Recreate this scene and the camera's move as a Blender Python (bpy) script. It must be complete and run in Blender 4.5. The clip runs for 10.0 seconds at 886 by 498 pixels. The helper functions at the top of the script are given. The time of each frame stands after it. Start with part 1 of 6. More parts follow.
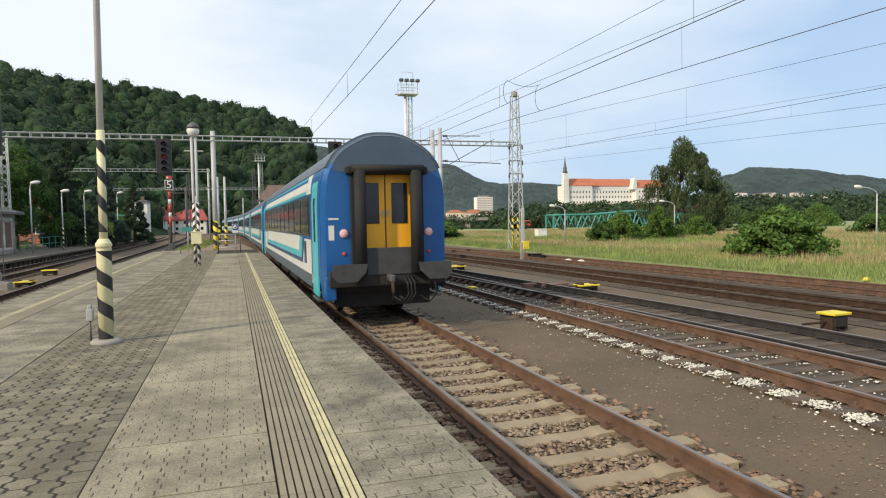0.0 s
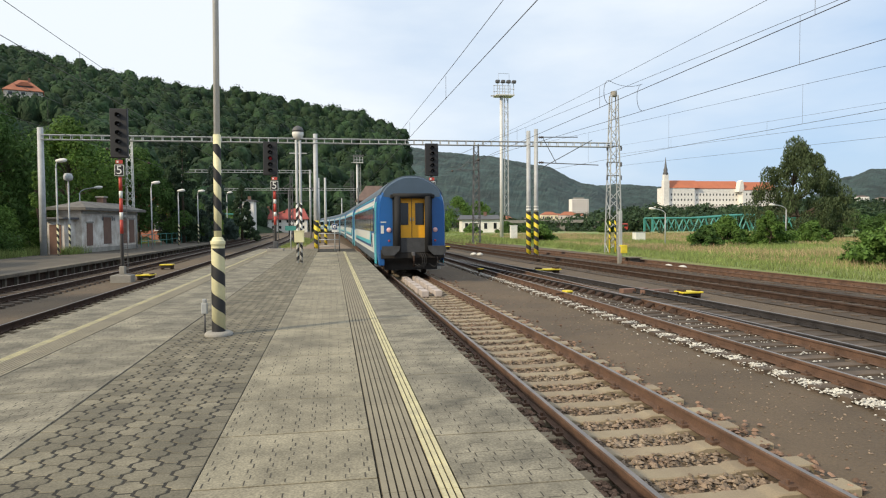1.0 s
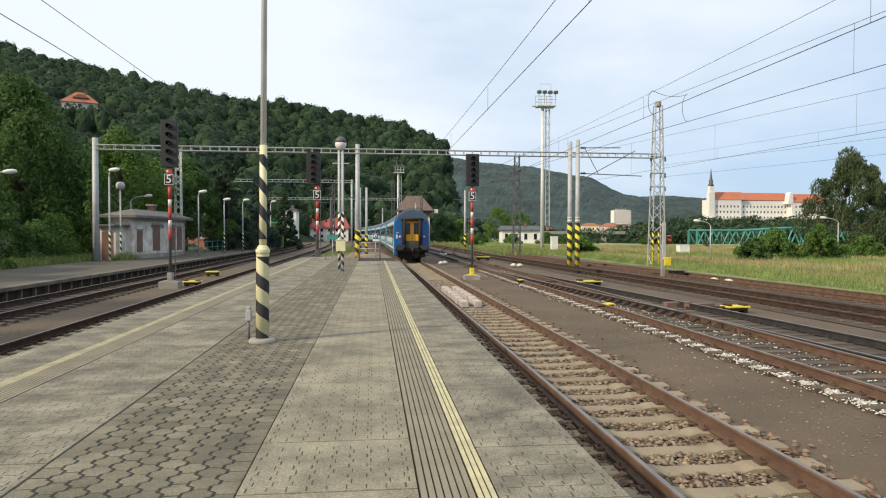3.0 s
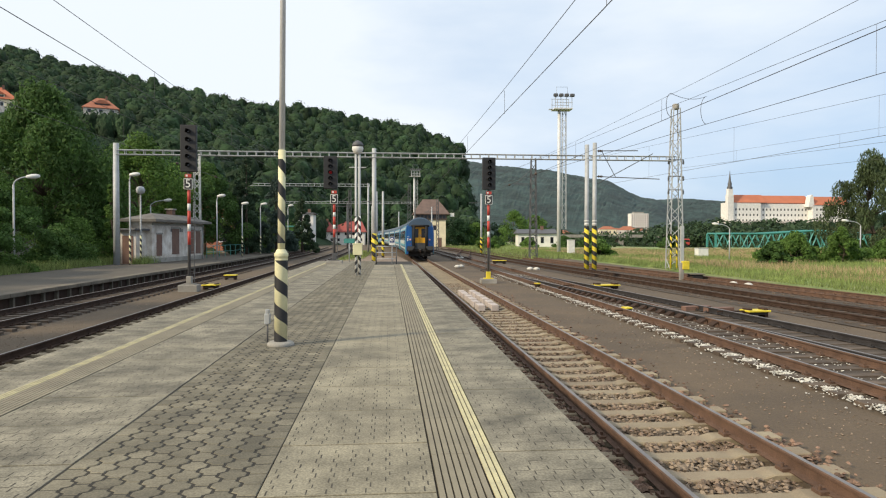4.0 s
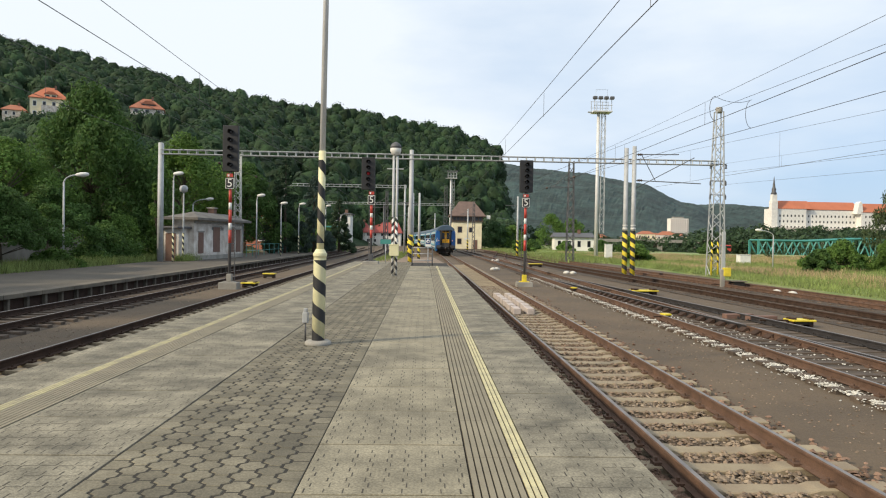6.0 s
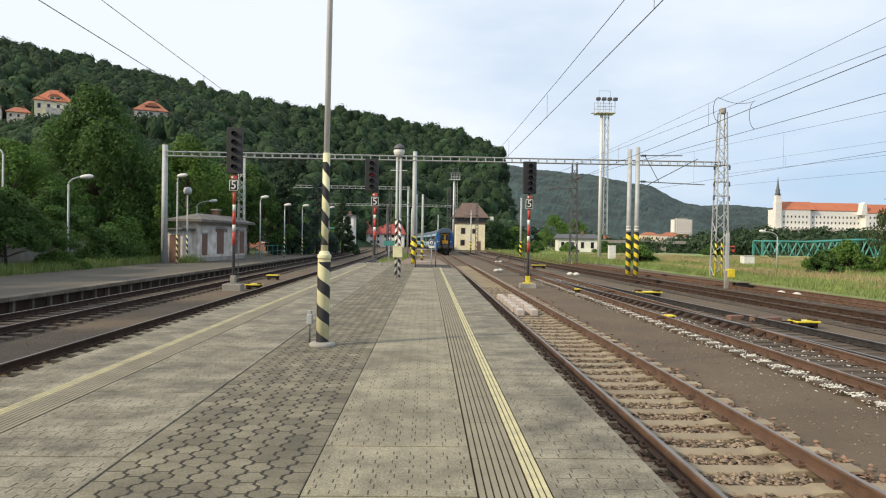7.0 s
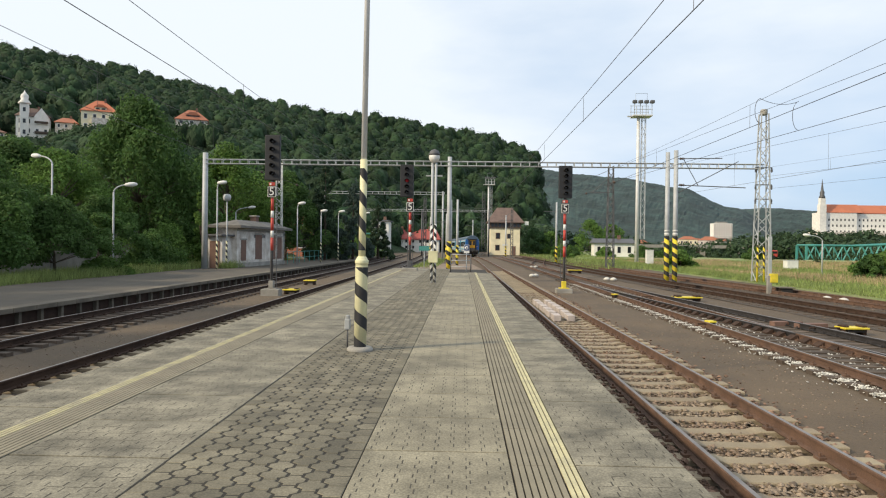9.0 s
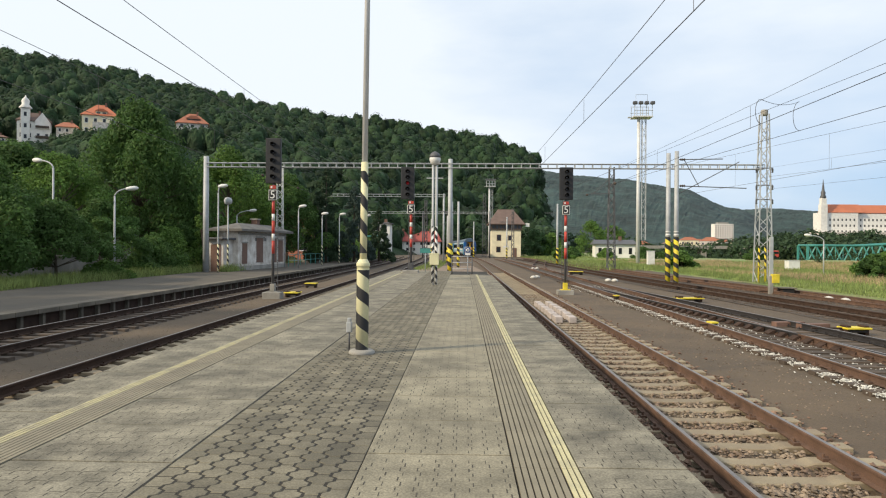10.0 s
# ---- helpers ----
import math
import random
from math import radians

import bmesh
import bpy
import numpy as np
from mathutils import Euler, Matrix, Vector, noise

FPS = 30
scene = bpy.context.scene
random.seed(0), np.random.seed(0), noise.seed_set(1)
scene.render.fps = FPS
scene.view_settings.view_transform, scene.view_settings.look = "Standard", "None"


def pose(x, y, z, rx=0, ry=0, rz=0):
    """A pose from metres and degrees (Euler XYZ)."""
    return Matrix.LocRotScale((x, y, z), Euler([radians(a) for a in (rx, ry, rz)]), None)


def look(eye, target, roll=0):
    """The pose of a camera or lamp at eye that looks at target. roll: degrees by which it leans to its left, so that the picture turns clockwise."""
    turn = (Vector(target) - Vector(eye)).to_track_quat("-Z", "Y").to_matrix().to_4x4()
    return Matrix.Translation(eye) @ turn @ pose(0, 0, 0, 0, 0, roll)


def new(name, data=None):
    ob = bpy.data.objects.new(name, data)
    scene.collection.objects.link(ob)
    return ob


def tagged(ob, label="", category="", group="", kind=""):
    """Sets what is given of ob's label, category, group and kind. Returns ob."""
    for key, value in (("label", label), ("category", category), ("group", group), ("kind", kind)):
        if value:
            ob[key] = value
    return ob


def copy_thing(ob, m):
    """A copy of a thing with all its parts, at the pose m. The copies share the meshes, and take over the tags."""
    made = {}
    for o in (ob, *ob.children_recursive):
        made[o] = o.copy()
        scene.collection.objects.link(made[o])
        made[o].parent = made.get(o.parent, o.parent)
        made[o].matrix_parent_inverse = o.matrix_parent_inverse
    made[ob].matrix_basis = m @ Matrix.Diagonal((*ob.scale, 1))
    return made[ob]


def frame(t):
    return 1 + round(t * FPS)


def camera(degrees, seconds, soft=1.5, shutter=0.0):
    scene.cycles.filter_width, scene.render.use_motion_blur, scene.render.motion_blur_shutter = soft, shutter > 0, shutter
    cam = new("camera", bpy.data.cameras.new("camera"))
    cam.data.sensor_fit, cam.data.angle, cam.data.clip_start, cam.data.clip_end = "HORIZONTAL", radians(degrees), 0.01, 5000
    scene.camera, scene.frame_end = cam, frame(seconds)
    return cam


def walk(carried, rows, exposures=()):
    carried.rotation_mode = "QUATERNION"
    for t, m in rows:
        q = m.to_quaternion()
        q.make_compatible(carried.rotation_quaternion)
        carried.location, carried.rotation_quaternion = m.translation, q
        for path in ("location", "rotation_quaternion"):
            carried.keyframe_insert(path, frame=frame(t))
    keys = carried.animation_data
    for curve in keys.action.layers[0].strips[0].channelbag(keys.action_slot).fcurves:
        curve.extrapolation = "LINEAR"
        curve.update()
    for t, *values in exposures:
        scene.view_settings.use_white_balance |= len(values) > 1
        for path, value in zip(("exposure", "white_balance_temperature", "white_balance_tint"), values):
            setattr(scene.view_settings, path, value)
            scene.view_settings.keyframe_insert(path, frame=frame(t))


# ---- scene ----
cam = camera(67.75, 10.0, soft=1.15)
PATH = (
    # seconds, x, y, z, yaw, pitch, lean
    (0.0, 0.180, 0.002, 1.628, -17.58, -2.45, -1.10),
    (0.5, 0.159, 0.020, 1.639, -13.52, -2.36, -0.68),
    (1.0, 0.117, 0.023, 1.647, -9.53, -2.23, -0.40),
    (1.5, 0.111, 0.019, 1.645, -7.29, -2.08, 0.14),
    (2.0, 0.108, 0.031, 1.651, -6.96, -1.83, 0.29),
    (2.5, 0.102, 0.026, 1.651, -6.66, -1.56, 0.29),
    (4.0, 0.076, 0.013, 1.657, -4.70, -1.04, 0.07),
    (4.5, 0.063, 0.021, 1.656, -3.96, -0.96, 0.48),
    (5.0, 0.049, 0.015, 1.660, -2.88, -0.98, 0.63),
    (5.5, 0.050, 0.022, 1.658, -2.04, -0.94, 0.88),
    (7.0, 0.036, 0.002, 1.665, -1.34, -0.78, 0.89),
    (7.5, 0.028, 0.005, 1.664, -1.23, -0.68, 0.78),
    (8.0, 0.014, -0.001, 1.663, -0.30, -0.53, 0.75),
    (8.5, 0.007, 0.002, 1.663, 1.14, -0.41, 0.71),
    (9.0, 0.005, -0.003, 1.666, 1.67, -0.38, 0.71),
    (9.5, 0.005, 0.002, 1.669, 1.77, -0.36, 0.52),
    (10.0, 0.000, 0.000, 1.670, 1.76, -0.20, 0.40),
)
walk(cam, [(t, pose(x, y, z, 90 + p, 0, w) @ pose(0, 0, 0, 0, 0, r)) for t, x, y, z, w, p, r in PATH])

# ---- light ----
SUN_EL, SUN_AZ = 31.0, 243.0      # degrees; azimuth clockwise from +y
world = bpy.data.worlds.new("sky")
scene.world = world
world.use_nodes = True
wn, wl = world.node_tree.nodes, world.node_tree.links
wn.clear()
w_out = wn.new("ShaderNodeOutputWorld")
w_bg = wn.new("ShaderNodeBackground")
w_sky = wn.new("ShaderNodeTexSky")
w_sky.sky_type, w_sky.sun_disc = "NISHITA", False
w_sky.sun_elevation, w_sky.sun_rotation = radians(SUN_EL), radians(SUN_AZ)
w_bg.inputs["Strength"].default_value = 0.108
w_co = wn.new("ShaderNodeTexCoord")
w_map = wn.new("ShaderNodeMapping")
w_map.inputs["Scale"].default_value = (1.0, 1.0, 3.2)
w_n = wn.new("ShaderNodeTexNoise")
w_n.inputs["Scale"].default_value, w_n.inputs["Detail"].default_value, w_n.inputs["Roughness"].default_value = 1.5, 6.0, 0.52
w_ramp = wn.new("ShaderNodeValToRGB")
w_ramp.color_ramp.elements[0].position, w_ramp.color_ramp.elements[1].position = 0.40, 0.78
w_ramp.color_ramp.elements[0].color, w_ramp.color_ramp.elements[1].color = (0.05, 0.05, 0.05, 1), (1, 1, 1, 1)
w_mix = wn.new("ShaderNodeMixRGB")
w_mix.inputs["Color2"].default_value = (8.35, 9.0, 9.65, 1)
wl.new(w_co.outputs["Generated"], w_map.inputs["Vector"])
wl.new(w_map.outputs["Vector"], w_n.inputs["Vector"])
# the cloud bank thins out towards +x
w_sep = wn.new("ShaderNodeSeparateXYZ")
w_mul = wn.new("ShaderNodeMath")
w_mul.operation = "MULTIPLY_ADD"
w_mul.inputs[1].default_value = -0.30
wl.new(w_co.outputs["Generated"], w_sep.inputs["Vector"])
wl.new(w_sep.outputs["X"], w_mul.inputs[0])
wl.new(w_n.outputs["Fac"], w_mul.inputs[2])
# and thickens overhead
w_up = wn.new("ShaderNodeMath")
w_up.operation = "MULTIPLY_ADD"
w_up.inputs[1].default_value = 0.62
wl.new(w_sep.outputs["Z"], w_up.inputs[0])
wl.new(w_mul.outputs["Value"], w_up.inputs[2])
wl.new(w_up.outputs["Value"], w_ramp.inputs["Fac"])
w_blue = wn.new("ShaderNodeMixRGB")
w_blue.inputs["Fac"].default_value = 0.75
w_blue.inputs["Color2"].default_value = (4.55, 6.4, 9.0, 1)
wl.new(w_sky.outputs["Color"], w_blue.inputs["Color1"])
wl.new(w_ramp.outputs["Color"], w_mix.inputs["Fac"])
wl.new(w_blue.outputs["Color"], w_mix.inputs["Color1"])
wl.new(w_mix.outputs["Color"], w_bg.inputs["Color"])
wl.new(w_bg.outputs["Background"], w_out.inputs["Surface"])

sun = new("sun", bpy.data.lights.new("sun", "SUN"))
sun.data.energy, sun.data.angle, sun.data.color = 3.9, radians(2), (1.0, 0.85, 0.62)
saz, sel = radians(SUN_AZ), radians(SUN_EL)
sun.matrix_basis = look((60 * math.sin(saz) * math.cos(sel), 60 * math.cos(saz) * math.cos(sel), 60 * math.sin(sel)), (0, 0, 0))
scene.view_settings.exposure = 0.0


# ---- materials ----
def mat(name, color, rough=0.8, metal=0.0, dark=0.55, scale=6.0, fine=60.0, bump=0.25, dist=0.01, vary=0.12, island=0.0, spec=0.5, stretch=(1, 1, 1), tint=None, amount=0.5, patch=None):
    """A procedural surface: colour, broad stains (tint or a darker shade), fine grain and relief, in metres."""
    m = bpy.data.materials.new(name)
    m.use_nodes = True
    n, l = m.node_tree.nodes, m.node_tree.links
    b = n["Principled BSDF"]
    b.inputs["Metallic"].default_value = metal
    b.inputs["Specular IOR Level"].default_value = spec
    co = n.new("ShaderNodeNewGeometry")
    mp = n.new("ShaderNodeMapping")
    mp.inputs["Scale"].default_value = stretch
    l.new(co.outputs["Position"], mp.inputs["Vector"])
    big, small = n.new("ShaderNodeTexNoise"), n.new("ShaderNodeTexNoise")
    big.inputs["Scale"].default_value, big.inputs["Detail"].default_value = scale, 5
    small.inputs["Scale"].default_value, small.inputs["Detail"].default_value = fine, 4
    l.new(mp.outputs["Vector"], big.inputs["Vector"])
    l.new(mp.outputs["Vector"], small.inputs["Vector"])
    ramp = n.new("ShaderNodeValToRGB")
    ramp.color_ramp.elements[0].position, ramp.color_ramp.elements[1].position = 0.5 - 0.5 * amount * 0.6, 0.5 + 0.25
    l.new(big.outputs["Fac"], ramp.inputs["Fac"])
    second = tint or tuple(c * dark for c in color)
    ramp.color_ramp.elements[0].color = (*second, 1)
    ramp.color_ramp.elements[1].color = (*color, 1)
    mul = n.new("ShaderNodeMixRGB")
    mul.blend_type, mul.inputs["Fac"].default_value = "MULTIPLY", 1.0
    grain = n.new("ShaderNodeMapRange")
    grain.inputs["To Min"].default_value, grain.inputs["To Max"].default_value = 1 - 2.2 * vary, 1 + 2.2 * vary
    l.new(small.outputs["Fac"], grain.inputs["Value"])
    l.new(ramp.outputs["Color"], mul.inputs["Color1"])
    l.new(grain.outputs["Result"], mul.inputs["Color2"])
    last = mul
    if patch:
        wide, low = n.new("ShaderNodeTexNoise"), n.new("ShaderNodeMapRange")
        wide.inputs["Scale"].default_value, wide.inputs["Detail"].default_value, wide.inputs["Roughness"].default_value = patch[0], 8, 0.68
        low.inputs["From Min"].default_value, low.inputs["From Max"].default_value = 0.36, 0.62
        low.inputs["To Min"].default_value, low.inputs["To Max"].default_value = patch[1], patch[2]
        l.new(mp.outputs["Vector"], wide.inputs["Vector"])
        l.new(wide.outputs["Fac"], low.inputs["Value"])
        mul = n.new("ShaderNodeMixRGB")
        mul.blend_type, mul.inputs["Fac"].default_value = "MULTIPLY", 1.0
        l.new(last.outputs["Color"], mul.inputs["Color1"])
        l.new(low.outputs["Result"], mul.inputs["Color2"])
        last = mul
    if island:
        rnd = n.new("ShaderNodeMapRange")
        rnd.inputs["To Min"].default_value, rnd.inputs["To Max"].default_value = 1 - abs(island), 1 + abs(island)
        if island > 0:
            l.new(co.outputs["Random Per Island"], rnd.inputs["Value"])
        else:
            info = n.new("ShaderNodeObjectInfo")
            l.new(info.outputs["Random"], rnd.inputs["Value"])
        last = n.new("ShaderNodeMixRGB")
        last.blend_type, last.inputs["Fac"].default_value = "MULTIPLY", 1.0
        l.new(mul.outputs["Color"], last.inputs["Color1"])
        l.new(rnd.outputs["Result"], last.inputs["Color2"])
    l.new(last.outputs["Color"], b.inputs["Base Color"])
    rr = n.new("ShaderNodeMapRange")
    rr.inputs["To Min"].default_value, rr.inputs["To Max"].default_value = max(0.02, rough - 0.12), min(1, rough + 0.12)
    l.new(big.outputs["Fac"], rr.inputs["Value"])
    l.new(rr.outputs["Result"], b.inputs["Roughness"])
    if bump:
        bp = n.new("ShaderNodeBump")
        bp.inputs["Strength"].default_value, bp.inputs["Distance"].default_value = bump, dist
        l.new(small.outputs["Fac"], bp.inputs["Height"])
        l.new(bp.outputs["Normal"], b.inputs["Normal"])
    return m


def leaf_mat(name, color, island=0.3, back=0.25, scale=0.5, fine=9, bump=0, dist=0.01, patch=None):
    m = mat(name, color, 0.7, dark=0.62, scale=scale, fine=fine, bump=bump, dist=dist, vary=0.2, island=island, spec=0.2, patch=patch)
    n, l = m.node_tree.nodes, m.node_tree.links
    b, out = n["Principled BSDF"], n["Material Output"]
    tr, mx = n.new("ShaderNodeBsdfTranslucent"), n.new("ShaderNodeMixShader")
    mx.inputs["Fac"].default_value = back
    l.new(b.inputs["Base Color"].links[0].from_socket, tr.inputs["Color"])
    l.new(b.outputs["BSDF"], mx.inputs[1])
    l.new(tr.outputs["BSDF"], mx.inputs[2])
    l.new(mx.outputs["Shader"], out.inputs["Surface"])
    return m


def glow(name, color, strength):
    m = bpy.data.materials.new(name)
    m.use_nodes = True
    b = m.node_tree.nodes["Principled BSDF"]
    b.inputs["Base Color"].default_value = (*color, 1)
    b.inputs["Emission Color"].default_value = (*color, 1)
    b.inputs["Emission Strength"].default_value = strength
    return m


M = dict(
    dirt=mat("brown_gravel_dirt", (0.135, 0.097, 0.060), 0.95, dark=0.68, scale=0.7, fine=38, bump=0.6, dist=0.02, vary=0.2),
    field=mat("dry_grass_soil", (0.30, 0.27, 0.13), 0.95, tint=(0.14, 0.22, 0.05), scale=0.25, fine=12, vary=0.2),
    paver=mat("grey_concrete_paver", (0.205, 0.182, 0.128), 0.9, dark=0.6, scale=1.3, fine=60, bump=0.6, dist=0.005, vary=0.3, patch=(2.4, 0.78, 1.15), island=-0.24),
    paver_rest=mat("grey_concrete_pavers", (0.205, 0.182, 0.128), 0.9, dark=0.6, scale=1.3, fine=60, bump=0.6, dist=0.005, vary=0.3, patch=(2.4, 0.78, 1.15), island=0.24),
    slab=mat("pale_concrete_paver", (0.308, 0.275, 0.195), 0.9, dark=0.5, scale=0.9, fine=55, bump=0.6, dist=0.004, vary=0.34, amount=0.8, island=0.09, patch=(2.6, 0.74, 1.14)),
    edge_slab=mat("grey_concrete_paver_edge", (0.272, 0.246, 0.182), 0.9, dark=0.5, scale=1.1, fine=55, bump=0.6, dist=0.004, vary=0.34, amount=0.8, island=0.09, patch=(2.2, 0.66, 1.18)),
    oily=mat("oily_dark_ballast", (0.088, 0.066, 0.048), 0.95, dark=0.6, scale=1.2, fine=30, bump=0.9, dist=0.03, vary=0.25),
    dark_concrete=mat("dirty_old_concrete", (0.19, 0.162, 0.122), 0.95, dark=0.5, scale=1.5, fine=40, vary=0.2),
    groove=mat("shallow_groove", (0.085, 0.074, 0.057), 0.95, scale=3, fine=80, vary=0.2),
    joint=mat("dark_sandy_joint", (0.036, 0.031, 0.023), 0.95, scale=3, fine=80, vary=0.2),
    concrete=mat("weathered_concrete", (0.36, 0.34, 0.30), 0.9, dark=0.65, scale=1.2, fine=70, vary=0.15),
    sleeper=mat("concrete_sleeper", (0.315, 0.262, 0.175), 0.9, tint=(0.23, 0.18, 0.12), scale=2.2, fine=60, vary=0.14, island=-0.1),
    sleeper_dark=mat("oily_sleeper", (0.13, 0.096, 0.07), 0.95, dark=0.5, scale=2.5, fine=60, vary=0.2, island=-0.2),
    rust=mat("rusty_rail_side", (0.15, 0.085, 0.055), 0.85, dark=0.55, scale=4, fine=60, vary=0.2),
    # oily rail brown; also painted on the far platform's face as shade
    dark_rust_and_shade=mat("dark_oily_rail_and_face_shade", (0.07, 0.043, 0.031), 0.9, spec=0.2, dark=0.55, scale=4, fine=60, vary=0.2),
    steel_rail=mat("dark_bluish_rail", (0.052, 0.047, 0.047), 0.55, 0.2, dark=0.6, scale=4, fine=60, vary=0.2),
    railtop=mat("worn_rail_head", (0.30, 0.27, 0.25), 0.5, 0.6, dark=0.7, scale=2, fine=40, vary=0.08, bump=0.05),
    ballast=mat("mixed_ballast_stone", (0.25, 0.205, 0.15), 0.95, tint=(0.17, 0.115, 0.08), scale=1.3, fine=50, vary=0.2, island=0.45),
    white_stone=mat("white_limestone_chips", (0.66, 0.64, 0.58), 0.9, dark=0.75, scale=3, fine=60, vary=0.12, island=0.2),
    yellow_line=mat("worn_yellow_paint", (0.60, 0.54, 0.31), 0.8, tint=(0.42, 0.38, 0.24), scale=5, fine=60, vary=0.12),
    yellow_worn=mat("faded_yellow_paint", (0.52, 0.46, 0.25), 0.85, tint=(0.33, 0.295, 0.2), scale=4, fine=60, vary=0.14),
    tactile=mat("grey_tactile_slab", (0.275, 0.242, 0.172), 0.85, dark=0.75, scale=2, fine=80, vary=0.1),
    cream=mat("cream_paint", (0.72, 0.68, 0.42), 0.55, dark=0.85, scale=3, fine=30, vary=0.06, bump=0.08),
    black=mat("black_paint", (0.022, 0.022, 0.024), 0.6, dark=0.7, scale=4, fine=40, vary=0.1, bump=0.05),
    white=mat("white_paint", (0.74, 0.73, 0.69), 0.6, dark=0.85, scale=3, fine=30, vary=0.06, bump=0.05),
    red=mat("red_paint", (0.52, 0.06, 0.04), 0.55, dark=0.75, scale=3, fine=30, vary=0.08, bump=0.05),
    yellow=mat("yellow_paint", (0.78, 0.62, 0.04), 0.55, dark=0.75, scale=4, fine=40, vary=0.1, bump=0.05),
    steel=mat("galvanised_steel", (0.47, 0.485, 0.49), 0.6, 0.12, dark=0.75, scale=2.5, fine=30, vary=0.08, bump=0.05),
    pale_steel=mat("pale_painted_steel", (0.70, 0.70, 0.69), 0.55, 0.05, dark=0.82, scale=1.5, fine=30, vary=0.06, bump=0.04),
    dark_steel=mat("dark_grey_steel", (0.12, 0.12, 0.125), 0.6, 0.3, dark=0.75, scale=2.5, fine=30, vary=0.08, bump=0.05),
    wire=mat("catenary_wire", (0.09, 0.085, 0.085), 0.6, 0.4, bump=0),
    blue=mat("train_blue_paint", (0.010, 0.098, 0.32), 0.32, dark=0.85, scale=1.2, fine=20, vary=0.04, bump=0.02),
    deep_blue=mat("train_deep_blue_paint", (0.025, 0.07, 0.21), 0.35, dark=0.85, scale=1.2, fine=20, vary=0.04, bump=0.02),
    turquoise=mat("train_turquoise_paint", (0.08, 0.46, 0.55), 0.35, dark=0.88, scale=1.2, fine=20, vary=0.04, bump=0.02),
    train_white=mat("train_white_paint", (0.60, 0.62, 0.60), 0.4, dark=0.88, scale=1.2, fine=20, vary=0.04, bump=0.02),
    train_grey=mat("train_grey_roof", (0.085, 0.115, 0.15), 0.5, dark=0.75, scale=1.5, fine=20, vary=0.06, bump=0.03),
    rubber=mat("black_rubber", (0.012, 0.012, 0.013), 0.8, dark=0.8, scale=5, fine=40, vary=0.1, bump=0.1),
    amber=mat("amber_door_paint", (0.86, 0.42, 0.016), 0.5, dark=0.9, scale=3, fine=20, vary=0.03, bump=0.02),
    grime=mat("grimy_underframe", (0.03, 0.026, 0.023), 0.85, dark=0.5, scale=4, fine=40, vary=0.2),
    buffer=mat("dark_buffer_steel", (0.055, 0.057, 0.06), 0.7, dark=0.6, scale=5, fine=40, vary=0.15),
    roof_end=mat("train_blue_grey_dome", (0.062, 0.098, 0.145), 0.4, dark=0.8, scale=1.5, fine=20, vary=0.05, bump=0.02),
    glass=mat("dark_window_glass", (0.018, 0.02, 0.024), 0.08, dark=0.9, bump=0, vary=0.02),
    plaster=mat("cream_plaster", (0.84, 0.75, 0.52), 0.9, dark=0.8, scale=0.8, fine=20, vary=0.06),
    white_plaster=mat("white_plaster", (0.82, 0.80, 0.74), 0.9, dark=0.8, scale=0.5, fine=14, vary=0.06),
    old_plaster=mat("peeling_grey_plaster", (0.76, 0.73, 0.68), 0.95, tint=(0.42, 0.36, 0.30), scale=1.4, fine=18, vary=0.15),
    brown_board=mat("faded_brown_board", (0.20, 0.115, 0.085), 0.85, dark=0.7, scale=2, fine=30, vary=0.12),
    roof_brown=mat("brown_slate_roof", (0.17, 0.115, 0.095), 0.85, dark=0.7, scale=1.2, fine=9, vary=0.12),
    roof_red=mat("red_tile_roof", (0.40, 0.155, 0.09), 0.85, dark=0.75, scale=0.5, fine=6, vary=0.12),
    roof_orange=mat("orange_red_tile_roof", (0.50, 0.165, 0.085), 0.85, dark=0.8, scale=0.08, fine=2, vary=0.1),
    roof_crimson=mat("crimson_tile_roof", (0.36, 0.085, 0.07), 0.85, dark=0.75, scale=0.5, fine=6, vary=0.12),
    timber=mat("dark_timber", (0.09, 0.065, 0.05), 0.85, dark=0.7, scale=2, fine=30, vary=0.12),
    green_steel=mat("green_bridge_paint", (0.06, 0.27, 0.24), 0.6, dark=0.8, scale=0.5, fine=8, vary=0.08),
    bark=mat("grey_brown_bark", (0.11, 0.085, 0.06), 0.95, dark=0.6, scale=4, fine=30, vary=0.2, bump=0.8, dist=0.03, stretch=(1, 1, 0.3)),
    leaf=leaf_mat("mid_green_leaves", (0.100, 0.185, 0.050), back=0.4),
    leaf_light=leaf_mat("bright_green_leaves", (0.145, 0.255, 0.058), back=0.4),
    leaf_dark=leaf_mat("dark_green_leaves", (0.075, 0.145, 0.055), back=0.3),
    birch=leaf_mat("grey_green_birch_leaves", (0.100, 0.138, 0.062), back=0.3),
    needle=leaf_mat("dark_green_needles", (0.058, 0.098, 0.052), back=0.25),
    blue_needle=leaf_mat("blue_grey_needles", (0.085, 0.13, 0.105), back=0.25),
    belt=leaf_mat("riverbank_leaves", (0.062, 0.105, 0.052), back=0.3),
    forest=leaf_mat("hillside_woodland", (0.041, 0.080, 0.034), island=0.25, back=0.2, scale=0.045, fine=1.6, bump=1.0, dist=0.6, patch=(0.09, 0.6, 1.35)),
    # the blue-grey cast of distance haze is mixed into this green
    far_forest=mat("haze_tinted_distant_woodland", (0.030, 0.055, 0.050), 0.95, dark=0.6, scale=0.02, fine=0.12, vary=0.2, bump=0.8, dist=5, patch=(0.010, 0.7, 1.45)),
    grass=leaf_mat("meadow_grass", (0.27, 0.34, 0.11), island=0.5),
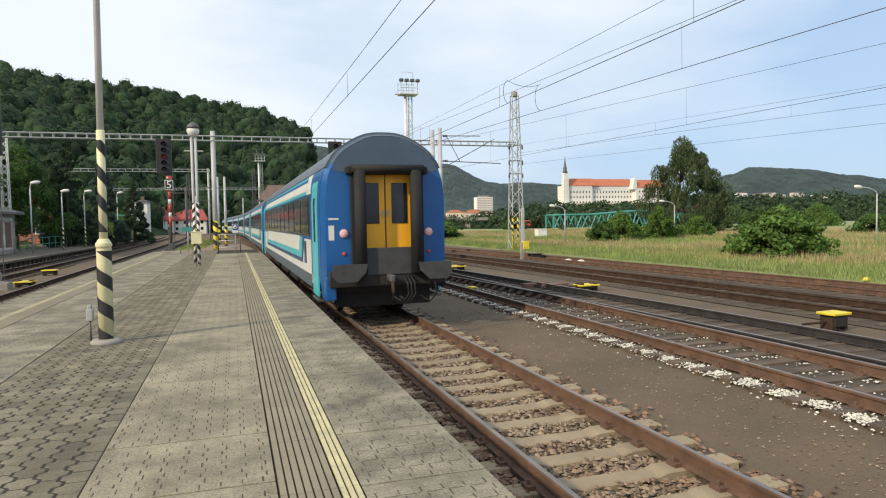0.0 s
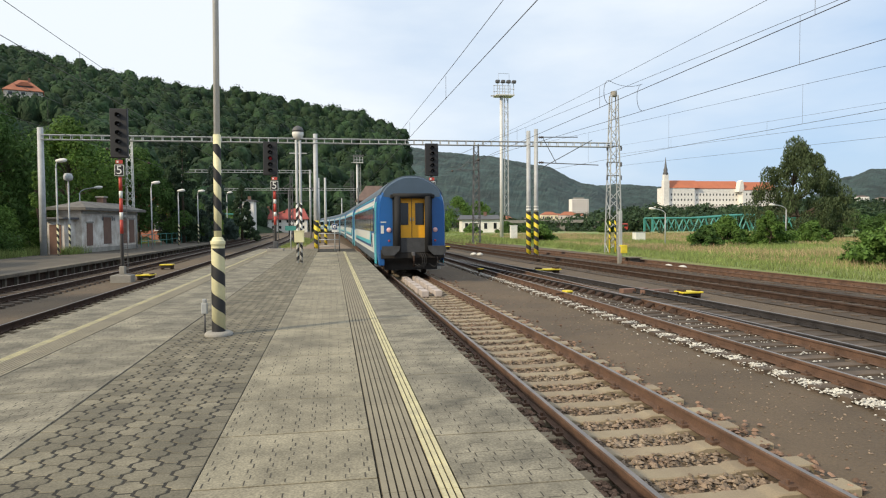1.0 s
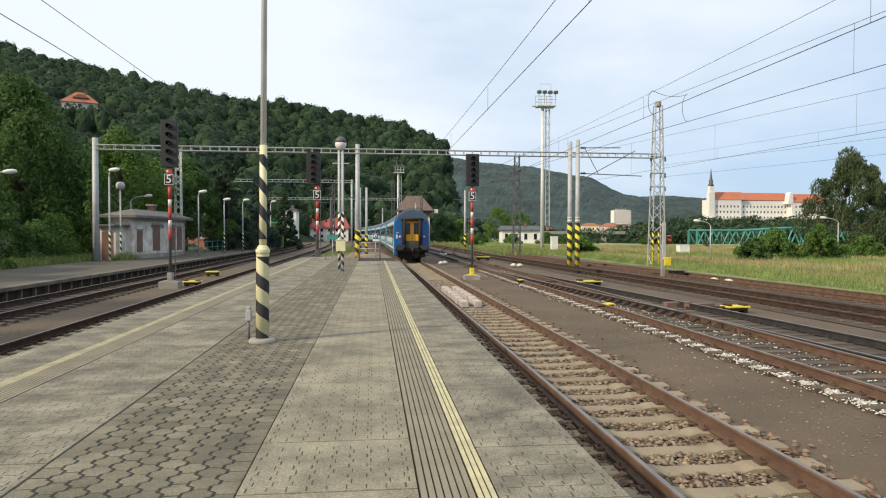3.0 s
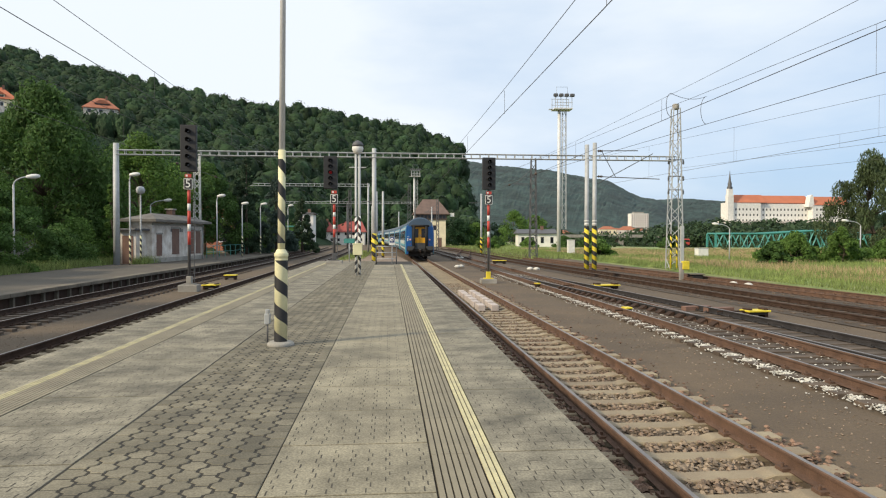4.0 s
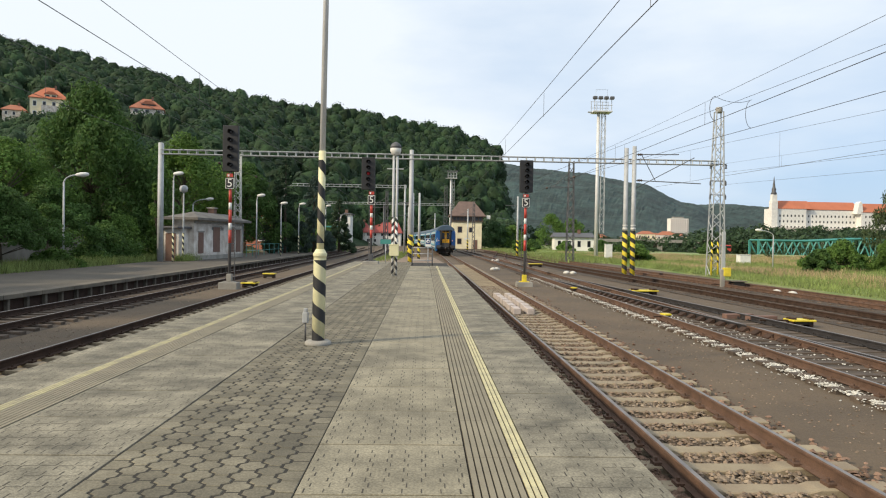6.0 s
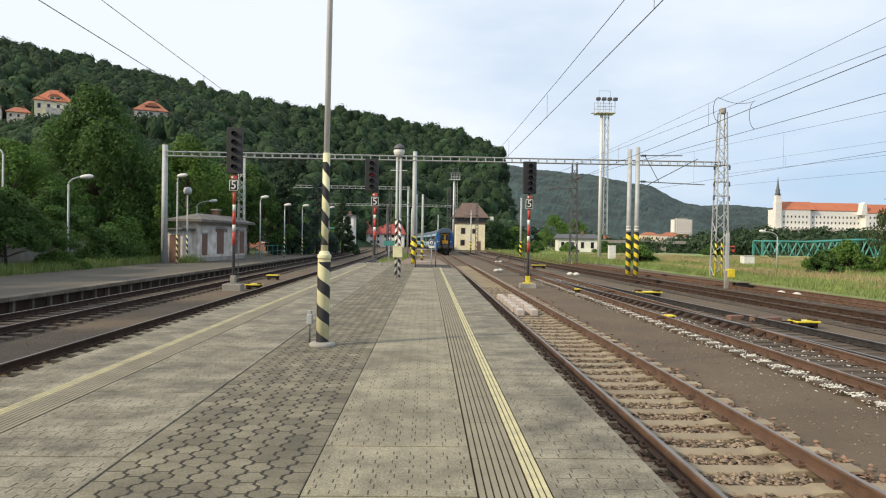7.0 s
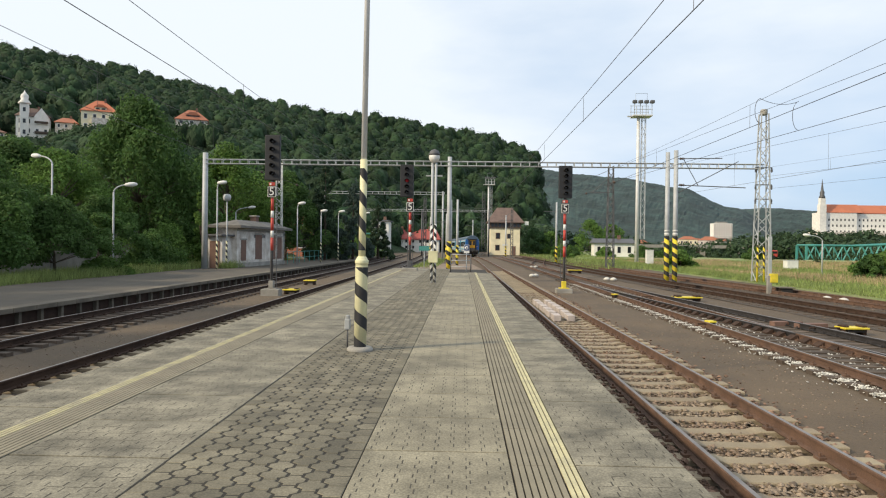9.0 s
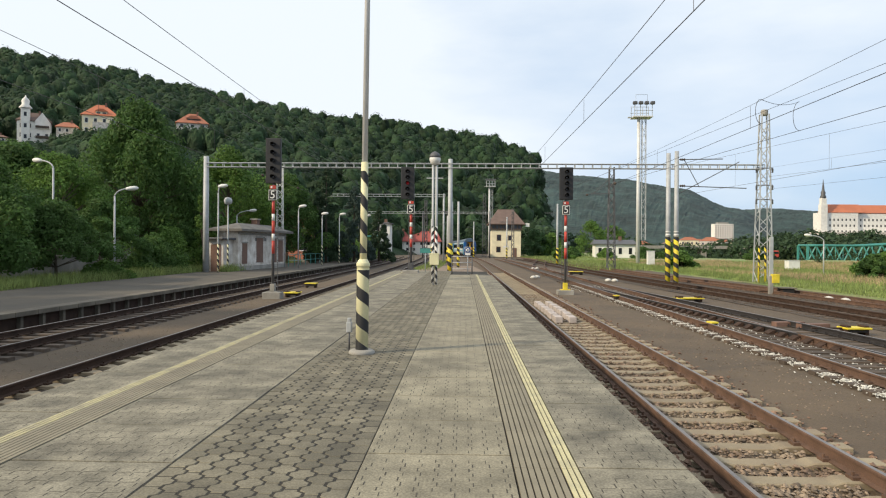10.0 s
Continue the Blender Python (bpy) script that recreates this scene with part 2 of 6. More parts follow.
    grass_dry=leaf_mat("dry_meadow_grass", (0.54, 0.40, 0.24), island=0.4),
    asphalt=mat("grey_brown_asphalt", (0.110, 0.094, 0.072), 0.95, dark=0.7, scale=0.6, fine=70, vary=0.15),
    tar=mat("weathered_tar_paper", (0.20, 0.185, 0.165), 0.9, dark=0.55, scale=1.1, fine=20, vary=0.2),
    pink=mat("pink_white_block", (0.52, 0.45, 0.41), 0.8, dark=0.75, scale=5, fine=50, vary=0.1),
    lens_red=glow("lit_red_lens", (0.35, 0.012, 0.018), 0.12),
    lamp_tail=mat("pale_red_lamp_glass", (0.72, 0.44, 0.44), 0.15, dark=0.9, bump=0, vary=0.02),
    lens_dark=mat("unlit_lens", (0.02, 0.02, 0.022), 0.15, dark=0.9, bump=0, vary=0.02),
)


# ---- building tools ----
def link(name, me, material, parent=None, label="", m=None):
    ob = new(name, me)
    if material is not None and not me.materials:
        me.materials.append(material)
    if parent is not None:
        ob.parent = parent
    if m is not None:
        ob.matrix_basis = m
    if label:
        ob["label"] = label
    return ob


def part(name, bm, material, parent, label="", m=None):
    """Links a bmesh as one mesh object under a thing or a part."""
    me = bpy.data.meshes.new(name)
    bm.to_mesh(me)
    bm.free()
    return link(name, me, material, parent, label, m)


def raw(name, verts, faces, material, parent=None, label="", smooth=False):
    me = bpy.data.meshes.new(name)
    me.from_pydata([tuple(v) for v in verts], [], faces)
    if smooth:
        me.shade_smooth()
    return link(name, me, material, parent, label)


def thing(name, label, category, m=None, group="", kind=""):
    ob = new(name)
    ob.empty_display_size = 0.2
    if m is not None:
        ob.matrix_basis = m
    return tagged(ob, label, category, group, kind)


def box(bm, x0, x1, y0, y1, z0, z1, bevel=0.0, m=None):
    vs = [bm.verts.new(c) for c in ((x0, y0, z0), (x1, y0, z0), (x1, y1, z0), (x0, y1, z0), (x0, y0, z1), (x1, y0, z1), (x1, y1, z1), (x0, y1, z1))]
    fs = [bm.faces.new([vs[i] for i in f]) for f in ((3, 2, 1, 0), (4, 5, 6, 7), (0, 1, 5, 4), (1, 2, 6, 5), (2, 3, 7, 6), (3, 0, 4, 7))]
    if m is not None:
        bmesh.ops.transform(bm, matrix=m, verts=vs)
    if bevel:
        edges = list({e for f in fs for e in f.edges})
        bmesh.ops.bevel(bm, geom=edges, offset=bevel, segments=2, affect="EDGES", profile=0.5)
    return bm


def cube(*a, **k):
    return box(bmesh.new(), *a, **k)


def tube(bm, a, b, r0, r1=None, n=12, caps=True):
    """A round bar from a to b."""
    r1 = r0 if r1 is None else r1
    a, b = Vector(a), Vector(b)
    q = (b - a).to_track_quat("Z", "Y")
    rings = []
    for c, r in ((a, r0), (b, r1)):
        rings.append([bm.verts.new(c + q @ Vector((r * math.cos(2 * math.pi * i / n), r * math.sin(2 * math.pi * i / n), 0))) for i in range(n)])
    for i in range(n):
        f = bm.faces.new((rings[0][i], rings[0][(i + 1) % n], rings[1][(i + 1) % n], rings[1][i]))
        f.smooth = n > 6
    if caps:
        bm.faces.new(rings[0][::-1])
        bm.faces.new(rings[1])
    return bm


def rod(*a, **k):
    return tube(bmesh.new(), *a, **k)


def turned(profile, n=20):
    """A body of revolution about z from (radius, height) pairs."""
    bm = bmesh.new()
    rings = [[bm.verts.new((r * math.cos(2 * math.pi * i / n), r * math.sin(2 * math.pi * i / n), z)) for i in range(n)] for r, z in profile]
    for lo, hi in zip(rings, rings[1:]):
        for i in range(n):
            bm.faces.new((lo[i], lo[(i + 1) % n], hi[(i + 1) % n], hi[i])).smooth = True
    bm.faces.new(rings[0][::-1])
    bm.faces.new(rings[-1])
    return bm


def swept(pts, r, n=6, bm=None):
    """One continuous round bar through the points."""
    bm = bm or bmesh.new()
    pts = [Vector(p) for p in pts]
    rings = []
    for i, p in enumerate(pts):
        q = (pts[min(i + 1, len(pts) - 1)] - pts[max(i - 1, 0)]).to_track_quat("Y", "Z")
        rings.append([bm.verts.new(p + q @ Vector((r * math.cos(2 * math.pi * k / n), 0, r * math.sin(2 * math.pi * k / n)))) for k in range(n)])
    for a, b in zip(rings, rings[1:]):
        for k in range(n):
            bm.faces.new((a[k], b[k], b[(k + 1) % n], a[(k + 1) % n])).smooth = True
    bm.faces.new(rings[0])
    bm.faces.new(rings[-1][::-1])
    return bm


def prism(bm, outline, y0, y1, m=None):
    """An outline in x, z drawn out along y."""
    lo = [bm.verts.new((x, y0, z)) for x, z in outline]
    hi = [bm.verts.new((x, y1, z)) for x, z in outline]
    n = len(outline)
    fs = [bm.faces.new((lo[i], hi[i], hi[(i + 1) % n], lo[(i + 1) % n])) for i in range(n)]
    bm.faces.new(lo)
    bm.faces.new(hi[::-1])
    if m is not None:
        bmesh.ops.transform(bm, matrix=m, verts=lo + hi)
    bmesh.ops.recalc_face_normals(bm, faces=bm.faces)
    return bm


def bend(y):
    """The line's slow curve to the left, beyond the platform."""
    return -0.0045 * max(0.0, y - 10.0) - 2.8e-4 * max(0.0, y - 80.0) ** 2


def heading(y):
    return math.degrees(math.atan((0.0045 if y > 10 else 0.0) + 5.6e-4 * max(0.0, y - 80.0)))


# ---- ground ----
def valley(x, y):
    """The drop of the land to the river beyond the meadow."""
    def ramp(u):
        u = min(1.0, max(0.0, u))
        return u * u * (3 - 2 * u)
    return -5.5 * ramp((y - 140) / 70) * ramp((x - 55) / 40) * (1 - ramp((y - 420) / 200)) * (1 - ramp((x - 900) / 300))


def ground_sheet():
    """One sheet to the horizon, level in the yard and slightly uneven beyond."""
    xs = sorted({*range(-60, 61, 3), *range(-4000, -60, 260), *range(70, 180, 12), *range(180, 1240, 60), *range(1241, 4400, 260)})
    ys = sorted({*range(-60, 121, 4), *range(-2600, -60, 260), *range(130, 230, 10), *range(230, 660, 40), *range(680, 4600, 220)})
    v = [(x, y, -0.80 + (0.025 * noise.noise((x * 0.15, y * 0.1, 0)) if abs(x) < 60 and y < 120 else 0) + valley(x, y)) for y in ys for x in xs]
    w = len(xs)
    f = [(j * w + i, j * w + i + 1, (j + 1) * w + i + 1, (j + 1) * w + i) for j in range(len(ys) - 1) for i in range(w - 1)]
    g = raw("ground", v, f, M["dirt"], smooth=True)
    tagged(g, "flat brown gravel and dirt of the railway yard", "ground", kind="structure")


ground_sheet()


def field():
    v, f = [], []
    ys = [-30 + 6 * i for i in range(60)]
    for y in ys:
        edge = 20.4 + 0.5 * noise.noise((y * 0.2, 3, 0)) - 0.00006 * max(0, y - 45) ** 2
        for k, x in enumerate((edge, edge + 1.2, edge + 6, edge + 18, edge + 36, edge + 46, edge + 56, edge + 66, edge + 76, edge + 140, edge + 320)):
            v.append((x, y, -0.80 if k == 0 else -0.62 + valley(x, y) + 0.12 * noise.noise((x * 0.2, y * 0.2, 5))))
    for j in range(len(ys) - 1):
        for k in range(10):
            a = j * 11 + k
            f.append((a, a + 1, a + 12, a + 11))
    tagged(raw("meadow_ground", v, f, M["field"], smooth=True), "soil of the overgrown meadow beside the tracks", "ground", kind="structure")


field()

# ---- the island platform ----
PY0, PY1 = -16.0, 39.6
platform = thing("platform", "paved island platform with pale slabs and grey blocks", "platform", kind="structure")
part("platform_body", cube(-4.62, 1.60, PY0, PY1 + 6, -0.9, -0.075), M["concrete"], platform)
part("platform_face", cube(1.52, 1.62, PY0, PY1, -0.9, -0.15), M["concrete"], platform)
part("platform_face", cube(-4.65, -4.55, PY0, PY1, -0.9, -0.15), M["concrete"], platform)
part("bedding", cube(-4.60, 1.58, PY0, PY1 + 6, -0.074, -0.034), M["joint"], platform, "dark sandy joints")
part("bedding", cube(-2.222, -0.770, PY0, PY1 + 6, -0.033, -0.0065), M["joint"], platform, "dark sand swept into the block joints")


def block_outline(px, py, amp=0.023, gap=0.019, flat=0):
    """A bone-shaped paving block, px by py, whose wide middle fits its neighbours' narrow ends."""
    hx, hy = px / 2 - gap / 2, py / 2 - 0.005
    side = [(hx - amp, -hy), (hx - amp, -hy * 0.66), (hx + amp, -hy * 0.34), (hx + amp, hy * 0.34), (hx - amp, hy * 0.66), (hx - amp, hy)]
    other = [(-x, -y) for x, y in side]
    edge = px / 2 - 0.003
    if flat > 0:
        side = [(edge, y) for _, y in side]
    elif flat < 0:
        other = [(-edge, y) for _, y in other]
    return side + other


def block_mesh(outline, depth=0.055, edge=0.005):
    n = len(outline)
    top = [(x * 0.94, y * 0.94, 0.0) for x, y in outline]
    rim = [(x, y, -edge) for x, y in outline]
    low = [(x, y, -depth) for x, y in outline]
    v = top + rim + low
    f = [tuple(range(n))]
    for a, b in ((0, n), (n, 2 * n)):
        f += [(b + i, b + (i + 1) % n, a + (i + 1) % n, a + i) for i in range(n)]
    return v, f


PAVER = 1.442 / 9


def blocks(x0, x1, y0, y1):
    """Centres of the blocks of the grey strip."""
    px, py = PAVER, 0.2
    cols = int(round((x1 - x0) / px))
    for c in range(cols):
        y = y0 + (0.1 if c % 2 else 0.0)
        while y < y1:
            yield x0 + (c + 0.5) * px, y, -1 if c == 0 else 1 if c == cols - 1 else 0
            y += py


def slabs(name, x0, x1, y0, y1, length, pitch, off=0.0):
    """Large pale slabs stamped with rows of short grooves."""
    y = y0 + off
    v, f = [], []
    while y < y1:
        dz = -random.random() * 0.004
        yy = min(y + length - 0.008, y1)
        bm = cube(x0 + 0.003, x1 - 0.003, y + 0.006, yy - 0.004, -0.06, dz, 0.004)
        part("slab", bm, M["slab" if -1 < x0 < 0.5 else "edge_slab"], platform)
        n = int((x1 - x0) / pitch)
        if yy < 30:
            for i in range(n):
                gx = x0 + (i + 0.5) * (x1 - x0) / n
                gy = y + 0.06
                s = 0
                while gy < yy - 0.08:
                    ox = 0.014 * (1 if s % 2 else -1)
                    b = len(v)
                    w, h = 0.003 + 0.0025 * random.random(), 0.028 + 0.014 * random.random()
                    if random.random() > 0.06:
                        v += [(gx + ox - w, gy - h, dz + 0.0012), (gx + ox + w, gy - h, dz + 0.0012), (gx + ox + w, gy + h, dz + 0.0012), (gx + ox - w, gy + h, dz + 0.0012)]
                        f.append((b, b + 1, b + 2, b + 3))
                        if (x1 < -2 or x0 > 0.5) and s % 2 and i < n - 1:
                            v += [(gx + 0.01, gy + 0.046, dz + 0.0011), (gx + pitch - 0.01, gy + 0.046, dz + 0.0011), (gx + pitch - 0.01, gy + 0.052, dz + 0.0011), (gx + 0.01, gy + 0.052, dz + 0.0011)]
                            f.append((b + 4, b + 5, b + 6, b + 7))
                    gy += 0.1
                    s += 1
        y += length
    tagged(raw(name, v, f, M["groove"], platform), kind="stuff")


slabs("stamped_grooves", -0.768, 0.39, PY0, PY1, 1.04, 0.125, 0.51)
slabs("stamped_grooves", 0.885, 1.715, PY0, PY1, 1.04, 0.125, 0.24)
slabs("stamped_grooves", -3.49, -2.225, PY0, PY1 + 6, 1.04, 0.125, 0.2)
slabs("stamped_grooves", -4.745, -3.98, PY0, PY1 + 6, 1.04, 0.125, 0.6)


def tactile(x0, x1, yx0, yx1, y1):
    """The grooved guide strip and the yellow line beside it."""
    y = PY0
    while y < y1:
        base = part("guide_base", cube(x0, x1, y + 0.003, y + 0.997, -0.06, -0.012), M["groove"], platform, "dark grooves of the guide strip")
        bm = bmesh.new()
        n = 7
        for i in range(n):
            w = (x1 - x0) / n
            box(bm, x0 + i * w + 0.006, x0 + (i + 1) * w - 0.006, y + 0.003, y + 0.997, -0.013, 0.003)
        part("guide_rib", bm, M["tactile"], base, "grey raised ribs")
        part("line_slab", cube(yx0, yx1, y + 0.003, y + 0.997, -0.06, -0.008), M["groove"], platform)
        for i in range(3):
            w = (yx1 - yx0) / 3
            part("yellow_rib", cube(yx0 + i * w + 0.006, yx0 + (i + 1) * w - 0.006, y + 0.003, y + 0.997, -0.0085, 0.003), M["yellow_worn" if x0 < 0 else "yellow_line"], platform, "worn yellow rib")
        y += 1.0


tactile(0.395, 0.745, 0.75, 0.88, PY1)
tactile(-3.84, -3.495, -3.975, -3.845, PY1 + 6)

# ramp of pale gravel beyond the platform's end
pv = [(-0.9, PY1, -0.03), (1.7, PY1, -0.03), (1.5, 60, -0.55), (1.2, 84, -0.74), (-3.4, 84, -0.74), (-4.6, 60, -0.55), (-4.75, PY1 + 6, -0.08), (-0.9, PY1 + 6, -0.08)]
tagged(raw("gravel_ramp", pv, [tuple(range(8))], M["ballast"]), "pale gravel ramp at the platform's end", "ground", kind="structure")

# ---- the far platform ----
far_platform = thing("platform", "low grey asphalt platform with a concrete edge", "platform", kind="structure")
part("asphalt", cube(-19.5, -12.76, -30, 110, -0.9, -0.27), M["asphalt"], far_platform)
y = -6.0
while y < 80:
    part("edge_slab", cube(-12.95, -12.45, y + 0.01, y + 0.99, -0.39, -0.25, 0.01), M["dark_concrete"], far_platform)
    part("support_block", cube(-12.75, -12.58, y + 0.40, y + 0.52, -0.82, -0.39), M["dark_concrete"], far_platform)
    y += 1.0
# the shade under the edge slabs is painted: this face is coloured dark
part("platform_face", cube(-12.78, -12.70, -30, 110, -0.9, -0.39), M["dark_rust_and_shade"], far_platform, "recessed face, its shade put into a dark colour")


# ---- tracks ----
RAIL = [(-0.072, 0), (0.072, 0), (0.072, 0.012), (0.012, 0.03), (0.011, 0.115), (0.034, 0.128), (0.036, 0.155), (0.028, 0.165), (-0.028, 0.165), (-0.036, 0.155), (-0.034, 0.128), (-0.011, 0.115), (-0.012, 0.03), (-0.072, 0.012)]


def swept_rail(bm, pts, top, outline, z0):
    """An outline carried along a plan line of (x, y) points, its foot at z0."""
    rings = []
    for i, (x, y) in enumerate(pts):
        a, b = pts[max(0, i - 1)], pts[min(len(pts) - 1, i + 1)]
        t = Vector((b[0] - a[0], b[1] - a[1])).normalized()
        rings.append([bm.verts.new((x + t.y * u, y - t.x * u, z0 + w)) for u, w in outline])
    n = len(outline)
    for p, q in zip(rings, rings[1:]):
        for i in range(n):
            bm.faces.new((p[i], p[(i + 1) % n], q[(i + 1) % n], q[i]))
    bm.faces.new(rings[0][::-1])
    bm.faces.new(rings[-1])
    return bm


def sleeper_mesh(wood=False):
    bm = bmesh.new()
    if wood:
        box(bm, -1.25, 1.25, -0.12, 0.12, -0.14, 0.0, 0.01)
    else:
        prof = [(-1.3, 0.0), (-1.3, -0.16), (1.3, -0.16), (1.3, 0.0), (0.5, 0.0), (0.4, -0.03), (-0.4, -0.03), (-0.5, 0.0)]
        prism(bm, prof[::-1], -0.125, 0.125)
        bmesh.ops.bevel(bm, geom=list(bm.edges), offset=0.012, segments=1, affect="EDGES")
    me = bpy.data.meshes.new("sleeper")
    bm.to_mesh(me)
    bm.free()
    return me


def clip_mesh():
    """A rail clip with its bolt."""
    bm = bmesh.new()
    box(bm, -0.04, 0.04, -0.07, 0.07, 0.0, 0.035)
    tube(bm, (0, 0, 0.03), (0, 0, 0.075), 0.018, n=6)
    me = bpy.data.meshes.new("rail_clip")
    bm.to_mesh(me)
    bm.free()
    return me


SLEEPER, WOOD, CLIPS = sleeper_mesh(), sleeper_mesh(True), clip_mesh()
SLEEPER.materials.append(M["sleeper"])
WOOD.materials.append(M["sleeper_dark"])
CLIPS.materials.append(M["rust"])
HEAD_Z = -0.55


def track(label, line, y0, y1, near, side="rust", wood=False, top=True, clips=False):
    """A track along line(y) -> x, with sleepers 0.6 m apart up to near, rails to y1."""
    t = thing("railway_track", label, "railway track", group="tracks of the yard")
    ys = [y0 + (y1 - y0) * i / 48 for i in range(49)]
    for s in (-1, 1):
        pts = []
        for y in ys:
            a = math.atan(line(y + 0.5) - line(y - 0.5))
            pts.append((line(y) + s * 0.753 * math.cos(a), y - s * 0.753 * math.sin(a)))
        rail = part("rail", swept_rail(bmesh.new(), pts, top, RAIL, HEAD_Z - 0.165), M[side], t)
        if top:
            part("rail_head", swept_rail(bmesh.new(), pts, top, [(-0.026, 0.163), (0.026, 0.163), (0.024, 0.1675), (-0.024, 0.1675)], HEAD_Z - 0.165), M["railtop"], rail, "shiny worn running surface")
    y, k, rest_v, rest_f = y0, 0, [], []
    while y < near:
        a = -math.atan(line(y + 0.5) - line(y - 0.5))
        m = Matrix.Translation((line(y) + random.uniform(-0.02, 0.02), y, HEAD_Z - 0.168)) @ Matrix.Rotation(a + random.uniform(-0.012, 0.012), 4, "Z")
        sl = link("sleeper", WOOD if wood else SLEEPER, None, t, m=m)
        for x in (-0.858, -0.648, 0.648, 0.858):
            if clips and y < 24:
                link("rail_clip", CLIPS, None, t, m=m @ Matrix.Translation((x, 0, 0)))
            else:
                b = len(rest_v)
                rest_v += [m @ (q.co + Vector((x, 0, 0))) for q in CLIPS.vertices]
                rest_f += [tuple(b + i for i in p.vertices) for p in CLIPS.polygons]
        y += 0.6
        k += 1
    tagged(raw("rail_fastening", rest_v, rest_f, M[side], t), kind="stuff")
    return t


def rail_chairs(t, line, side, y0, y1):
    """Cast chairs that hold a turnout's rail from outside, one on each sleeper."""
    bm = bmesh.new()
    prism(bm, [(0.045, 0.0), (0.24, 0.0), (0.24, 0.03), (0.10, 0.12), (0.045, 0.12)], -0.14, 0.14)
    me = bpy.data.meshes.new("rail_chair")
    bm.to_mesh(me)
    bm.free()
    me.materials.append(M["dark_rust_and_shade"])
    y = y0
    while y < y1:
        link("rail_chair", me, None, t, m=Matrix.Translation((line(y) + side * 0.753, y, HEAD_Z - 0.166)) @ Matrix.Rotation(0 if side > 0 else math.pi, 4, "Z"))
        y += 0.6


def straight(x):
    return lambda y: x + bend(y)


def turnout(x0, x1, ya, yb):
    """From x0 before ya to x1 after yb, in a smooth sweep."""
    def line(y):
        u = min(1, max(0, (y - ya) / (yb - ya)))
        return x0 + (x1 - x0) * u * u * (3 - 2 * u) + bend(y)
    return line


def track_bed(label, line, y0, y1, half, z):
    """A dark strip of oily ballast under a track."""
    v, f = [], []
    n = 60
    for i in range(n + 1):
        y = y0 + (y1 - y0) * i / n
        for k, s in enumerate((-1, -0.8, -0.3, 0.3, 0.8, 1)):
            wob = 0.16 * noise.noise((y * 0.9, s * 3, line(0)))
            v.append((line(y) + s * half + (wob if abs(s) == 1 else 0), y, z - (0.06 if abs(s) == 1 else 0.012 * k % 0.02)))
        if i:
            b = 6 * (i - 1)
            f += [(b + j, b + j + 1, b + j + 7, b + j + 6) for j in range(5)]
    tagged(raw("track_bed", v, f, M["oily"], smooth=True), label, "track bed", kind="structure")


track_bed("oily dark ballast under the turnout track", turnout(9.95, 8.5, 8, 44), -6, 120, 1.35, -0.722)
track_bed("oily dark ballast under the weathered track", turnout(14.3, 12.3, 10, 70), -6, 130, 1.45, -0.722)
track_bed("rusty dark ballast under the siding", turnout(18.2, 15.5, 12, 75), -6, 130, 1.45, -0.722)
track_bed("oily dark ballast under the limestone-strewn track", straight(8.12), -6, 120, 1.15, -0.736)
track_bed("dark ballast beside the far platform", straight(-10.72), -6, 130, 1.4, -0.765)
track_bed("dark ballast beside the island platform", straight(-6.40), -6, 130, 1.2, -0.775)
track("rusty track sweeping away towards the river", turnout(8.12, 15.5, 60, 135), 56, 150, 57, "rust", True, False)
track("straight track on pale concrete sleepers and rusty ballast", straight(3.425), -8, 150, 62, clips=True)
track("track with white limestone chips on its oily sleepers", straight(8.12), -6, 130, 48, "rust", True, clips=True)
blades = track("dark turnout track running into its neighbour", turnout(9.95, 8.12, 8, 44), -4, 46, 34, "steel_rail", True)
for side in (-1, 1):
    rail_chairs(blades, turnout(9.95, 8.12, 8, 44), side, 5.0, 30.0)
track("weathered rusty track beside the meadow", turnout(14.3, 12.3, 10, 70), -4, 130, 44, "dark_rust_and_shade", True, False)
track("rusty siding along the edge of the meadow", turnout(18.2, 15.5, 12, 75), 0, 130, 40, "rust", True, False)
track("track beside the island platform on dark sleepers", straight(-6.40), -4, 150, 48, "dark_rust_and_shade")
track("track along the low far platform, dark with oil", straight(-10.72), -2, 150, 48, "dark_rust_and_shade", True)


def stones(name, label, n, place, size, material, flat=0.7):
    """Loose angular stones, joined: place() gives a spot and a height."""
    tmpl = [(1, 0, 0), (0.3, 0.9, 0.1), (-0.8, 0.6, 0), (-0.9, -0.5, 0.1), (0.2, -1, 0), (0.35, 0.2, 0.9), (-0.4, -0.1, 0.8), (0, 0, -0.8)]
    tf = [(0, 1, 5), (1, 6, 5), (1, 2, 6), (2, 3, 6), (3, 4, 6), (4, 5, 6), (4, 0, 5), (1, 0, 7), (2, 1, 7), (3, 2, 7), (4, 3, 7), (0, 4, 7)]
    v, f = [], []
    for _ in range(n):
        x, y, z = place()
        s = size * random.uniform(0.5, 1.35)
        a = random.uniform(0, 6.28)
        c, d = math.cos(a) * s, math.sin(a) * s
        k, fl = random.uniform(0.6, 1.1), flat * random.uniform(0.6, 1.2)
        b = len(v)
        tx, ty = random.uniform(-0.5, 0.5), random.uniform(-0.5, 0.5)
        for p, q, r in tmpl:
            q *= k
            v.append((x + c * p - d * q, y + d * p + c * q, z + s * (r * fl + tx * p * 0.5 + ty * q * 0.5)))
        f += [tuple(b + i for i in t) for t in tf]
    return tagged(raw(name, v, f, material), label, "gravel", kind="stuff")


def between(y0, y1, power=1.7):
    return y0 + (y1 - y0) * random.random() ** power


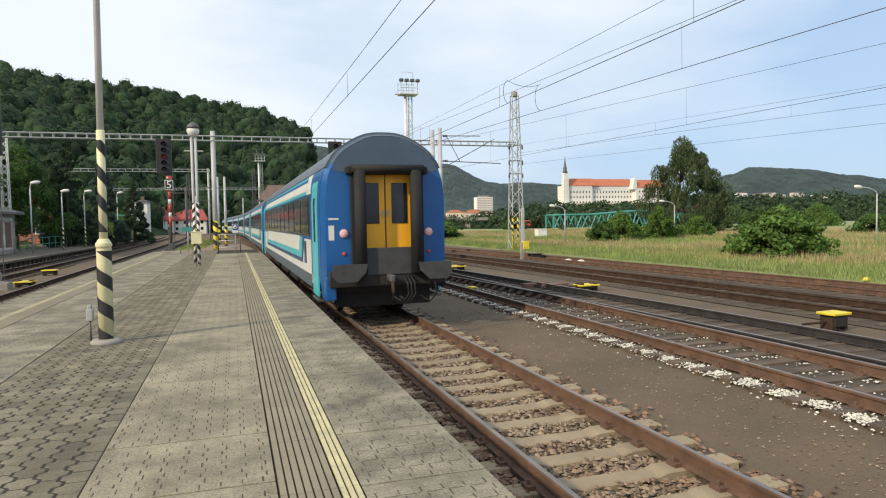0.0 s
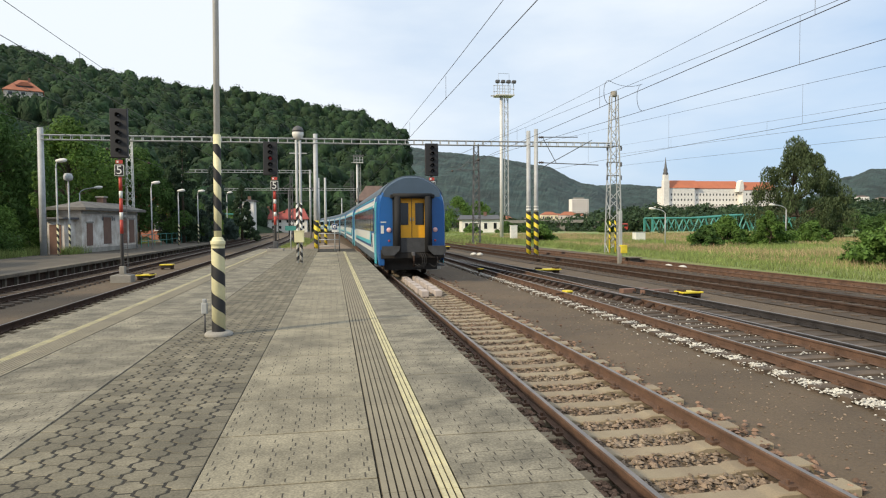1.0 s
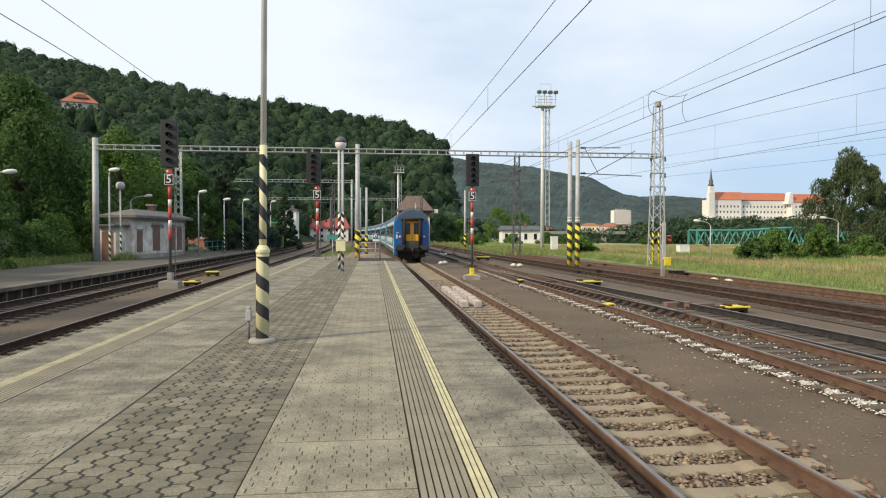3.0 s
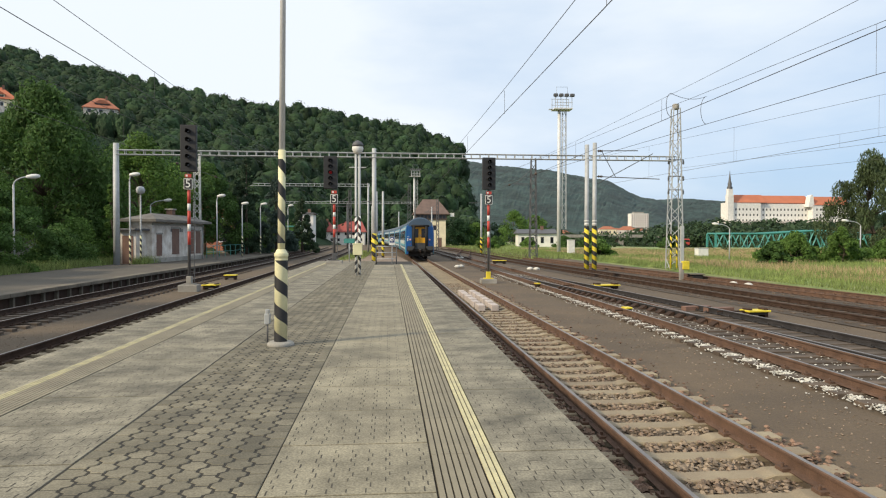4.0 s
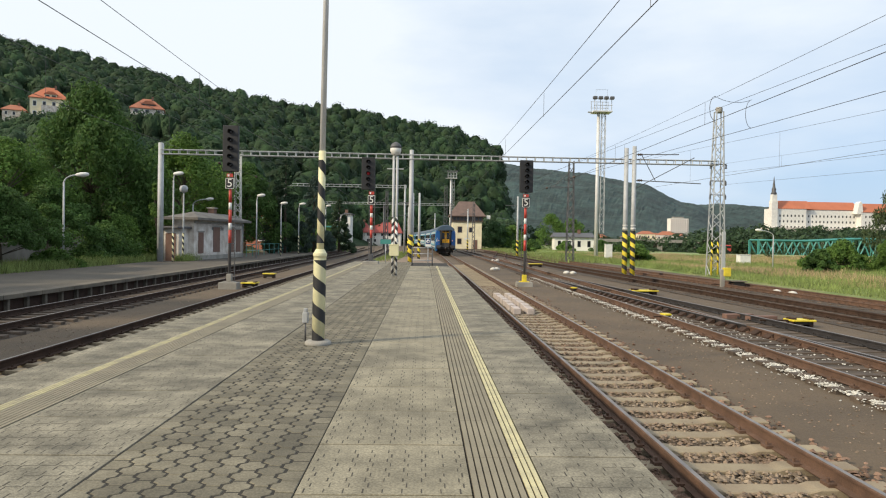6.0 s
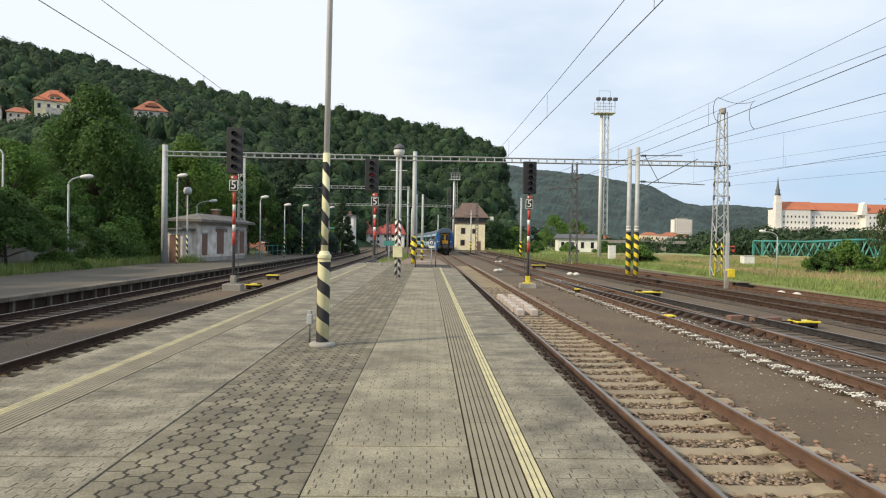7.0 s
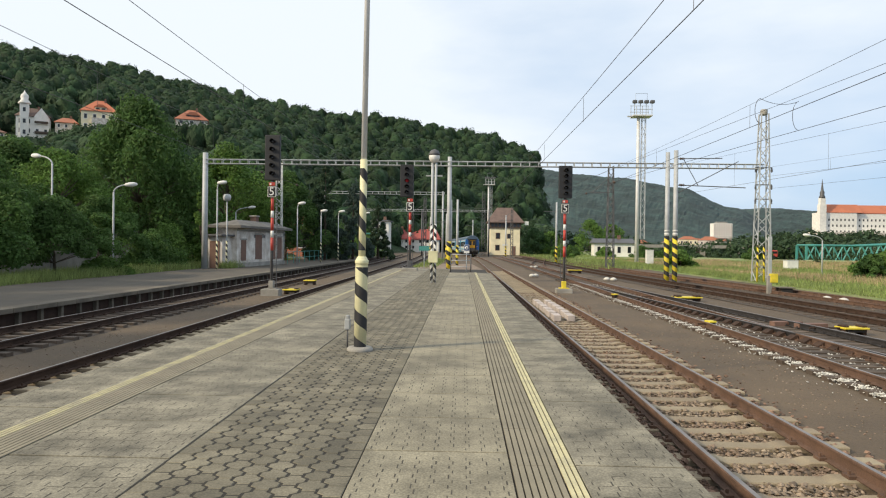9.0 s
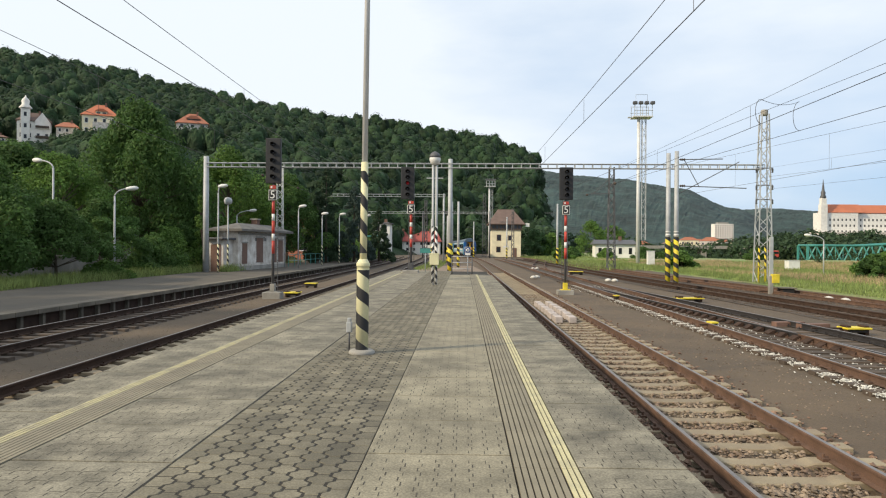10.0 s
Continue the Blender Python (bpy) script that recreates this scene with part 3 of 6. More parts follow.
def bed(x, spread=1.0, dz=0.0):
    def place():
        y = between(2.5, 34)
        k = math.floor((y + 8) / 0.6)
        u = random.uniform(0.10, 0.50) + k * 0.6 - 8
        return x + random.uniform(-spread, spread) * 0.66, u, -0.775 + dz + random.uniform(-0.03, 0.035)
    return place


def shoulder():
    s = random.choice((-1, 1))
    y = between(2.5, 36)
    return 3.425 + s * (0.86 + abs(random.gauss(0, 0.24 if s > 0 else 0.15))), y, -0.755 + random.uniform(-0.03, 0.03)


stones("ballast", "mixed brown and grey ballast stones between the sleepers", 11500, bed(3.425), 0.031, M["ballast"])
stones("ballast", "rust-stained ballast stones beside the rails", 9500, shoulder, 0.037, mat("rust_stained_ballast", (0.23, 0.145, 0.10), 0.95, dark=0.6, scale=1.3, fine=50, vary=0.2, island=0.5))


def chips():
    y = between(3, 42, 1.2)
    line = 7.06 + 0.06 * noise.noise((y * 0.8, 0, 0))
    if random.random() < 0.11:
        k = round((y + 6.3) / 0.6) * 0.6 - 6.3
        return 8.12 + random.uniform(-1.15, 0.65), k + random.gauss(0, 0.07), -0.722
    return random.gauss(line, 0.085 + 0.2 * (random.random() < 0.08)), y, -0.755 + random.uniform(-0.02, 0.03)


stones("limestone_chips", "spilled white limestone chips along the rail", 15000, chips, 0.022, M["white_stone"])


def yard():
    return random.choice((random.uniform(5.2, 6.6), random.uniform(-9.8, -7.5), random.uniform(11.4, 20))), between(4, 40, 1.3), -0.795


stones("gravel", "small scattered gravel on the brown yard ground", 5000, yard, 0.016, M["ballast"])


# ---- poles, signals and masts ----
def helix(bm, r, z0, z1, pitch, share=0.5, lean=-1.0, n=20, phase=0.0):
    """A stripe that winds round a post of radius r, a little proud of it."""
    h = pitch * share
    steps = int((z1 - z0 + h) / pitch * n)
    prev = None
    for i in range(steps + 1):
        a = 2 * math.pi * i / n + phase
        zc = z0 - h + pitch * i / n
        lo, hi = min(max(zc, z0), z1), min(max(zc + h, z0), z1)
        c, s = math.cos(a * lean), math.sin(a * lean)
        cur = [bm.verts.new((r * c, r * s, lo)), bm.verts.new((r * c, r * s, hi))]
        if prev and (hi > lo or prev[1].co.z > prev[0].co.z):
            bm.faces.new((prev[0], cur[0], cur[1], prev[1])).smooth = True
        prev = cur
    bmesh.ops.recalc_face_normals(bm, faces=bm.faces)
    return bm


def striped_lamp_post():
    t = thing("lamp_post", "tall grey lamp post with cream and black spiral stripes", "lamp post", pose(-1.575, 10.27, 0, 0, 0.55, 0))
    part("concrete_foot", turned([(0.21, -0.02), (0.205, 0.03), (0.17, 0.055), (0.12, 0.06)], 14), M["concrete"], t)
    part("sleeve", turned([(0.098, 0.03), (0.098, 1.31), (0.098, 1.355), (0.106, 1.357), (0.107, 1.36), (0.107, 1.405), (0.106, 1.408), (0.094, 1.41), (0.082, 1.44), (0.064, 1.465), (0.05, 1.468)], 24), M["cream"], t)
    part("stripe", helix(bmesh.new(), 0.1005, 0.06, 1.30, 0.42, 0.46), M["black"], t, "black spiral stripe")
    part("painted_shaft", rod((0, 0, 1.4), (0, 0, 2.98), 0.056, n=16), M["cream"], t)
    part("stripe", helix(bmesh.new(), 0.0585, 1.56, 2.84, 0.40, 0.46), M["black"], t, "black spiral stripe")
    part("shaft", rod((0, 0, 2.97), (0, 0, 10.5), 0.046, 0.036, n=16), M["pale_steel"], t)
    part("lamp_arm", swept([(0, 0, 10.3), (0.4, 0, 10.6), (0.9, 0, 10.7)], 0.03), M["steel"], t)
    part("lamp_head", cube(0.8, 1.35, -0.12, 0.12, 10.62, 10.76, 0.04), M["steel"], t)
    k = thing("socket_post", "small grey socket box on a thin stake beside the lamp post", "socket post", pose(-1.80, 10.42, 0))
    part("stake", rod((0, 0, -0.02), (0, 0, 0.34), 0.013, n=8), M["dark_steel"], k)
    part("housing", cube(-0.045, 0.045, -0.04, 0.04, 0.30, 0.47, 0.015), M["steel"], k)
    part("cap", cube(-0.03, 0.03, -0.03, 0.03, 0.465, 0.53, 0.012), M["steel"], k)


striped_lamp_post()


def ball_lamp_post():
    t = thing("lamp_post", "twin-pipe lamp post with a ball lamp and striped foot", "lamp post", pose(-1.25, 28.6, 0))
    for x in (-0.075, 0.075):
        part("pipe", rod((x, 0, -0.02), (x, 0, 5.2), 0.055, n=12), M["steel"], t)
        part("white_band", rod((x, 0, 0.0), (x, 0, 2.55), 0.057, n=12), M["white"], t)
        part("stripe", helix(bmesh.new(), 0.0595, 0.04, 2.55, 0.34, 0.5, 1 if x < 0 else -1), M["black"], t, "black spiral stripe").location = (x, 0, 0)
    box_ = part("switch_box", cube(-0.2, 0.2, -0.2, 0.05, 0.88, 1.36, 0.02), M["cream"], t, "cream switch box")
    part("lid", cube(-0.215, 0.215, -0.215, 0.06, 1.345, 1.385, 0.008), M["cream"], box_)
    part("crossbar", cube(-0.36, 0.36, -0.03, 0.03, 4.62, 4.66), M["steel"], t)
    part("globe", turned([(0.04, 5.2), (0.17, 5.26), (0.24, 5.4), (0.235, 5.52), (0.16, 5.6)], 20), M["white"], t, "pale glass globe")
    part("cap", turned([(0.25, 5.53), (0.235, 5.62), (0.17, 5.72), (0.07, 5.78), (0.02, 5.8)], 20), M["dark_steel"], t, "dark dome cap")


ball_lamp_post()


def digit_five():
    """The white figure 5 of a signal's number plate."""
    cu = bpy.data.curves.new("figure", "FONT")
    cu.body, cu.size, cu.align_x, cu.align_y, cu.extrude = "5", 0.52, "CENTER", "CENTER", 0.006
    ob = bpy.data.objects.new("figure", cu)
    scene.collection.objects.link(ob)
    bpy.context.view_layer.update()
    me = bpy.data.meshes.new_from_object(ob.evaluated_get(bpy.context.evaluated_depsgraph_get()))
    bpy.data.objects.remove(ob)
    bpy.data.curves.remove(cu)
    return me


FIVE = digit_five()


def signal(x, y, z0, top, lit, label, foot="yellow", off=0.0, head_h=1.70):
    t = thing("railway_signal", label, "railway signal", pose(x, y, z0), group="light signals")
    h = top - z0
    hp, k = h - (head_h - 1.70), head_h / 1.70
    part("foundation", cube(-0.42, 0.42, -0.32, 0.32, -0.35, 0.14, 0.03), M["concrete"], t)
    part("foot_plate", cube(-0.26, 0.26, -0.2, 0.2, 0.14, 0.18, 0.01), M[foot], t, "foot plate")
    part("foot_box", cube(-0.11, 0.11, -0.14, 0.14, 0.18, 0.52, 0.02), M[foot], t, "cable box")
    part("mast", rod((0, 0, 0.15), (0, 0, hp - 1.6), 0.062, n=14), M["dark_steel"], t)
    z1 = hp - 2.5
    z = z1 * 0.44
    cuts = (0.0, 0.245, 0.375, 0.62, 0.75, 1.0)
    for i in range(5):
        a, b = z + (z1 - z) * cuts[i], z + (z1 - z) * cuts[i + 1]
        part("mast_band", rod((0, 0, a), (0, 0, b), 0.07, n=14), M["white" if i in (1, 3) else "red"], t)
    plate = part("number_plate", cube(-0.19, 0.19, -0.13, -0.10, hp - 2.48, hp - 2.0, 0.008), M["white"], t, "white-edged black plate with the figure 5")
    part("plate_field", cube(-0.165, 0.165, -0.137, -0.125, hp - 2.455, hp - 2.025, 0.004), M["black"], plate)
    fig = link("figure", FIVE, M["white"], plate, "white figure 5")
    fig.matrix_basis = pose(0, -0.141, hp - 2.24, 90, 0, 0)
    part("marker", cube(-0.14, 0.14, -0.12, -0.10, hp - 1.95, hp - 1.80), M["red"], t, "small red and white marker")
    part("marker_spot", cube(-0.10, -0.02, -0.127, -0.115, hp - 1.92, hp - 1.83), M["white"], t)
    head = part("head", cube(-0.34, 0.36, -0.12, 0.10, h - head_h, h, 0.025), M["black"], t, "black signal head", pose(off, 0, 0))
    part("case", cube(-0.20, 0.20, 0.10, 0.42, h - head_h + 0.08, h - 0.08, 0.03), M["dark_steel"], head)
    for i in range(5):
        zc = h - 0.24 * k - i * 0.305 * k
        part("lens", turned([(0.085, 0.0), (0.08, 0.015), (0.03, 0.026)], 14), M["lens_red"] if i == 2 and lit else M["lens_dark"], head, "red lens" if i == 2 else "", pose(0.02, -0.122, zc, 90, 0, 0))
        bm = bmesh.new()
        m = 10
        for r, flip in ((0.115, 0), (0.105, 1)):
            row = []
            for j in range(m + 1):
                a = math.pi * (-0.12 + 1.24 * j / m)
                row.append([bm.verts.new((0.02 + r * math.cos(a), -0.12, zc + r * math.sin(a))), bm.verts.new((0.02 + r * math.cos(a), -0.12 - 0.26 * (0.45 + 0.55 * math.sin(max(0, min(math.pi, a)))), zc + r * math.sin(a) - 0.02))])
            for p, q in zip(row, row[1:]):
                bm.faces.new((p[0], p[1], q[1], q[0]) if not flip else (q[0], q[1], p[1], p[0]))
        part("hood", bm, M["black"], head)
    bm = bmesh.new()
    for x_ in (-0.14, 0.14):
        tube(bm, (x_, 0.28, 0.2), (x_, 0.28, h - 0.9), 0.016, n=6)
    for i in range(int((h - 1.2) / 0.3)):
        tube(bm, (-0.14, 0.28, 0.4 + i * 0.3), (0.14, 0.28, 0.4 + i * 0.3), 0.012, n=5)
    part("ladder", bm, M["dark_steel"], t)
    return t


signal(-8.80, 30.3, -0.62, 6.62, False, "dark five-lens light signal on a red and white mast between tracks", "concrete", head_h=2.08)
signal(5.36, 34.8, -0.70, 5.87, False, "five-lens light signal on a red and white mast with yellow foot")
signal(-3.34, 42.0, 0.0, 5.6, True, "light signal showing red on a red and white mast", "dark_steel", -0.2).scale = (1.2, 1.2, 1.2)


def lattice(bm, x, y, z0, z1, w0, w1, d0, d1, bar=0.035, step=0.75):
    """A tapering braced mast of four corner bars."""
    def at(z, i):
        u = (z - z0) / (z1 - z0)
        w, d = w0 + (w1 - w0) * u, d0 + (d1 - d0) * u
        sx, sy = ((-1, -1), (1, -1), (1, 1), (-1, 1))[i % 4]
        return (x + sx * w / 2, y + sy * d / 2, z)
    for i in range(4):
        tube(bm, at(z0, i), at(z1, i), bar * 1.35, n=4)
    z, k = z0, 0
    while z + step <= z1 + 0.01:
        for i in range(4):
            a, b = (i, i + 1) if k % 2 else (i + 1, i)
            tube(bm, at(z, a), at(z + step, b), bar * 0.75, n=4, caps=False)
        z += step
        k += 1
    return bm


def truss_beam(bm, a, b, h=0.3, d=0.3, step=0.62, bar=0.028):
    a, b = Vector(a), Vector(b)
    n = int((b - a).length / step)
    for oy in (-d / 2, d / 2):
        for oz in (-h / 2, h / 2):
            o = Vector((0, oy, oz))
            tube(bm, a + o, b + o, bar * 1.25, n=4)
    for i in range(n + 1):
        p = a.lerp(b, i / n)
        for oy in (-d / 2, d / 2):
            tube(bm, p + Vector((0, oy, -h / 2)), p + Vector((0, oy, h / 2)), bar, n=4, caps=False)
        if i < n:
            q = a.lerp(b, (i + 1) / n)
            for oz in (-h / 2, h / 2):
                tube(bm, p + Vector((0, -d / 2, oz)), q + Vector((0, d / 2, oz)), bar * 0.7, n=4, caps=False)
    return bm


def post_stripes(parent, x, y, z0, z1, r, colour="yellow"):
    part("painted_band", rod((x, y, z0), (x, y, z1), r + 0.004, n=16), M[colour], parent)
    part("stripe", helix(bmesh.new(), r + 0.007, z0, z1, 0.62, 0.5), M["black"], parent, "black spiral stripe").location = (x, y, 0)


GY, GZ = 46.9, 7.42
gantry = thing("catenary_gantry", "grey steel portal with a trussed beam spanning the tracks", "catenary gantry")
part("beam", truss_beam(bmesh.new(), (-18.5, GY, GZ), (21.0, GY, GZ - 0.02)), M["steel"], gantry)
part("post", rod((-18.5, GY, -0.4), (-18.5, GY, 8.05), 0.21, 0.18, n=16), M["steel"], gantry)
part("post_pipe", rod((-18.72, GY + 0.1, -0.4), (-18.72, GY + 0.1, 6.6), 0.05, n=10), M["dark_steel"], gantry, "dark cable pipe")
part("post", rod((-0.95, GY, -0.3), (-0.95, GY, 7.9), 0.17, 0.15, n=14), M["steel"], gantry)
post_stripes(gantry, -0.95, GY, -0.2, 1.9, 0.172)
for x in (14.02, 14.58):
    part("post", rod((x, GY - 1.2, -0.78), (x, GY - 1.2, 8.1 + (x - 13.7) * 0.25), 0.165, 0.145, n=16), M["steel"], gantry)
    post_stripes(gantry, x, GY - 1.2, -0.76, 2.45, 0.168)
    part("white_ring", rod((x, GY - 1.2, 2.52), (x, GY - 1.2, 2.64), 0.172, n=16), M["white"], gantry)
    part("white_ring", rod((x, GY - 1.2, 2.76), (x, GY - 1.2, 2.84), 0.172, n=16), M["white"], gantry)

mast = thing("lattice_mast", "tall grey lattice mast with yellow and black striped feet", "lattice mast", pose(21.0, GY, 0), group="lattice masts")
part("frame", lattice(bmesh.new(), 0, 0, -0.7, 11.1, 1.02, 0.48, 0.8, 0.42, 0.036, 0.8), M["steel"], mast)
part("head", turned([(0.22, 11.0), (0.24, 11.06), (0.24, 11.34), (0.2, 11.4), (0.06, 11.41)], 12), M["concrete"], mast, "pale rounded cap")
for sx in (-0.5, -0.03):
    part("striped_leg", rod((sx, -0.44, -0.7), (sx * 0.9, -0.40, 1.9), 0.065, n=12), M["yellow"], mast)
    part("stripe", helix(bmesh.new(), 0.069, -0.7, 1.9, 0.5, 0.5), M["black"], mast, "black spiral stripe").location = (sx * 0.95, -0.42, 0)
part("cable_duct", cube(0.18, 0.44, -0.62, -0.46, -0.7, 2.5, 0.03), M["steel"], mast, "grey cable duct")
for z in (5.1, 6.1, 7.3):
    part("bracket", cube(-0.52, 0.62, -0.05, 0.05, z, z + 0.06), M["dark_steel"], mast)
    for s in (-0.50, 0.6):
        part("insulator", turned([(0.03, 0), (0.09, 0.05), (0.04, 0.1), (0.09, 0.15), (0.04, 0.2), (0.09, 0.25), (0.03, 0.3)], 10), M["dark_steel"], mast, "", pose(s, 0, z - 0.3))


def small_mast(x, y, top, w=0.5, z0=-0.7):
    t = thing("lattice_mast", "slim dark lattice mast beside the tracks", "lattice mast", pose(x, y, 0), group="lattice masts")
    part("frame", lattice(bmesh.new(), 0, 0, z0, top, w, w * 0.6, w * 0.8, w * 0.5, 0.045, 0.8), M["dark_steel"], t)
    part("bracket", cube(-2.2, 0.2, -0.05, 0.05, top * 0.72, top * 0.72 + 0.08), M["dark_steel"], t)
    part("stay", rod((-2.0, 0, top * 0.72), (0, 0, top * 0.9), 0.03, n=6), M["dark_steel"], t)


small_mast(16.0, 72, 10.4, 0.8)
small_mast(4.8, 152, 14.0, 0.9)
small_mast(8.8, 118, 8.5)
small_mast(-4.8, 84, 7.6, 0.4, -0.6)
part_mast = thing("lattice_mast", "pale lattice mast behind the hut", "lattice mast", pose(-18.5, 66, 0), group="lattice masts")
part("frame", lattice(bmesh.new(), 0, 0, -0.4, 9.7, 0.62, 0.48, 0.5, 0.4, 0.04, 0.6), M["white"], part_mast)


def plain_mast(x, y, top, label="slim grey concrete mast", stripes=True, z0=-0.6):
    t = thing("catenary_mast", label, "catenary mast", pose(x, y, 0), group="plain masts")
    part("post", rod((0, 0, z0), (0, 0, top), 0.15, 0.11, n=12), M["steel"], t)
    if stripes:
        post_stripes(t, 0, 0, z0 + 0.05, 1.6, 0.152)
    part("bracket", cube(-1.6, 0.1, -0.04, 0.04, top - 1.2, top - 1.13), M["dark_steel"], t)


plain_mast(11.9, 84, 7.2)
plain_mast(-0.55, 72, 6.6)
plain_mast(-1.35, 78, 7.0)
plain_mast(-2.2, 92, 6.0)
plain_mast(8.4, 128, 7.5)
plain_mast(2.2, 140, 7.0, z0=-0.7)
plain_mast(-6.2, 128, 7.0, z0=-0.7)

# a second portal far down the line
far_gantry = thing("catenary_gantry", "distant thin steel portal across the tracks", "catenary gantry")
part("beam", truss_beam(bmesh.new(), (-21, 100, 9.4), (-2.8, 100, 9.4), 0.35, 0.35, 0.9), M["steel"], far_gantry)
for x in (-21, -3.0):
    part("post", rod((x, 100, -0.7), (x, 100, 9.7), 0.14, n=8), M["steel"], far_gantry)
far2 = thing("catenary_gantry", "distant thin steel portal near the signal box", "catenary gantry")
part("beam", truss_beam(bmesh.new(), (-22, 138, 8.75), (5.5, 138, 8.75), 0.35, 0.35, 0.9), M["steel"], far2)
for x in (-22, -8.5, 5.5):
    part("post", rod((x, 138, -0.7), (x, 138, 9.1), 0.14, n=8), M["dark_steel"], far2)


def flood_tower(x, y, top):
    t = thing("floodlight_tower", "tall grey floodlight tower with a lamp platform and ladder", "floodlight tower", pose(x, y, 0), group="floodlight towers")
    part("shaft", rod((-0.38, 0, -0.7), (-0.38, 0, top - 2.4), 0.27, 0.22, n=16), M["pale_steel"], t)
    part("ladder_frame", lattice(bmesh.new(), 0.34, 0, 2.8, top - 2.4, 0.6, 0.5, 0.5, 0.5, 0.03, 1.0), M["steel"], t)
    part("deck", cube(-1.35, 1.35, -1.0, 1.0, top - 2.4, top - 2.22, 0.03), M["pale_steel"], t)
    part("side_arm", cube(-1.9, -1.35, -0.2, 0.2, top - 2.37, top - 2.25), M["steel"], t)
    for sx in (-1.2, -0.4, 0.4, 1.2):
        for sy in (-0.95, 0.95):
            part("railing_post", rod((sx, sy, top - 2.3), (sx, sy, top - 0.6), 0.045, n=5), M["steel"], t)
    for z in (top - 1.5, top - 0.62):
        for sy in (-1.0, 1.0):
            part("rail_bar", rod((-1.3, sy, z), (1.3, sy, z), 0.04, n=5), M["steel"], t)
    for sx in (-1.2, -0.4, 0.4, 1.2):
        part("floodlight", cube(sx - 0.3, sx + 0.3, -1.4, -0.9, top - 0.72, top - 0.28, 0.1), M["dark_steel"], t, "dark floodlight box")
    bm = swept([(-0.8, 0, top - 0.6), (-0.8, 0, top + 0.9), (0.8, 0, top + 0.9), (0.8, 0, top - 0.6)], 0.03, 5)
    part("top_frame", bm, M["steel"], t)


flood_tower(24.75, 93, 22.2)
flood_tower(7.6, 186, 21.0)
cab = thing("cable_cabinet", "white cable cabinet beside the floodlight tower", "cable cabinet", pose(24.2, 86, -0.65))
part("body", cube(-0.45, 0.45, -0.3, 0.3, 0, 1.9, 0.03), M["white"], cab)
part("roof", cube(-0.5, 0.5, -0.35, 0.35, 1.9, 1.97, 0.02), M["white"], cab)


# ---- overhead wires ----
def wire_run(label, x, z_contact, z_carrier, y0=-12.0, y1=47.0, shift=0.0, drop=9.0, dx=0.0):
    t = thing("catenary_wire", label, "overhead wire", group="overhead wires")
    n = 16
    low, high = [], []
    for i in range(n + 1):
        u = i / n
        y = y0 + (y1 - y0) * u
        sag = (2 * u - 1) ** 2
        low.append((x + dx * u + bend(y), y, z_contact))
        high.append((x + shift + dx * u + bend(y), y, z_carrier + 0.35 * sag))
    part("contact_wire", swept(low, 0.0085, 5), M["wire"], t)
    part("carrier_wire", swept(high, 0.005 if x == 8.12 else 0.0075, 5), M["wire"], t)
    if x > 5 or x < -9:
        for u in (0.80, 0.93):
            y = y0 + (y1 - y0) * u
            part("insulator", turned([(0.02, -0.12), (0.07, -0.06), (0.03, 0.0), (0.07, 0.06), (0.02, 0.12)], 8), M["timber"], t, "", pose(x + dx * u + bend(y), y, z_contact, 90, 0, 0))
    y = y0 + 4
    while y < y1 - 2:
        u = (y - y0) / (y1 - y0)
        part("dropper", rod((x + dx * u, y, z_contact), (x + shift + dx * u, y, z_carrier + 0.35 * (2 * u - 1) ** 2), 0.005, n=4), M["wire"], t)
        y += drop
    return t


wire_run("contact and carrier wire with droppers over the platform track", 3.42, 5.22, 5.9)
wire_run("contact and carrier wire over the island platform's far track", -6.4, 5.5, 6.25)
wire_run("contact and carrier wire over the limestone-strewn track", 8.12, 5.08, 5.72)
wire_run("distant wires beyond the portal", 3.42, 5.3, 6.4, 47, 100)
wire_run("distant wires beyond the portal", -6.4, 5.3, 6.4, 47, 100)
wire_run("wires over the low far platform's track", -10.7, 5.45, 6.6)


def slant_run(label, contact, carrier, r=0.0085, drop=8.5):
    """Wires over a track that swings away: each from its place at y = 10 to its place at the portal."""
    t = thing("catenary_wire", label, "overhead wire", group="overhead wires")

    def at(ends, y):
        a, b = Vector((ends[0][0], 10.0, ends[0][1])), Vector((ends[1][0], GY, ends[1][1]))
        return a.lerp(b, (y - 10.0) / (GY - 10.0))
    part("contact_wire", swept([at(contact, -12 + 59 * i / 8) for i in range(9)], r, 5), M["wire"], t)
    if carrier:
        part("carrier_wire", swept([at(carrier, -12 + 59 * i / 8) for i in range(9)], r * 0.8, 5), M["wire"], t)
        y = -3.0
        while y < 44:
            part("dropper", rod(at(contact, y), at(carrier, y), 0.005, n=4), M["wire"], t)
            y += drop
    return t


slant_run("contact and carrier wire over the dark turnout track", ((11.3, 5.28), (8.0, 5.45)), ((11.3, 6.47), (8.0, 6.10)))
slant_run("contact and carrier wire over the rusty siding", ((18.9, 5.25), (15.3, 5.40)), ((18.9, 6.42), (15.3, 7.46)))
slant_run("thin wires along the edge of the meadow", ((24.0, 5.32), (21.0, 6.68)), ((24.0, 6.05), (21.0, 7.3)), 0.007)
slant_run("thin feeder wire above the meadow", ((26.0, 4.88), (21.5, 5.88)), None, 0.007)
loop = thing("wire_loop", "curled connecting wires between the overhead wires", "overhead wire", group="overhead wires")
for cx, cy, lo, hi in ((8.05, 18.2, 5.08, 5.74), (10.33, 20.7, 5.33, 6.22)):
    half = (hi - lo) / 2
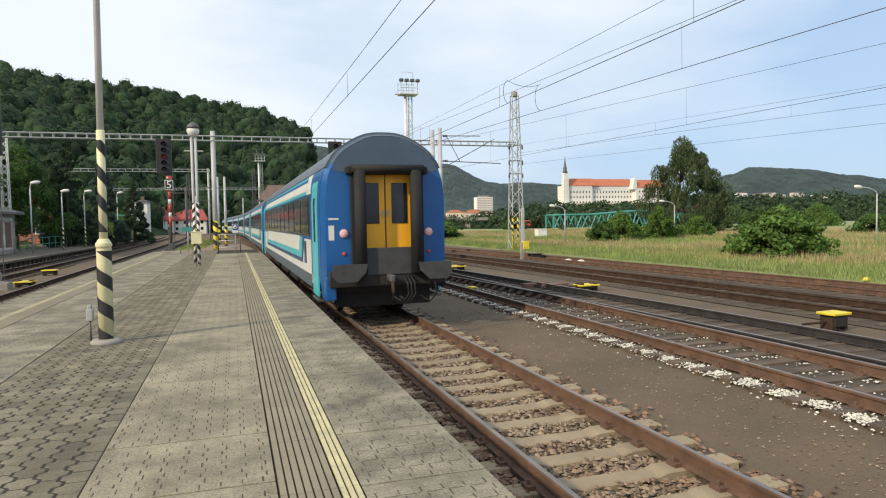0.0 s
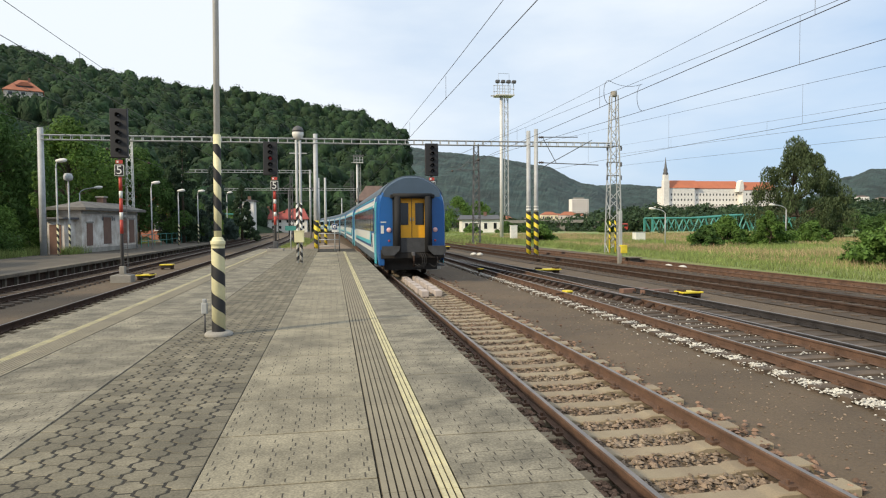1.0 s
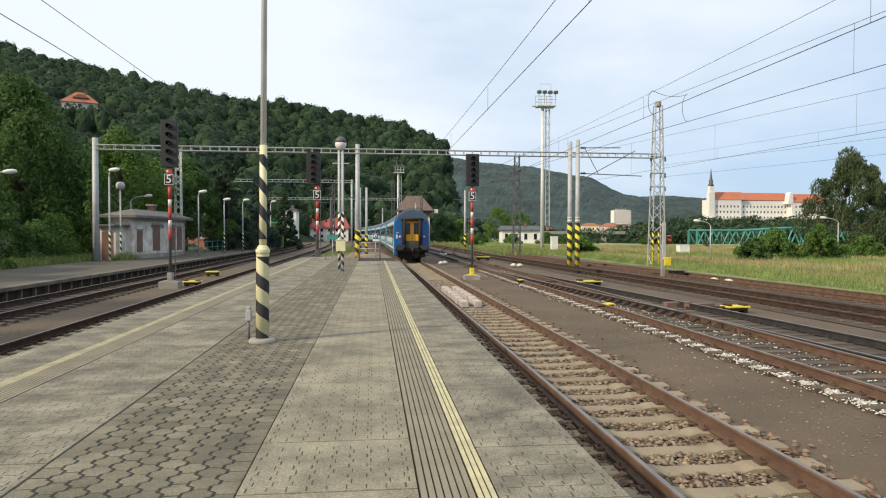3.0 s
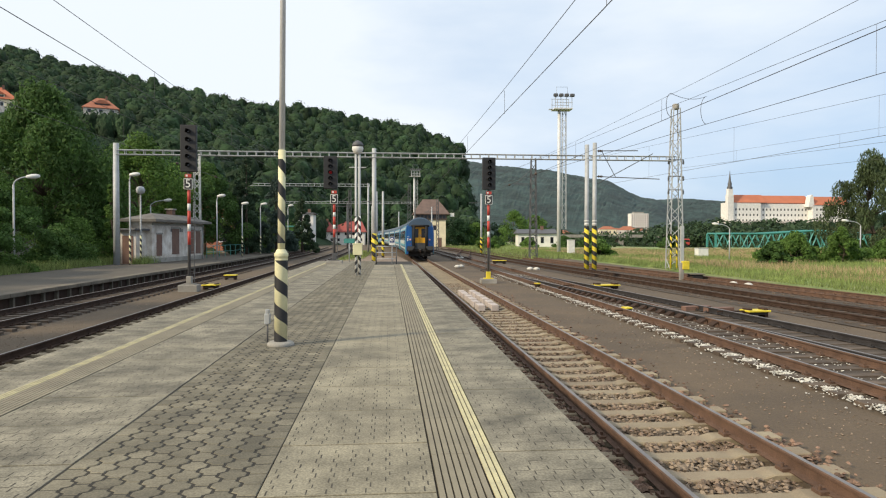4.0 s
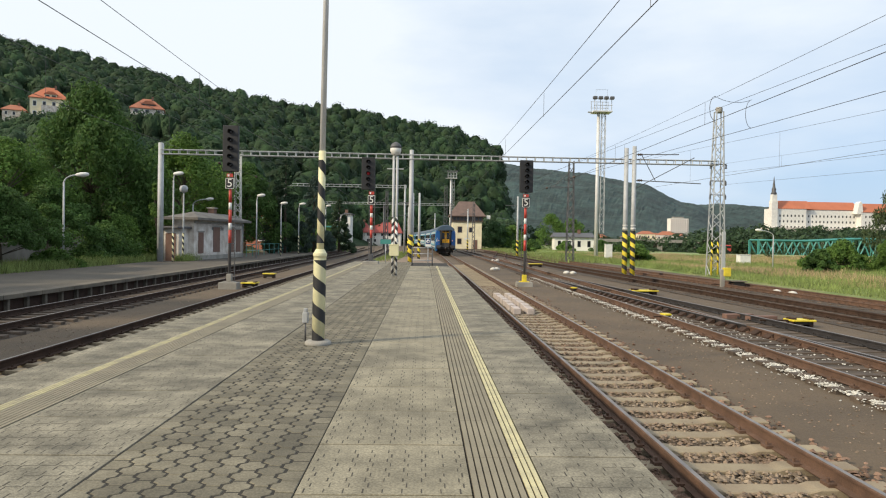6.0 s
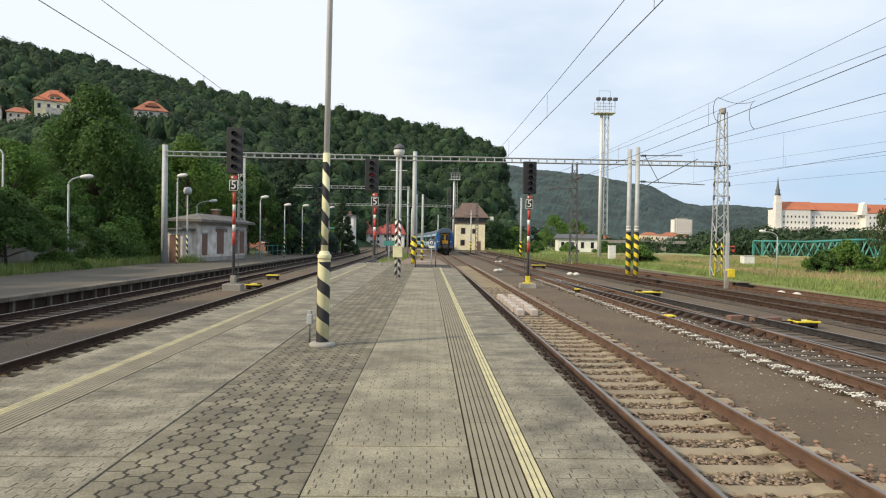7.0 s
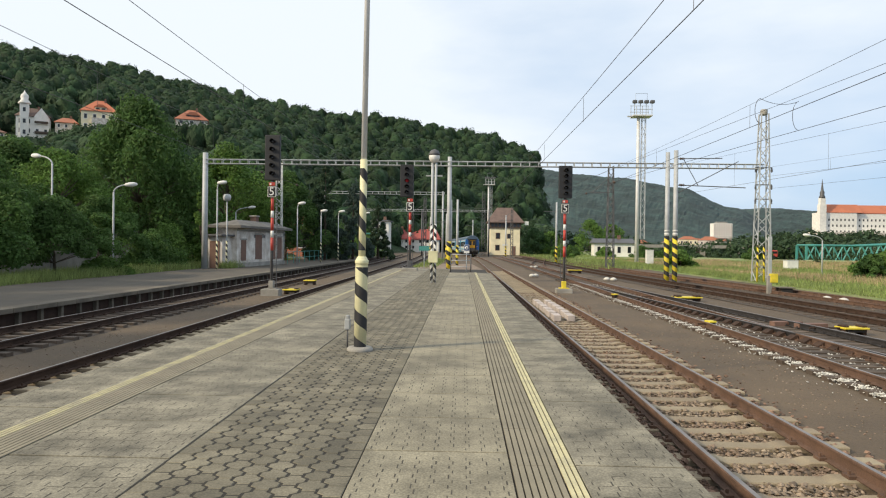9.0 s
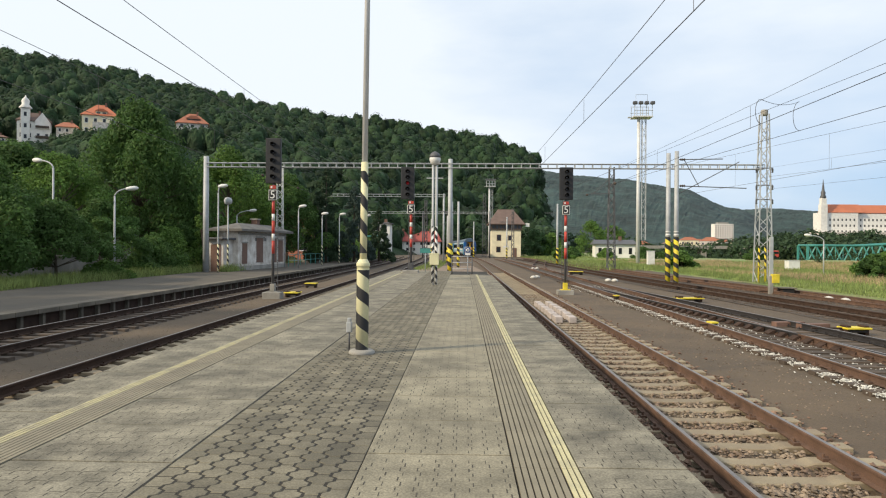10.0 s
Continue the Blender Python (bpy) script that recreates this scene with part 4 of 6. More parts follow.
    pts = [(cx - 0.42 * half * math.sin(a), cy, (lo + hi) / 2 + half * math.cos(a)) for a in (math.pi * i / 10 for i in range(11))]
    part("jumper", swept(pts, 0.008, 5), M["wire"], loop)
part("jumper", swept([(8.05 + 2.28 * u, 18.2 + 2.5 * u, 5.74 + 0.48 * u - 0.5 * u * (1 - u)) for u in (i / 10 for i in range(11))], 0.007, 5), M["wire"], loop)
cant = thing("cantilever", "steel cantilever arms with insulators on the twin posts", "cantilever", pose(14.5, GY - 1.2, 0))
for z, l in ((7.75, 3.2), (5.95, 4.8)):
    part("arm", rod((0.1, 0, z), (l, 0, z + 0.05 - 0.2 * (z < 7)), 0.035, n=6), M["dark_steel"], cant)
    part("insulator", turned([(0.03, 0), (0.1, 0.06), (0.04, 0.12), (0.1, 0.18), (0.04, 0.24), (0.1, 0.3), (0.03, 0.36)], 10), M["timber"], cant, "brown insulator", pose(0.3, 0, z, 0, 90, 0))
part("brace", rod((0.2, 0, 5.4), (4.3, 0, 7.6), 0.03, n=6), M["dark_steel"], cant)
part("brace", rod((0.6, 0, 7.7), (1.6, 0, 5.9), 0.025, n=6), M["dark_steel"], cant)


# ---- small yard things ----
def switch_box(x, y, w=0.75, d=0.5, h=0.5, turn=0, label="low switch machine with a bright yellow lid", lid="yellow"):
    t = thing("switch_machine", label, "switch machine", pose(x, y, -0.76, 0, 0, turn), group="switch machines")
    w, d = w * 0.7, d * 0.85
    part("housing", cube(-w * 0.40, w * 0.40, -d / 2, d / 2, 0.05, h - 0.10, 0.03), M["grime"], t)
    part("lid", cube(-w * 0.55, w * 0.55, -d * 0.6, d * 0.6, h - 0.10, h - 0.045, 0.015), M[lid], t, "yellow lid" if lid == "yellow" else "faded lid")
    part("foot", cube(-w * 0.5, -w * 0.3, -d * 0.4, d * 0.4, -0.02, 0.25, 0.02), M["dark_rust_and_shade"], t)
    part("foot", cube(w * 0.3, w * 0.5, -d * 0.4, d * 0.4, -0.02, 0.25, 0.02), M["dark_rust_and_shade"], t)
    part("point_rod", rod((-w * 1.9, 0, 0.16), (-w * 0.4, 0, 0.16), 0.025, n=6), M["dark_rust_and_shade"], t)


switch_box(11.95, 10.5, 0.66, 0.42, 0.40, 4)
switch_box(11.3, 19.4, 0.95, 0.5, 0.24, 4)
switch_box(10.35, 30.6, 1.6, 0.6, 0.22, 6)
switch_box(-8.15, 31.4, 0.9, 0.7, 0.26, -3)
switch_box(-8.9, 38.5, 0.9, 0.5, 0.3, -3)
switch_box(17.3, 35.9, 1.1, 0.7, 0.42, 3, "low dark switch machine with a faded lid", "dark_concrete")
switch_box(10.2, 60, 1.6, 0.6, 0.34, 3)
switch_box(7.45, 19.93, 0.30, 0.3, 0.30, 10, "small yellow-topped cable box beside the limestone chips")
switch_box(7.15, 31.0, 0.30, 0.3, 0.28, 10, "small yellow-topped cable box beside the limestone chips")
wp = thing("cable_post", "white concrete post with a yellow box beside the track", "cable post", pose(16.35, 35.6, -0.76))
part("post", cube(-0.11, 0.11, -0.09, 0.09, 0, 1.0, 0.02), M["concrete"], wp)
part("yellow_box", cube(0.02, 0.42, -0.14, 0.10, 0.62, 1.10, 0.03), M["yellow"], wp)
for i in range(2):
    b = thing("wooden_beam", "short rust-stained timber beam lying by the rail", "timber", pose(10.6 - i * 0.5, 20.3 + i * 0.5, -0.70, 0, 0, 12), group="loose timbers")
    part("beam", cube(-0.5, 0.5, -0.12, 0.12, -0.06, 0.12, 0.015), M["brown_board"], b)
for i in range(6):
    for x in (3.08, 3.54):
        b = thing("concrete_block", "pinkish white concrete block lying between the rails", "concrete block", pose(x + random.uniform(-0.02, 0.02), 21.6 + i * 1.08, -0.75, 0, 0, random.uniform(-2, 2)), group="blocks between the rails")
        part("block", cube(-0.12, 0.12, -0.38, 0.38, 0.0, 0.20, 0.018), M["pink"], b)
for x, y in ((17.2, 30.2), (17.0, 31.2), (5.4, 51.0), (5.75, 51.6), (7.6, 72.0), (8.1, 72.6), (10.3, 47.2), (10.7, 46.9)):
    s = thing("white_stone", "white limestone lump lying by the rails", "stone", pose(x, y, -0.72))
    part("stone", turned([(0.2, 0), (0.26, 0.08), (0.16, 0.18), (0.03, 0.22)], 7), M["white_stone"], s)
ys = thing("yellow_marker", "round yellow marker stone at the meadow's edge", "marker", pose(20.9, 17.2, -0.72))
part("stone", turned([(0.10, 0), (0.12, 0.05), (0.08, 0.11), (0.02, 0.13)], 10), M["yellow"], ys)

fence = thing("barrier", "low pipe barrier closing the platform's end", "barrier", pose(-0.7, 41.0, -0.05))
for x in (0, 1.25):
    part("post", rod((x, 0, -0.2), (x, 0, 1.15), 0.035, n=8), M["dark_steel"], fence)
for z in (0.35, 0.75, 1.12):
    part("rail", rod((0, 0, z), (1.25, 0, z), 0.022, n=8), M["steel"], fence)
sign = thing("warning_sign", "square no-entry sign with a blue ring on a post", "sign", pose(0.28, 41.2, -0.05))
part("post", rod((0, 0, -0.2), (0, 0, 1.25), 0.03, n=8), M["steel"], sign)
part("panel", cube(-0.17, 0.17, -0.045, -0.025, 1.2, 1.72, 0.006), M["white"], sign)
part("dark_field", cube(-0.15, 0.15, -0.052, -0.04, 1.36, 1.70), M["deep_blue"], sign)
part("ring", turned([(0.11, 0), (0.11, 0.012), (0.06, 0.013)], 18), M["white"], sign, "white ring", pose(0, -0.052, 1.53, 90, 0, 0))
part("red_disc", turned([(0.05, 0), (0.05, 0.012), (0.02, 0.013)], 14), M["deep_blue"], sign, "", pose(0, -0.056, 1.53, 90, 0, 0))
tag = thing("sign_post", "short post with a green notice near the signal", "sign", pose(-2.5, 43.5, 0))
part("post", rod((0, 0, -0.1), (0, 0, 1.5), 0.03, n=8), M["steel"], tag)
part("panel", cube(-0.35, 0.35, -0.03, 0.0, 1.25, 1.55), M["green_steel"], tag)


def street_lamp(x, y, z0, top, reach=1.1, turn=0, label="slim grey street lamp with a curved arm", stripes=False, ball=False):
    t = thing("street_lamp", label, "street lamp", pose(x, y, z0, 0, 0, turn), group="street lamps")
    h = top - z0
    part("pole", rod((0, 0, -0.2), (0, 0, h - 0.5), 0.06, 0.05, n=10), M["steel"], t)
    if stripes:
        part("painted_band", rod((0, 0, 0), (0, 0, 2.0), 0.066, n=12), M["cream"], t)
        part("stripe", helix(bmesh.new(), 0.07, 0.0, 2.0, 0.42, 0.5), M["black"], t, "black spiral stripe")
    if ball:
        part("globe", turned([(0.05, h - 0.5), (0.26, h - 0.42), (0.3, h - 0.2), (0.22, h), (0.05, h + 0.04)], 16), M["steel"], t)
        return
    pts = [(reach * (1 - math.cos(a)), 0, h - 0.55 + 0.5 * math.sin(a)) for a in (radians(15 * i) for i in range(7))]
    part("arm", swept(pts, 0.04, 8), M["steel"], t)
    part("head", turned([(0.03, -0.40), (0.09, -0.34), (0.135, -0.12), (0.13, 0.10), (0.085, 0.26), (0.03, 0.30)], 14), M["white"], t, "pale rounded lamp head", pose(reach + 0.22, 0, h - 0.02, 0, 84, 0))


LZ = -0.25
street_lamp(-17.2, 45.8, LZ, 5.85, 0.15, 0, stripes=True)
street_lamp(-17.3, 48.0, LZ, 5.15, 0.2, 0, "lamp post with a disc-shaped head and striped foot", True, True)
street_lamp(-20.8, 60, LZ, 4.9, 1.3)
street_lamp(-14.6, 58, LZ, 5.2, 0.2)
street_lamp(-14.0, 65, LZ, 4.9, 0.1, stripes=True)
street_lamp(-13.6, 72, LZ, 5.2, 0.2, stripes=True)
street_lamp(-13.1, 88, LZ, 5.8, 0.2)
street_lamp(-20.4, 38.0, LZ, 5.0, 0.75, 20)
street_lamp(-22.8, 36.0, LZ, 6.4, 1.1, 160)
street_lamp(32.2, 60, -0.6, 2.95, 1.2, 180)
street_lamp(45.3, 60, -0.6, 3.3, 1.4, 180)
street_lamp(44.5, 36.0, -0.6, 3.5, 1.6, 180)

# the green railing before the hut
rail = thing("railing", "green pipe railing beside the far platform", "railing", pose(-16.0, 0, LZ))
for i in range(10):
    part("post", rod((0, 60 + i * 2.2, 0), (0, 60 + i * 2.2, 1.1), 0.03, n=6), M["green_steel"], rail)
for z in (0.5, 1.08):
    part("rail", rod((0, 60, z), (0, 79.8, z), 0.025, n=6), M["green_steel"], rail)


# ---- the train ----
def coach_outline(w=1.42):
    """Half section of a coach: (x, z) from the sill up to the ridge."""
    base = [(w - 0.06, 0.66), (w, 1.0), (w, 2.60), (w - 0.03, 3.02), (w - 0.13, 3.38), (w - 0.36, 3.73), (w - 0.72, 3.98), (0.36, 4.12), (0, 4.15)]
    pts = base[:3]
    for k in range(3, len(base)):
        pts.append(base[k])
        if k + 1 < len(base):
            p0, p1, p2 = base[k - 1], base[k], base[k + 1]
            p3 = base[k + 2] if k + 2 < len(base) else (-base[k][0], base[k][1])
            for u in (1 / 3, 2 / 3):
                pts.append(tuple(0.5 * (2 * b + (c - a) * u + (2 * a - 5 * b + 4 * c - d) * u * u + (3 * b - a - 3 * c + d) * u ** 3) for a, b, c, d in zip(p0, p1, p2, p3)))
    return pts


def coach_shell(bm, half, y0, y1):
    pts = half + [(-x, z) for x, z in reversed(half[:-1])]
    return prism(bm, pts, y0, y1)


def side_panel(bm, s, y0, y1, z0, z1, off=0.004, w=1.42, slant=0.0):
    """A thin panel on a coach's side, following its lean inwards above the waist."""
    def x_at(z):
        return w + off if z <= 2.60 else w + off - 0.03 * (z - 2.60) / 0.42 if z <= 3.02 else w + off - 0.03 - 0.10 * (z - 3.02) / 0.36
    zs = [z0] + [z for z in (2.60, 3.02) if z0 < z < z1] + [z1]
    prev = None
    for z in zs:
        u = (z - z0) / (z1 - z0)
        cur = [bm.verts.new((s * x_at(z), y0 + slant * u, z)), bm.verts.new((s * x_at(z), y1 + slant * u, z)), bm.verts.new((s * (x_at(z) - 0.03), y0 + slant * u, z)), bm.verts.new((s * (x_at(z) - 0.03), y1 + slant * u, z))]
        if prev:
            bm.faces.new((prev[0], prev[1], cur[1], cur[0]))
            bm.faces.new((prev[0], cur[0], cur[2], prev[2]))
            bm.faces.new((prev[1], prev[3], cur[3], cur[1]))
        else:
            bm.faces.new((cur[0], cur[2], cur[3], cur[1]))
        prev = cur
    bm.faces.new((prev[0], prev[1], prev[3], prev[2]))
    bmesh.ops.recalc_face_normals(bm, faces=bm.faces)
    return bm


def bogie(parent, y):
    b = part("bogie", cube(-1.15, 1.15, y - 1.7, y + 1.7, 0.42, 0.72, 0.04), M["grime"], parent, "grimy bogie frame")
    for dy in (-1.25, 1.25):
        for s in (-0.75, 0.75):
            bm = turned([(0.46, -0.065), (0.46, 0.05), (0.49, 0.06), (0.49, 0.075)], 20)
            part("wheel", bm, M["dark_rust_and_shade"], b, "", pose(s, y + dy, 0.462, 0, 90 if s > 0 else -90, 0))
        part("axle", rod((-0.75, y + dy, 0.46), (0.75, y + dy, 0.46), 0.09, n=10), M["grime"], b)
    return b


COACH = 26.4


def coach(name, label, tail):
    t = thing(name, label, "railway coach", group="coaches of the train")
    half = coach_outline()
    part("body", coach_shell(bmesh.new(), half, 0.62 if tail else 0.2, COACH - 0.2), M["blue"], t, "deep blue body")
    ridge = [(x + 0.012, z + 0.012) for x, z in half if z > 3.37]
    bm = bmesh.new()
    prism(bm, ridge + [(-x, z) for x, z in reversed(ridge[:-1])] + [(-(ridge[0][0] - 0.05), ridge[0][1] - 0.03), (ridge[0][0] - 0.05, ridge[0][1] - 0.03)], 0.42 if tail else 0.2, COACH - 0.2)
    part("roof", bm, M["train_grey"], t, "grey roof")
    for s in (-1, 1):
        part("white_panel", side_panel(bmesh.new(), s, 2.3, COACH - 2.3, 0.72, 1.78, 0.004), M["train_white"], t, "white lower side panel")
        part("grey_skirt", side_panel(bmesh.new(), s, 2.3, COACH - 2.3, 0.62, 0.93, 0.008), M["train_grey"], t, "grey skirt")
        part("blue_band", side_panel(bmesh.new(), s, 4.3, COACH - 4.3, 1.12, 1.80, 0.008, slant=-0.5), M["deep_blue"], t, "dark blue band")
        part("turquoise_band", side_panel(bmesh.new(), s, 4.6, COACH - 4.7, 1.24, 1.82, 0.012, slant=-0.4), M["turquoise"], t, "turquoise band")
        part("pale_field", side_panel(bmesh.new(), s, 5.2, COACH - 5.3, 1.42, 1.84, 0.016, slant=-0.3), M["train_white"], t, "pale grey field")
        part("window_band", side_panel(bmesh.new(), s, 2.5, COACH - 2.5, 1.86, 2.86, 0.008), M["glass"], t, "dark window band")
        k = 11
        for i in range(k):
            y = 2.75 + i * (COACH - 5.4) / k
            part("window", side_panel(bmesh.new(), s, y, y + (COACH - 5.4) / k - 0.32, 1.92, 2.80, 0.018), M["glass"], t, "dark tinted window")
        part("upper_stripe", side_panel(bmesh.new(), s, 2.3, COACH - 2.3, 2.91, 3.36, 0.008), M["turquoise"], t, "turquoise stripe above the windows")
        part("pale_stripe", side_panel(bmesh.new(), s, 3.2, COACH - 3.2, 2.99, 3.22, 0.013), M["train_white"], t, "pale stripe")
        part("white_corner", side_panel(bmesh.new(), s, 2.3, 3.1, 2.89, 3.37, 0.014, slant=0.25), M["train_white"], t)
        for y in (1.0, COACH - 2.0):
            d = part("door", side_panel(bmesh.new(), s, y, y + 0.98, 0.52, 3.12, 0.012), M["turquoise"], t, "turquoise folding door")
            part("door_window", side_panel(bmesh.new(), s, y + 0.34, y + 0.62, 1.75, 2.75, 0.02), M["glass"], d)
        part("display", side_panel(bmesh.new(), s, 3.35, 3.8, 1.15, 1.72, 0.02), M["deep_blue"], t, "dark display panel")
        part("display_glass", side_panel(bmesh.new(), s, 3.42, 3.72, 1.22, 1.66, 0.025), M["glass"], t)
        part("step", cube(*sorted((s * 1.15, s * 1.45)), 0.95, 2.05, 0.40, 0.46, 0.01), M["dark_steel"], t)
    part("underframe", cube(-1.2, 1.2, 0.4, COACH - 0.4, 0.66, 0.86), M["grime"], t)
    for y, l in ((8.3, 2.4), (12.0, 3.0), (16.4, 2.0)):
        part("equipment_box", cube(-1.25, 1.25, y, y + l, 0.28, 0.68, 0.05), M["grime"], t)
    bogie(t, 3.7)
    bogie(t, COACH - 3.7)
    for e, y in ((-1, 0.0), (1, COACH)):
        tube_r = 0.13
        g = part("gangway_bellows", rod((-0.62, y - e * 0.05, 1.05), (-0.62, y - e * 0.05, 3.3), tube_r, n=14), M["rubber"], t, "black rubber gangway tube")
        part("gangway_bellows", rod((0.62, y - e * 0.05, 1.05), (0.62, y - e * 0.05, 3.3), tube_r, n=14), M["rubber"], t, "black rubber gangway tube")
        part("gangway_top", rod((-0.80, y - e * 0.05, 3.33), (0.80, y - e * 0.05, 3.33), 0.09, n=14), M["rubber"], t, "black rubber gangway roof tube")
    return t


def rounded_end(t):
    """The dressed end of the last coach: domed shell, doors, lamps, buffers and hoses."""
    half = coach_outline()
    bm = bmesh.new()
    rings = []
    for y, k, dz in ((0.95, 1.002, 0.004), (0.62, 0.995, 0.0), (0.40, 0.972, -0.03), (0.26, 0.94, -0.09)):
        pts = [(x * k, z + dz * max(0, (z - 2.4) / 1.6)) for x, z in half]
        pts = pts + [(-x, z) for x, z in reversed(pts[:-1])]
        rings.append([bm.verts.new((x, y, z)) for x, z in pts])
    for a, b in zip(rings, rings[1:]):
        for i in range(len(a) - 1):
            bm.faces.new((a[i], a[i + 1], b[i + 1], b[i])).smooth = True
    bmesh.ops.recalc_face_normals(bm, faces=bm.faces)
    part("end_shell", bm, M["blue"], t, "blue rounded corner shell")
    # end wall, in pieces round the gangway opening
    edge = [(x * 0.94, z - 0.09 * max(0, (z - 2.4) / 1.6)) for x, z in half]
    for s in (-1, 1):
        pts = [(s * 0.78, 0.95), *[(s * x, max(0.95, z)) for (x, z), (_, h) in zip(edge, half) if 0.9 < h < 3.74], (s * 0.78, 3.52)]
        bm = bmesh.new()
        vs = [bm.verts.new((x, 0.262, z)) for x, z in pts]
        bm.faces.new(vs if s < 0 else vs[::-1])
        part("end_wall", bm, M["blue"], t, "bright blue end wall")
    bm = bmesh.new()
    vs = [bm.verts.new((x, 0.256, z)) for x, z in [(-0.80, 3.24), (0.80, 3.24), (1.16, 3.30)] + [(x, z) for x, z in edge if z > 3.33] + [(-x, z) for x, z in reversed(edge[:-1]) if z > 3.33] + [(-1.16, 3.30)]]
    bm.faces.new(vs)
    bmesh.ops.recalc_face_normals(bm, faces=bm.faces)
    part("end_dome", bm, M["roof_end"], t, "blue-grey domed end of the roof")
    rings = []
    bm = bmesh.new()
    for y, k, dz in ((1.4, 1.01, 0.022), (0.95, 1.008, 0.018), (0.62, 1.0, 0.012), (0.40, 0.978, -0.02), (0.255, 0.943, -0.082)):
        pts = [(x * k, z + dz * max(0, (z - 2.4) / 1.6)) for x, z in half if z > 3.4]
        pts = pts + [(-x, z) for x, z in reversed(pts[:-1])]
        rings.append([bm.verts.new((x, y, z)) for x, z in pts])
    for a, b in zip(rings, rings[1:]):
        for i in range(len(a) - 1):
            bm.faces.new((a[i], a[i + 1], b[i + 1], b[i])).smooth = True
    bmesh.ops.recalc_face_normals(bm, faces=bm.faces)
    part("roof_end", bm, M["roof_end"], t, "blue-grey roof end")
    part("vestibule_side", cube(-0.80, -0.74, 0.1, 0.5, 1.0, 3.2), M["rubber"], t)
    part("vestibule_side", cube(0.74, 0.80, 0.1, 0.5, 1.0, 3.2), M["rubber"], t)
    part("lintel", cube(-0.9, 0.9, 0.02, 0.34, 3.22, 3.38, 0.03), M["rubber"], t)
    for s in (-1, 1):
        d = part("end_door", cube(*sorted((s * 0.012, s * 0.62)), 0.36, 0.40, 1.0, 3.22, 0.006), M["amber"], t, "amber gangway door")
        part("door_window", cube(*sorted((s * 0.14, s * 0.50)), 0.345, 0.362, 2.14, 3.04, 0.01), M["glass"], d)
        part("door_handle", cube(*sorted((s * 0.04, s * 0.08)), 0.32, 0.36, 2.3, 2.44, 0.008), M["steel"], d)
    part("door_gap", cube(-0.012, 0.012, 0.352, 0.41, 1.0, 3.12), M["black"], t)
    part("fall_plate", cube(-0.60, 0.52, 0.10, 0.16, 1.02, 1.62, 0.02), M["buffer"], t, "grimy folded gangway plate")
    for s in (-1, 1):
        part("tail_lamp", turned([(0.10, 0), (0.095, 0.03), (0.065, 0.05), (0.02, 0.06)], 18), M["lamp_tail"], t, "pale red tail lamp", pose(s * 0.95, 0.262, 1.94, 90, 0, 0))
        part("small_lamp", turned([(0.045, 0), (0.04, 0.025), (0.02, 0.03)], 12), M["red"], t, "small red lamp", pose(s * 0.95, 0.262, 1.50, 90, 0, 0))
        bu = part("buffer", prism(bmesh.new(), [(s * 0.56, 1.30), (s * 1.28, 1.30), (s * 1.30, 1.06), (s * 1.2, 0.93), (s * 0.8, 0.93), (s * 0.6, 1.12)], -0.34, -0.26), M["buffer"], t, "dark rounded buffer plate")
        part("buffer_stem", rod((s * 0.875, -0.3, 1.08), (s * 0.875, 0.3, 1.08), 0.13, n=14), M["grime"], bu)
    part("notice", cube(-1.28, -1.16, 0.252, 0.262, 1.80, 2.12), M["train_white"], t, "small pale notice")
    part("notice", cube(-1.28, -1.06, 0.252, 0.262, 2.24, 2.28), M["train_white"], t)
    part("buffer_beam", cube(-1.3, 1.3, 0.12, 0.32, 0.78, 1.14, 0.02), M["grime"], t)
    part("corner_apron", cube(-1.37, -1.15, 0.2, 0.9, 0.50, 1.0, 0.02), M["blue"], t)
    part("draw_hook", cube(-0.06, 0.06, -0.22, 0.14, 0.88, 1.04, 0.03), M["dark_steel"], t)
    part("screw_coupling", swept([(0, -0.18, 0.95), (0, -0.22, 0.7), (0, -0.2, 0.45)], 0.035, 8), M["dark_rust_and_shade"], t)
    for x, c in ((0.32, 0.25), (0.40, 0.2), (0.48, 0.28), (0.95, 0.3)):
        pts = [(x, 0.1, 0.98), (x + 0.03, -0.1, 0.85), (x + 0.05, -0.14, 0.6), (x - c * 0.3, -0.1, 0.42), (x - c, 0.0, 0.55)]
        part("air_hose", swept(pts, 0.022, 6), M["rubber"], t)
    part("underside", cube(-1.1, 1.1, 0.75, 1.0, 0.28, 0.75), M["grime"], t)


tail_coach = coach("railway_coach", "blue last coach with amber end doors and turquoise side doors", True)
rounded_end(tail_coach)
first = coach("railway_coach", "blue and white coach with a long dark window band", False)
coaches = [tail_coach, first] + [copy_thing(first, pose(0, 0, 0)) for _ in range(5)]


def train_rows(i):
    """The train draws away along the line, gathering speed."""
    rows = []
    for k in range(21):
        s = k * 0.5
        y = 14.0 + 12.5 * s + 0.09 * s * s + i * (COACH + 0.45)
        ym = y + COACH / 2
        rows.append((s, pose(3.425 + bend(y), y, HEAD_Z, 0, 0, heading(ym))))
    return rows


# ---- buildings ----
def wall_box(parent, x0, x1, y0, y1, z0, z1, material, name="wall"):
    return part(name, cube(x0, x1, y0, y1, z0, z1), material, parent)


def window(parent, face, a, z, w, h, at, material="glass", frame_mat="white"):
    """A framed pane on a wall: face 'x' or 'y', a along it, at the wall's plane; sign of at's side given by face's case."""
    s = 1 if face.islower() else -1
    f = face.lower()
    def b(a0, a1, z0, z1, d0, d1):
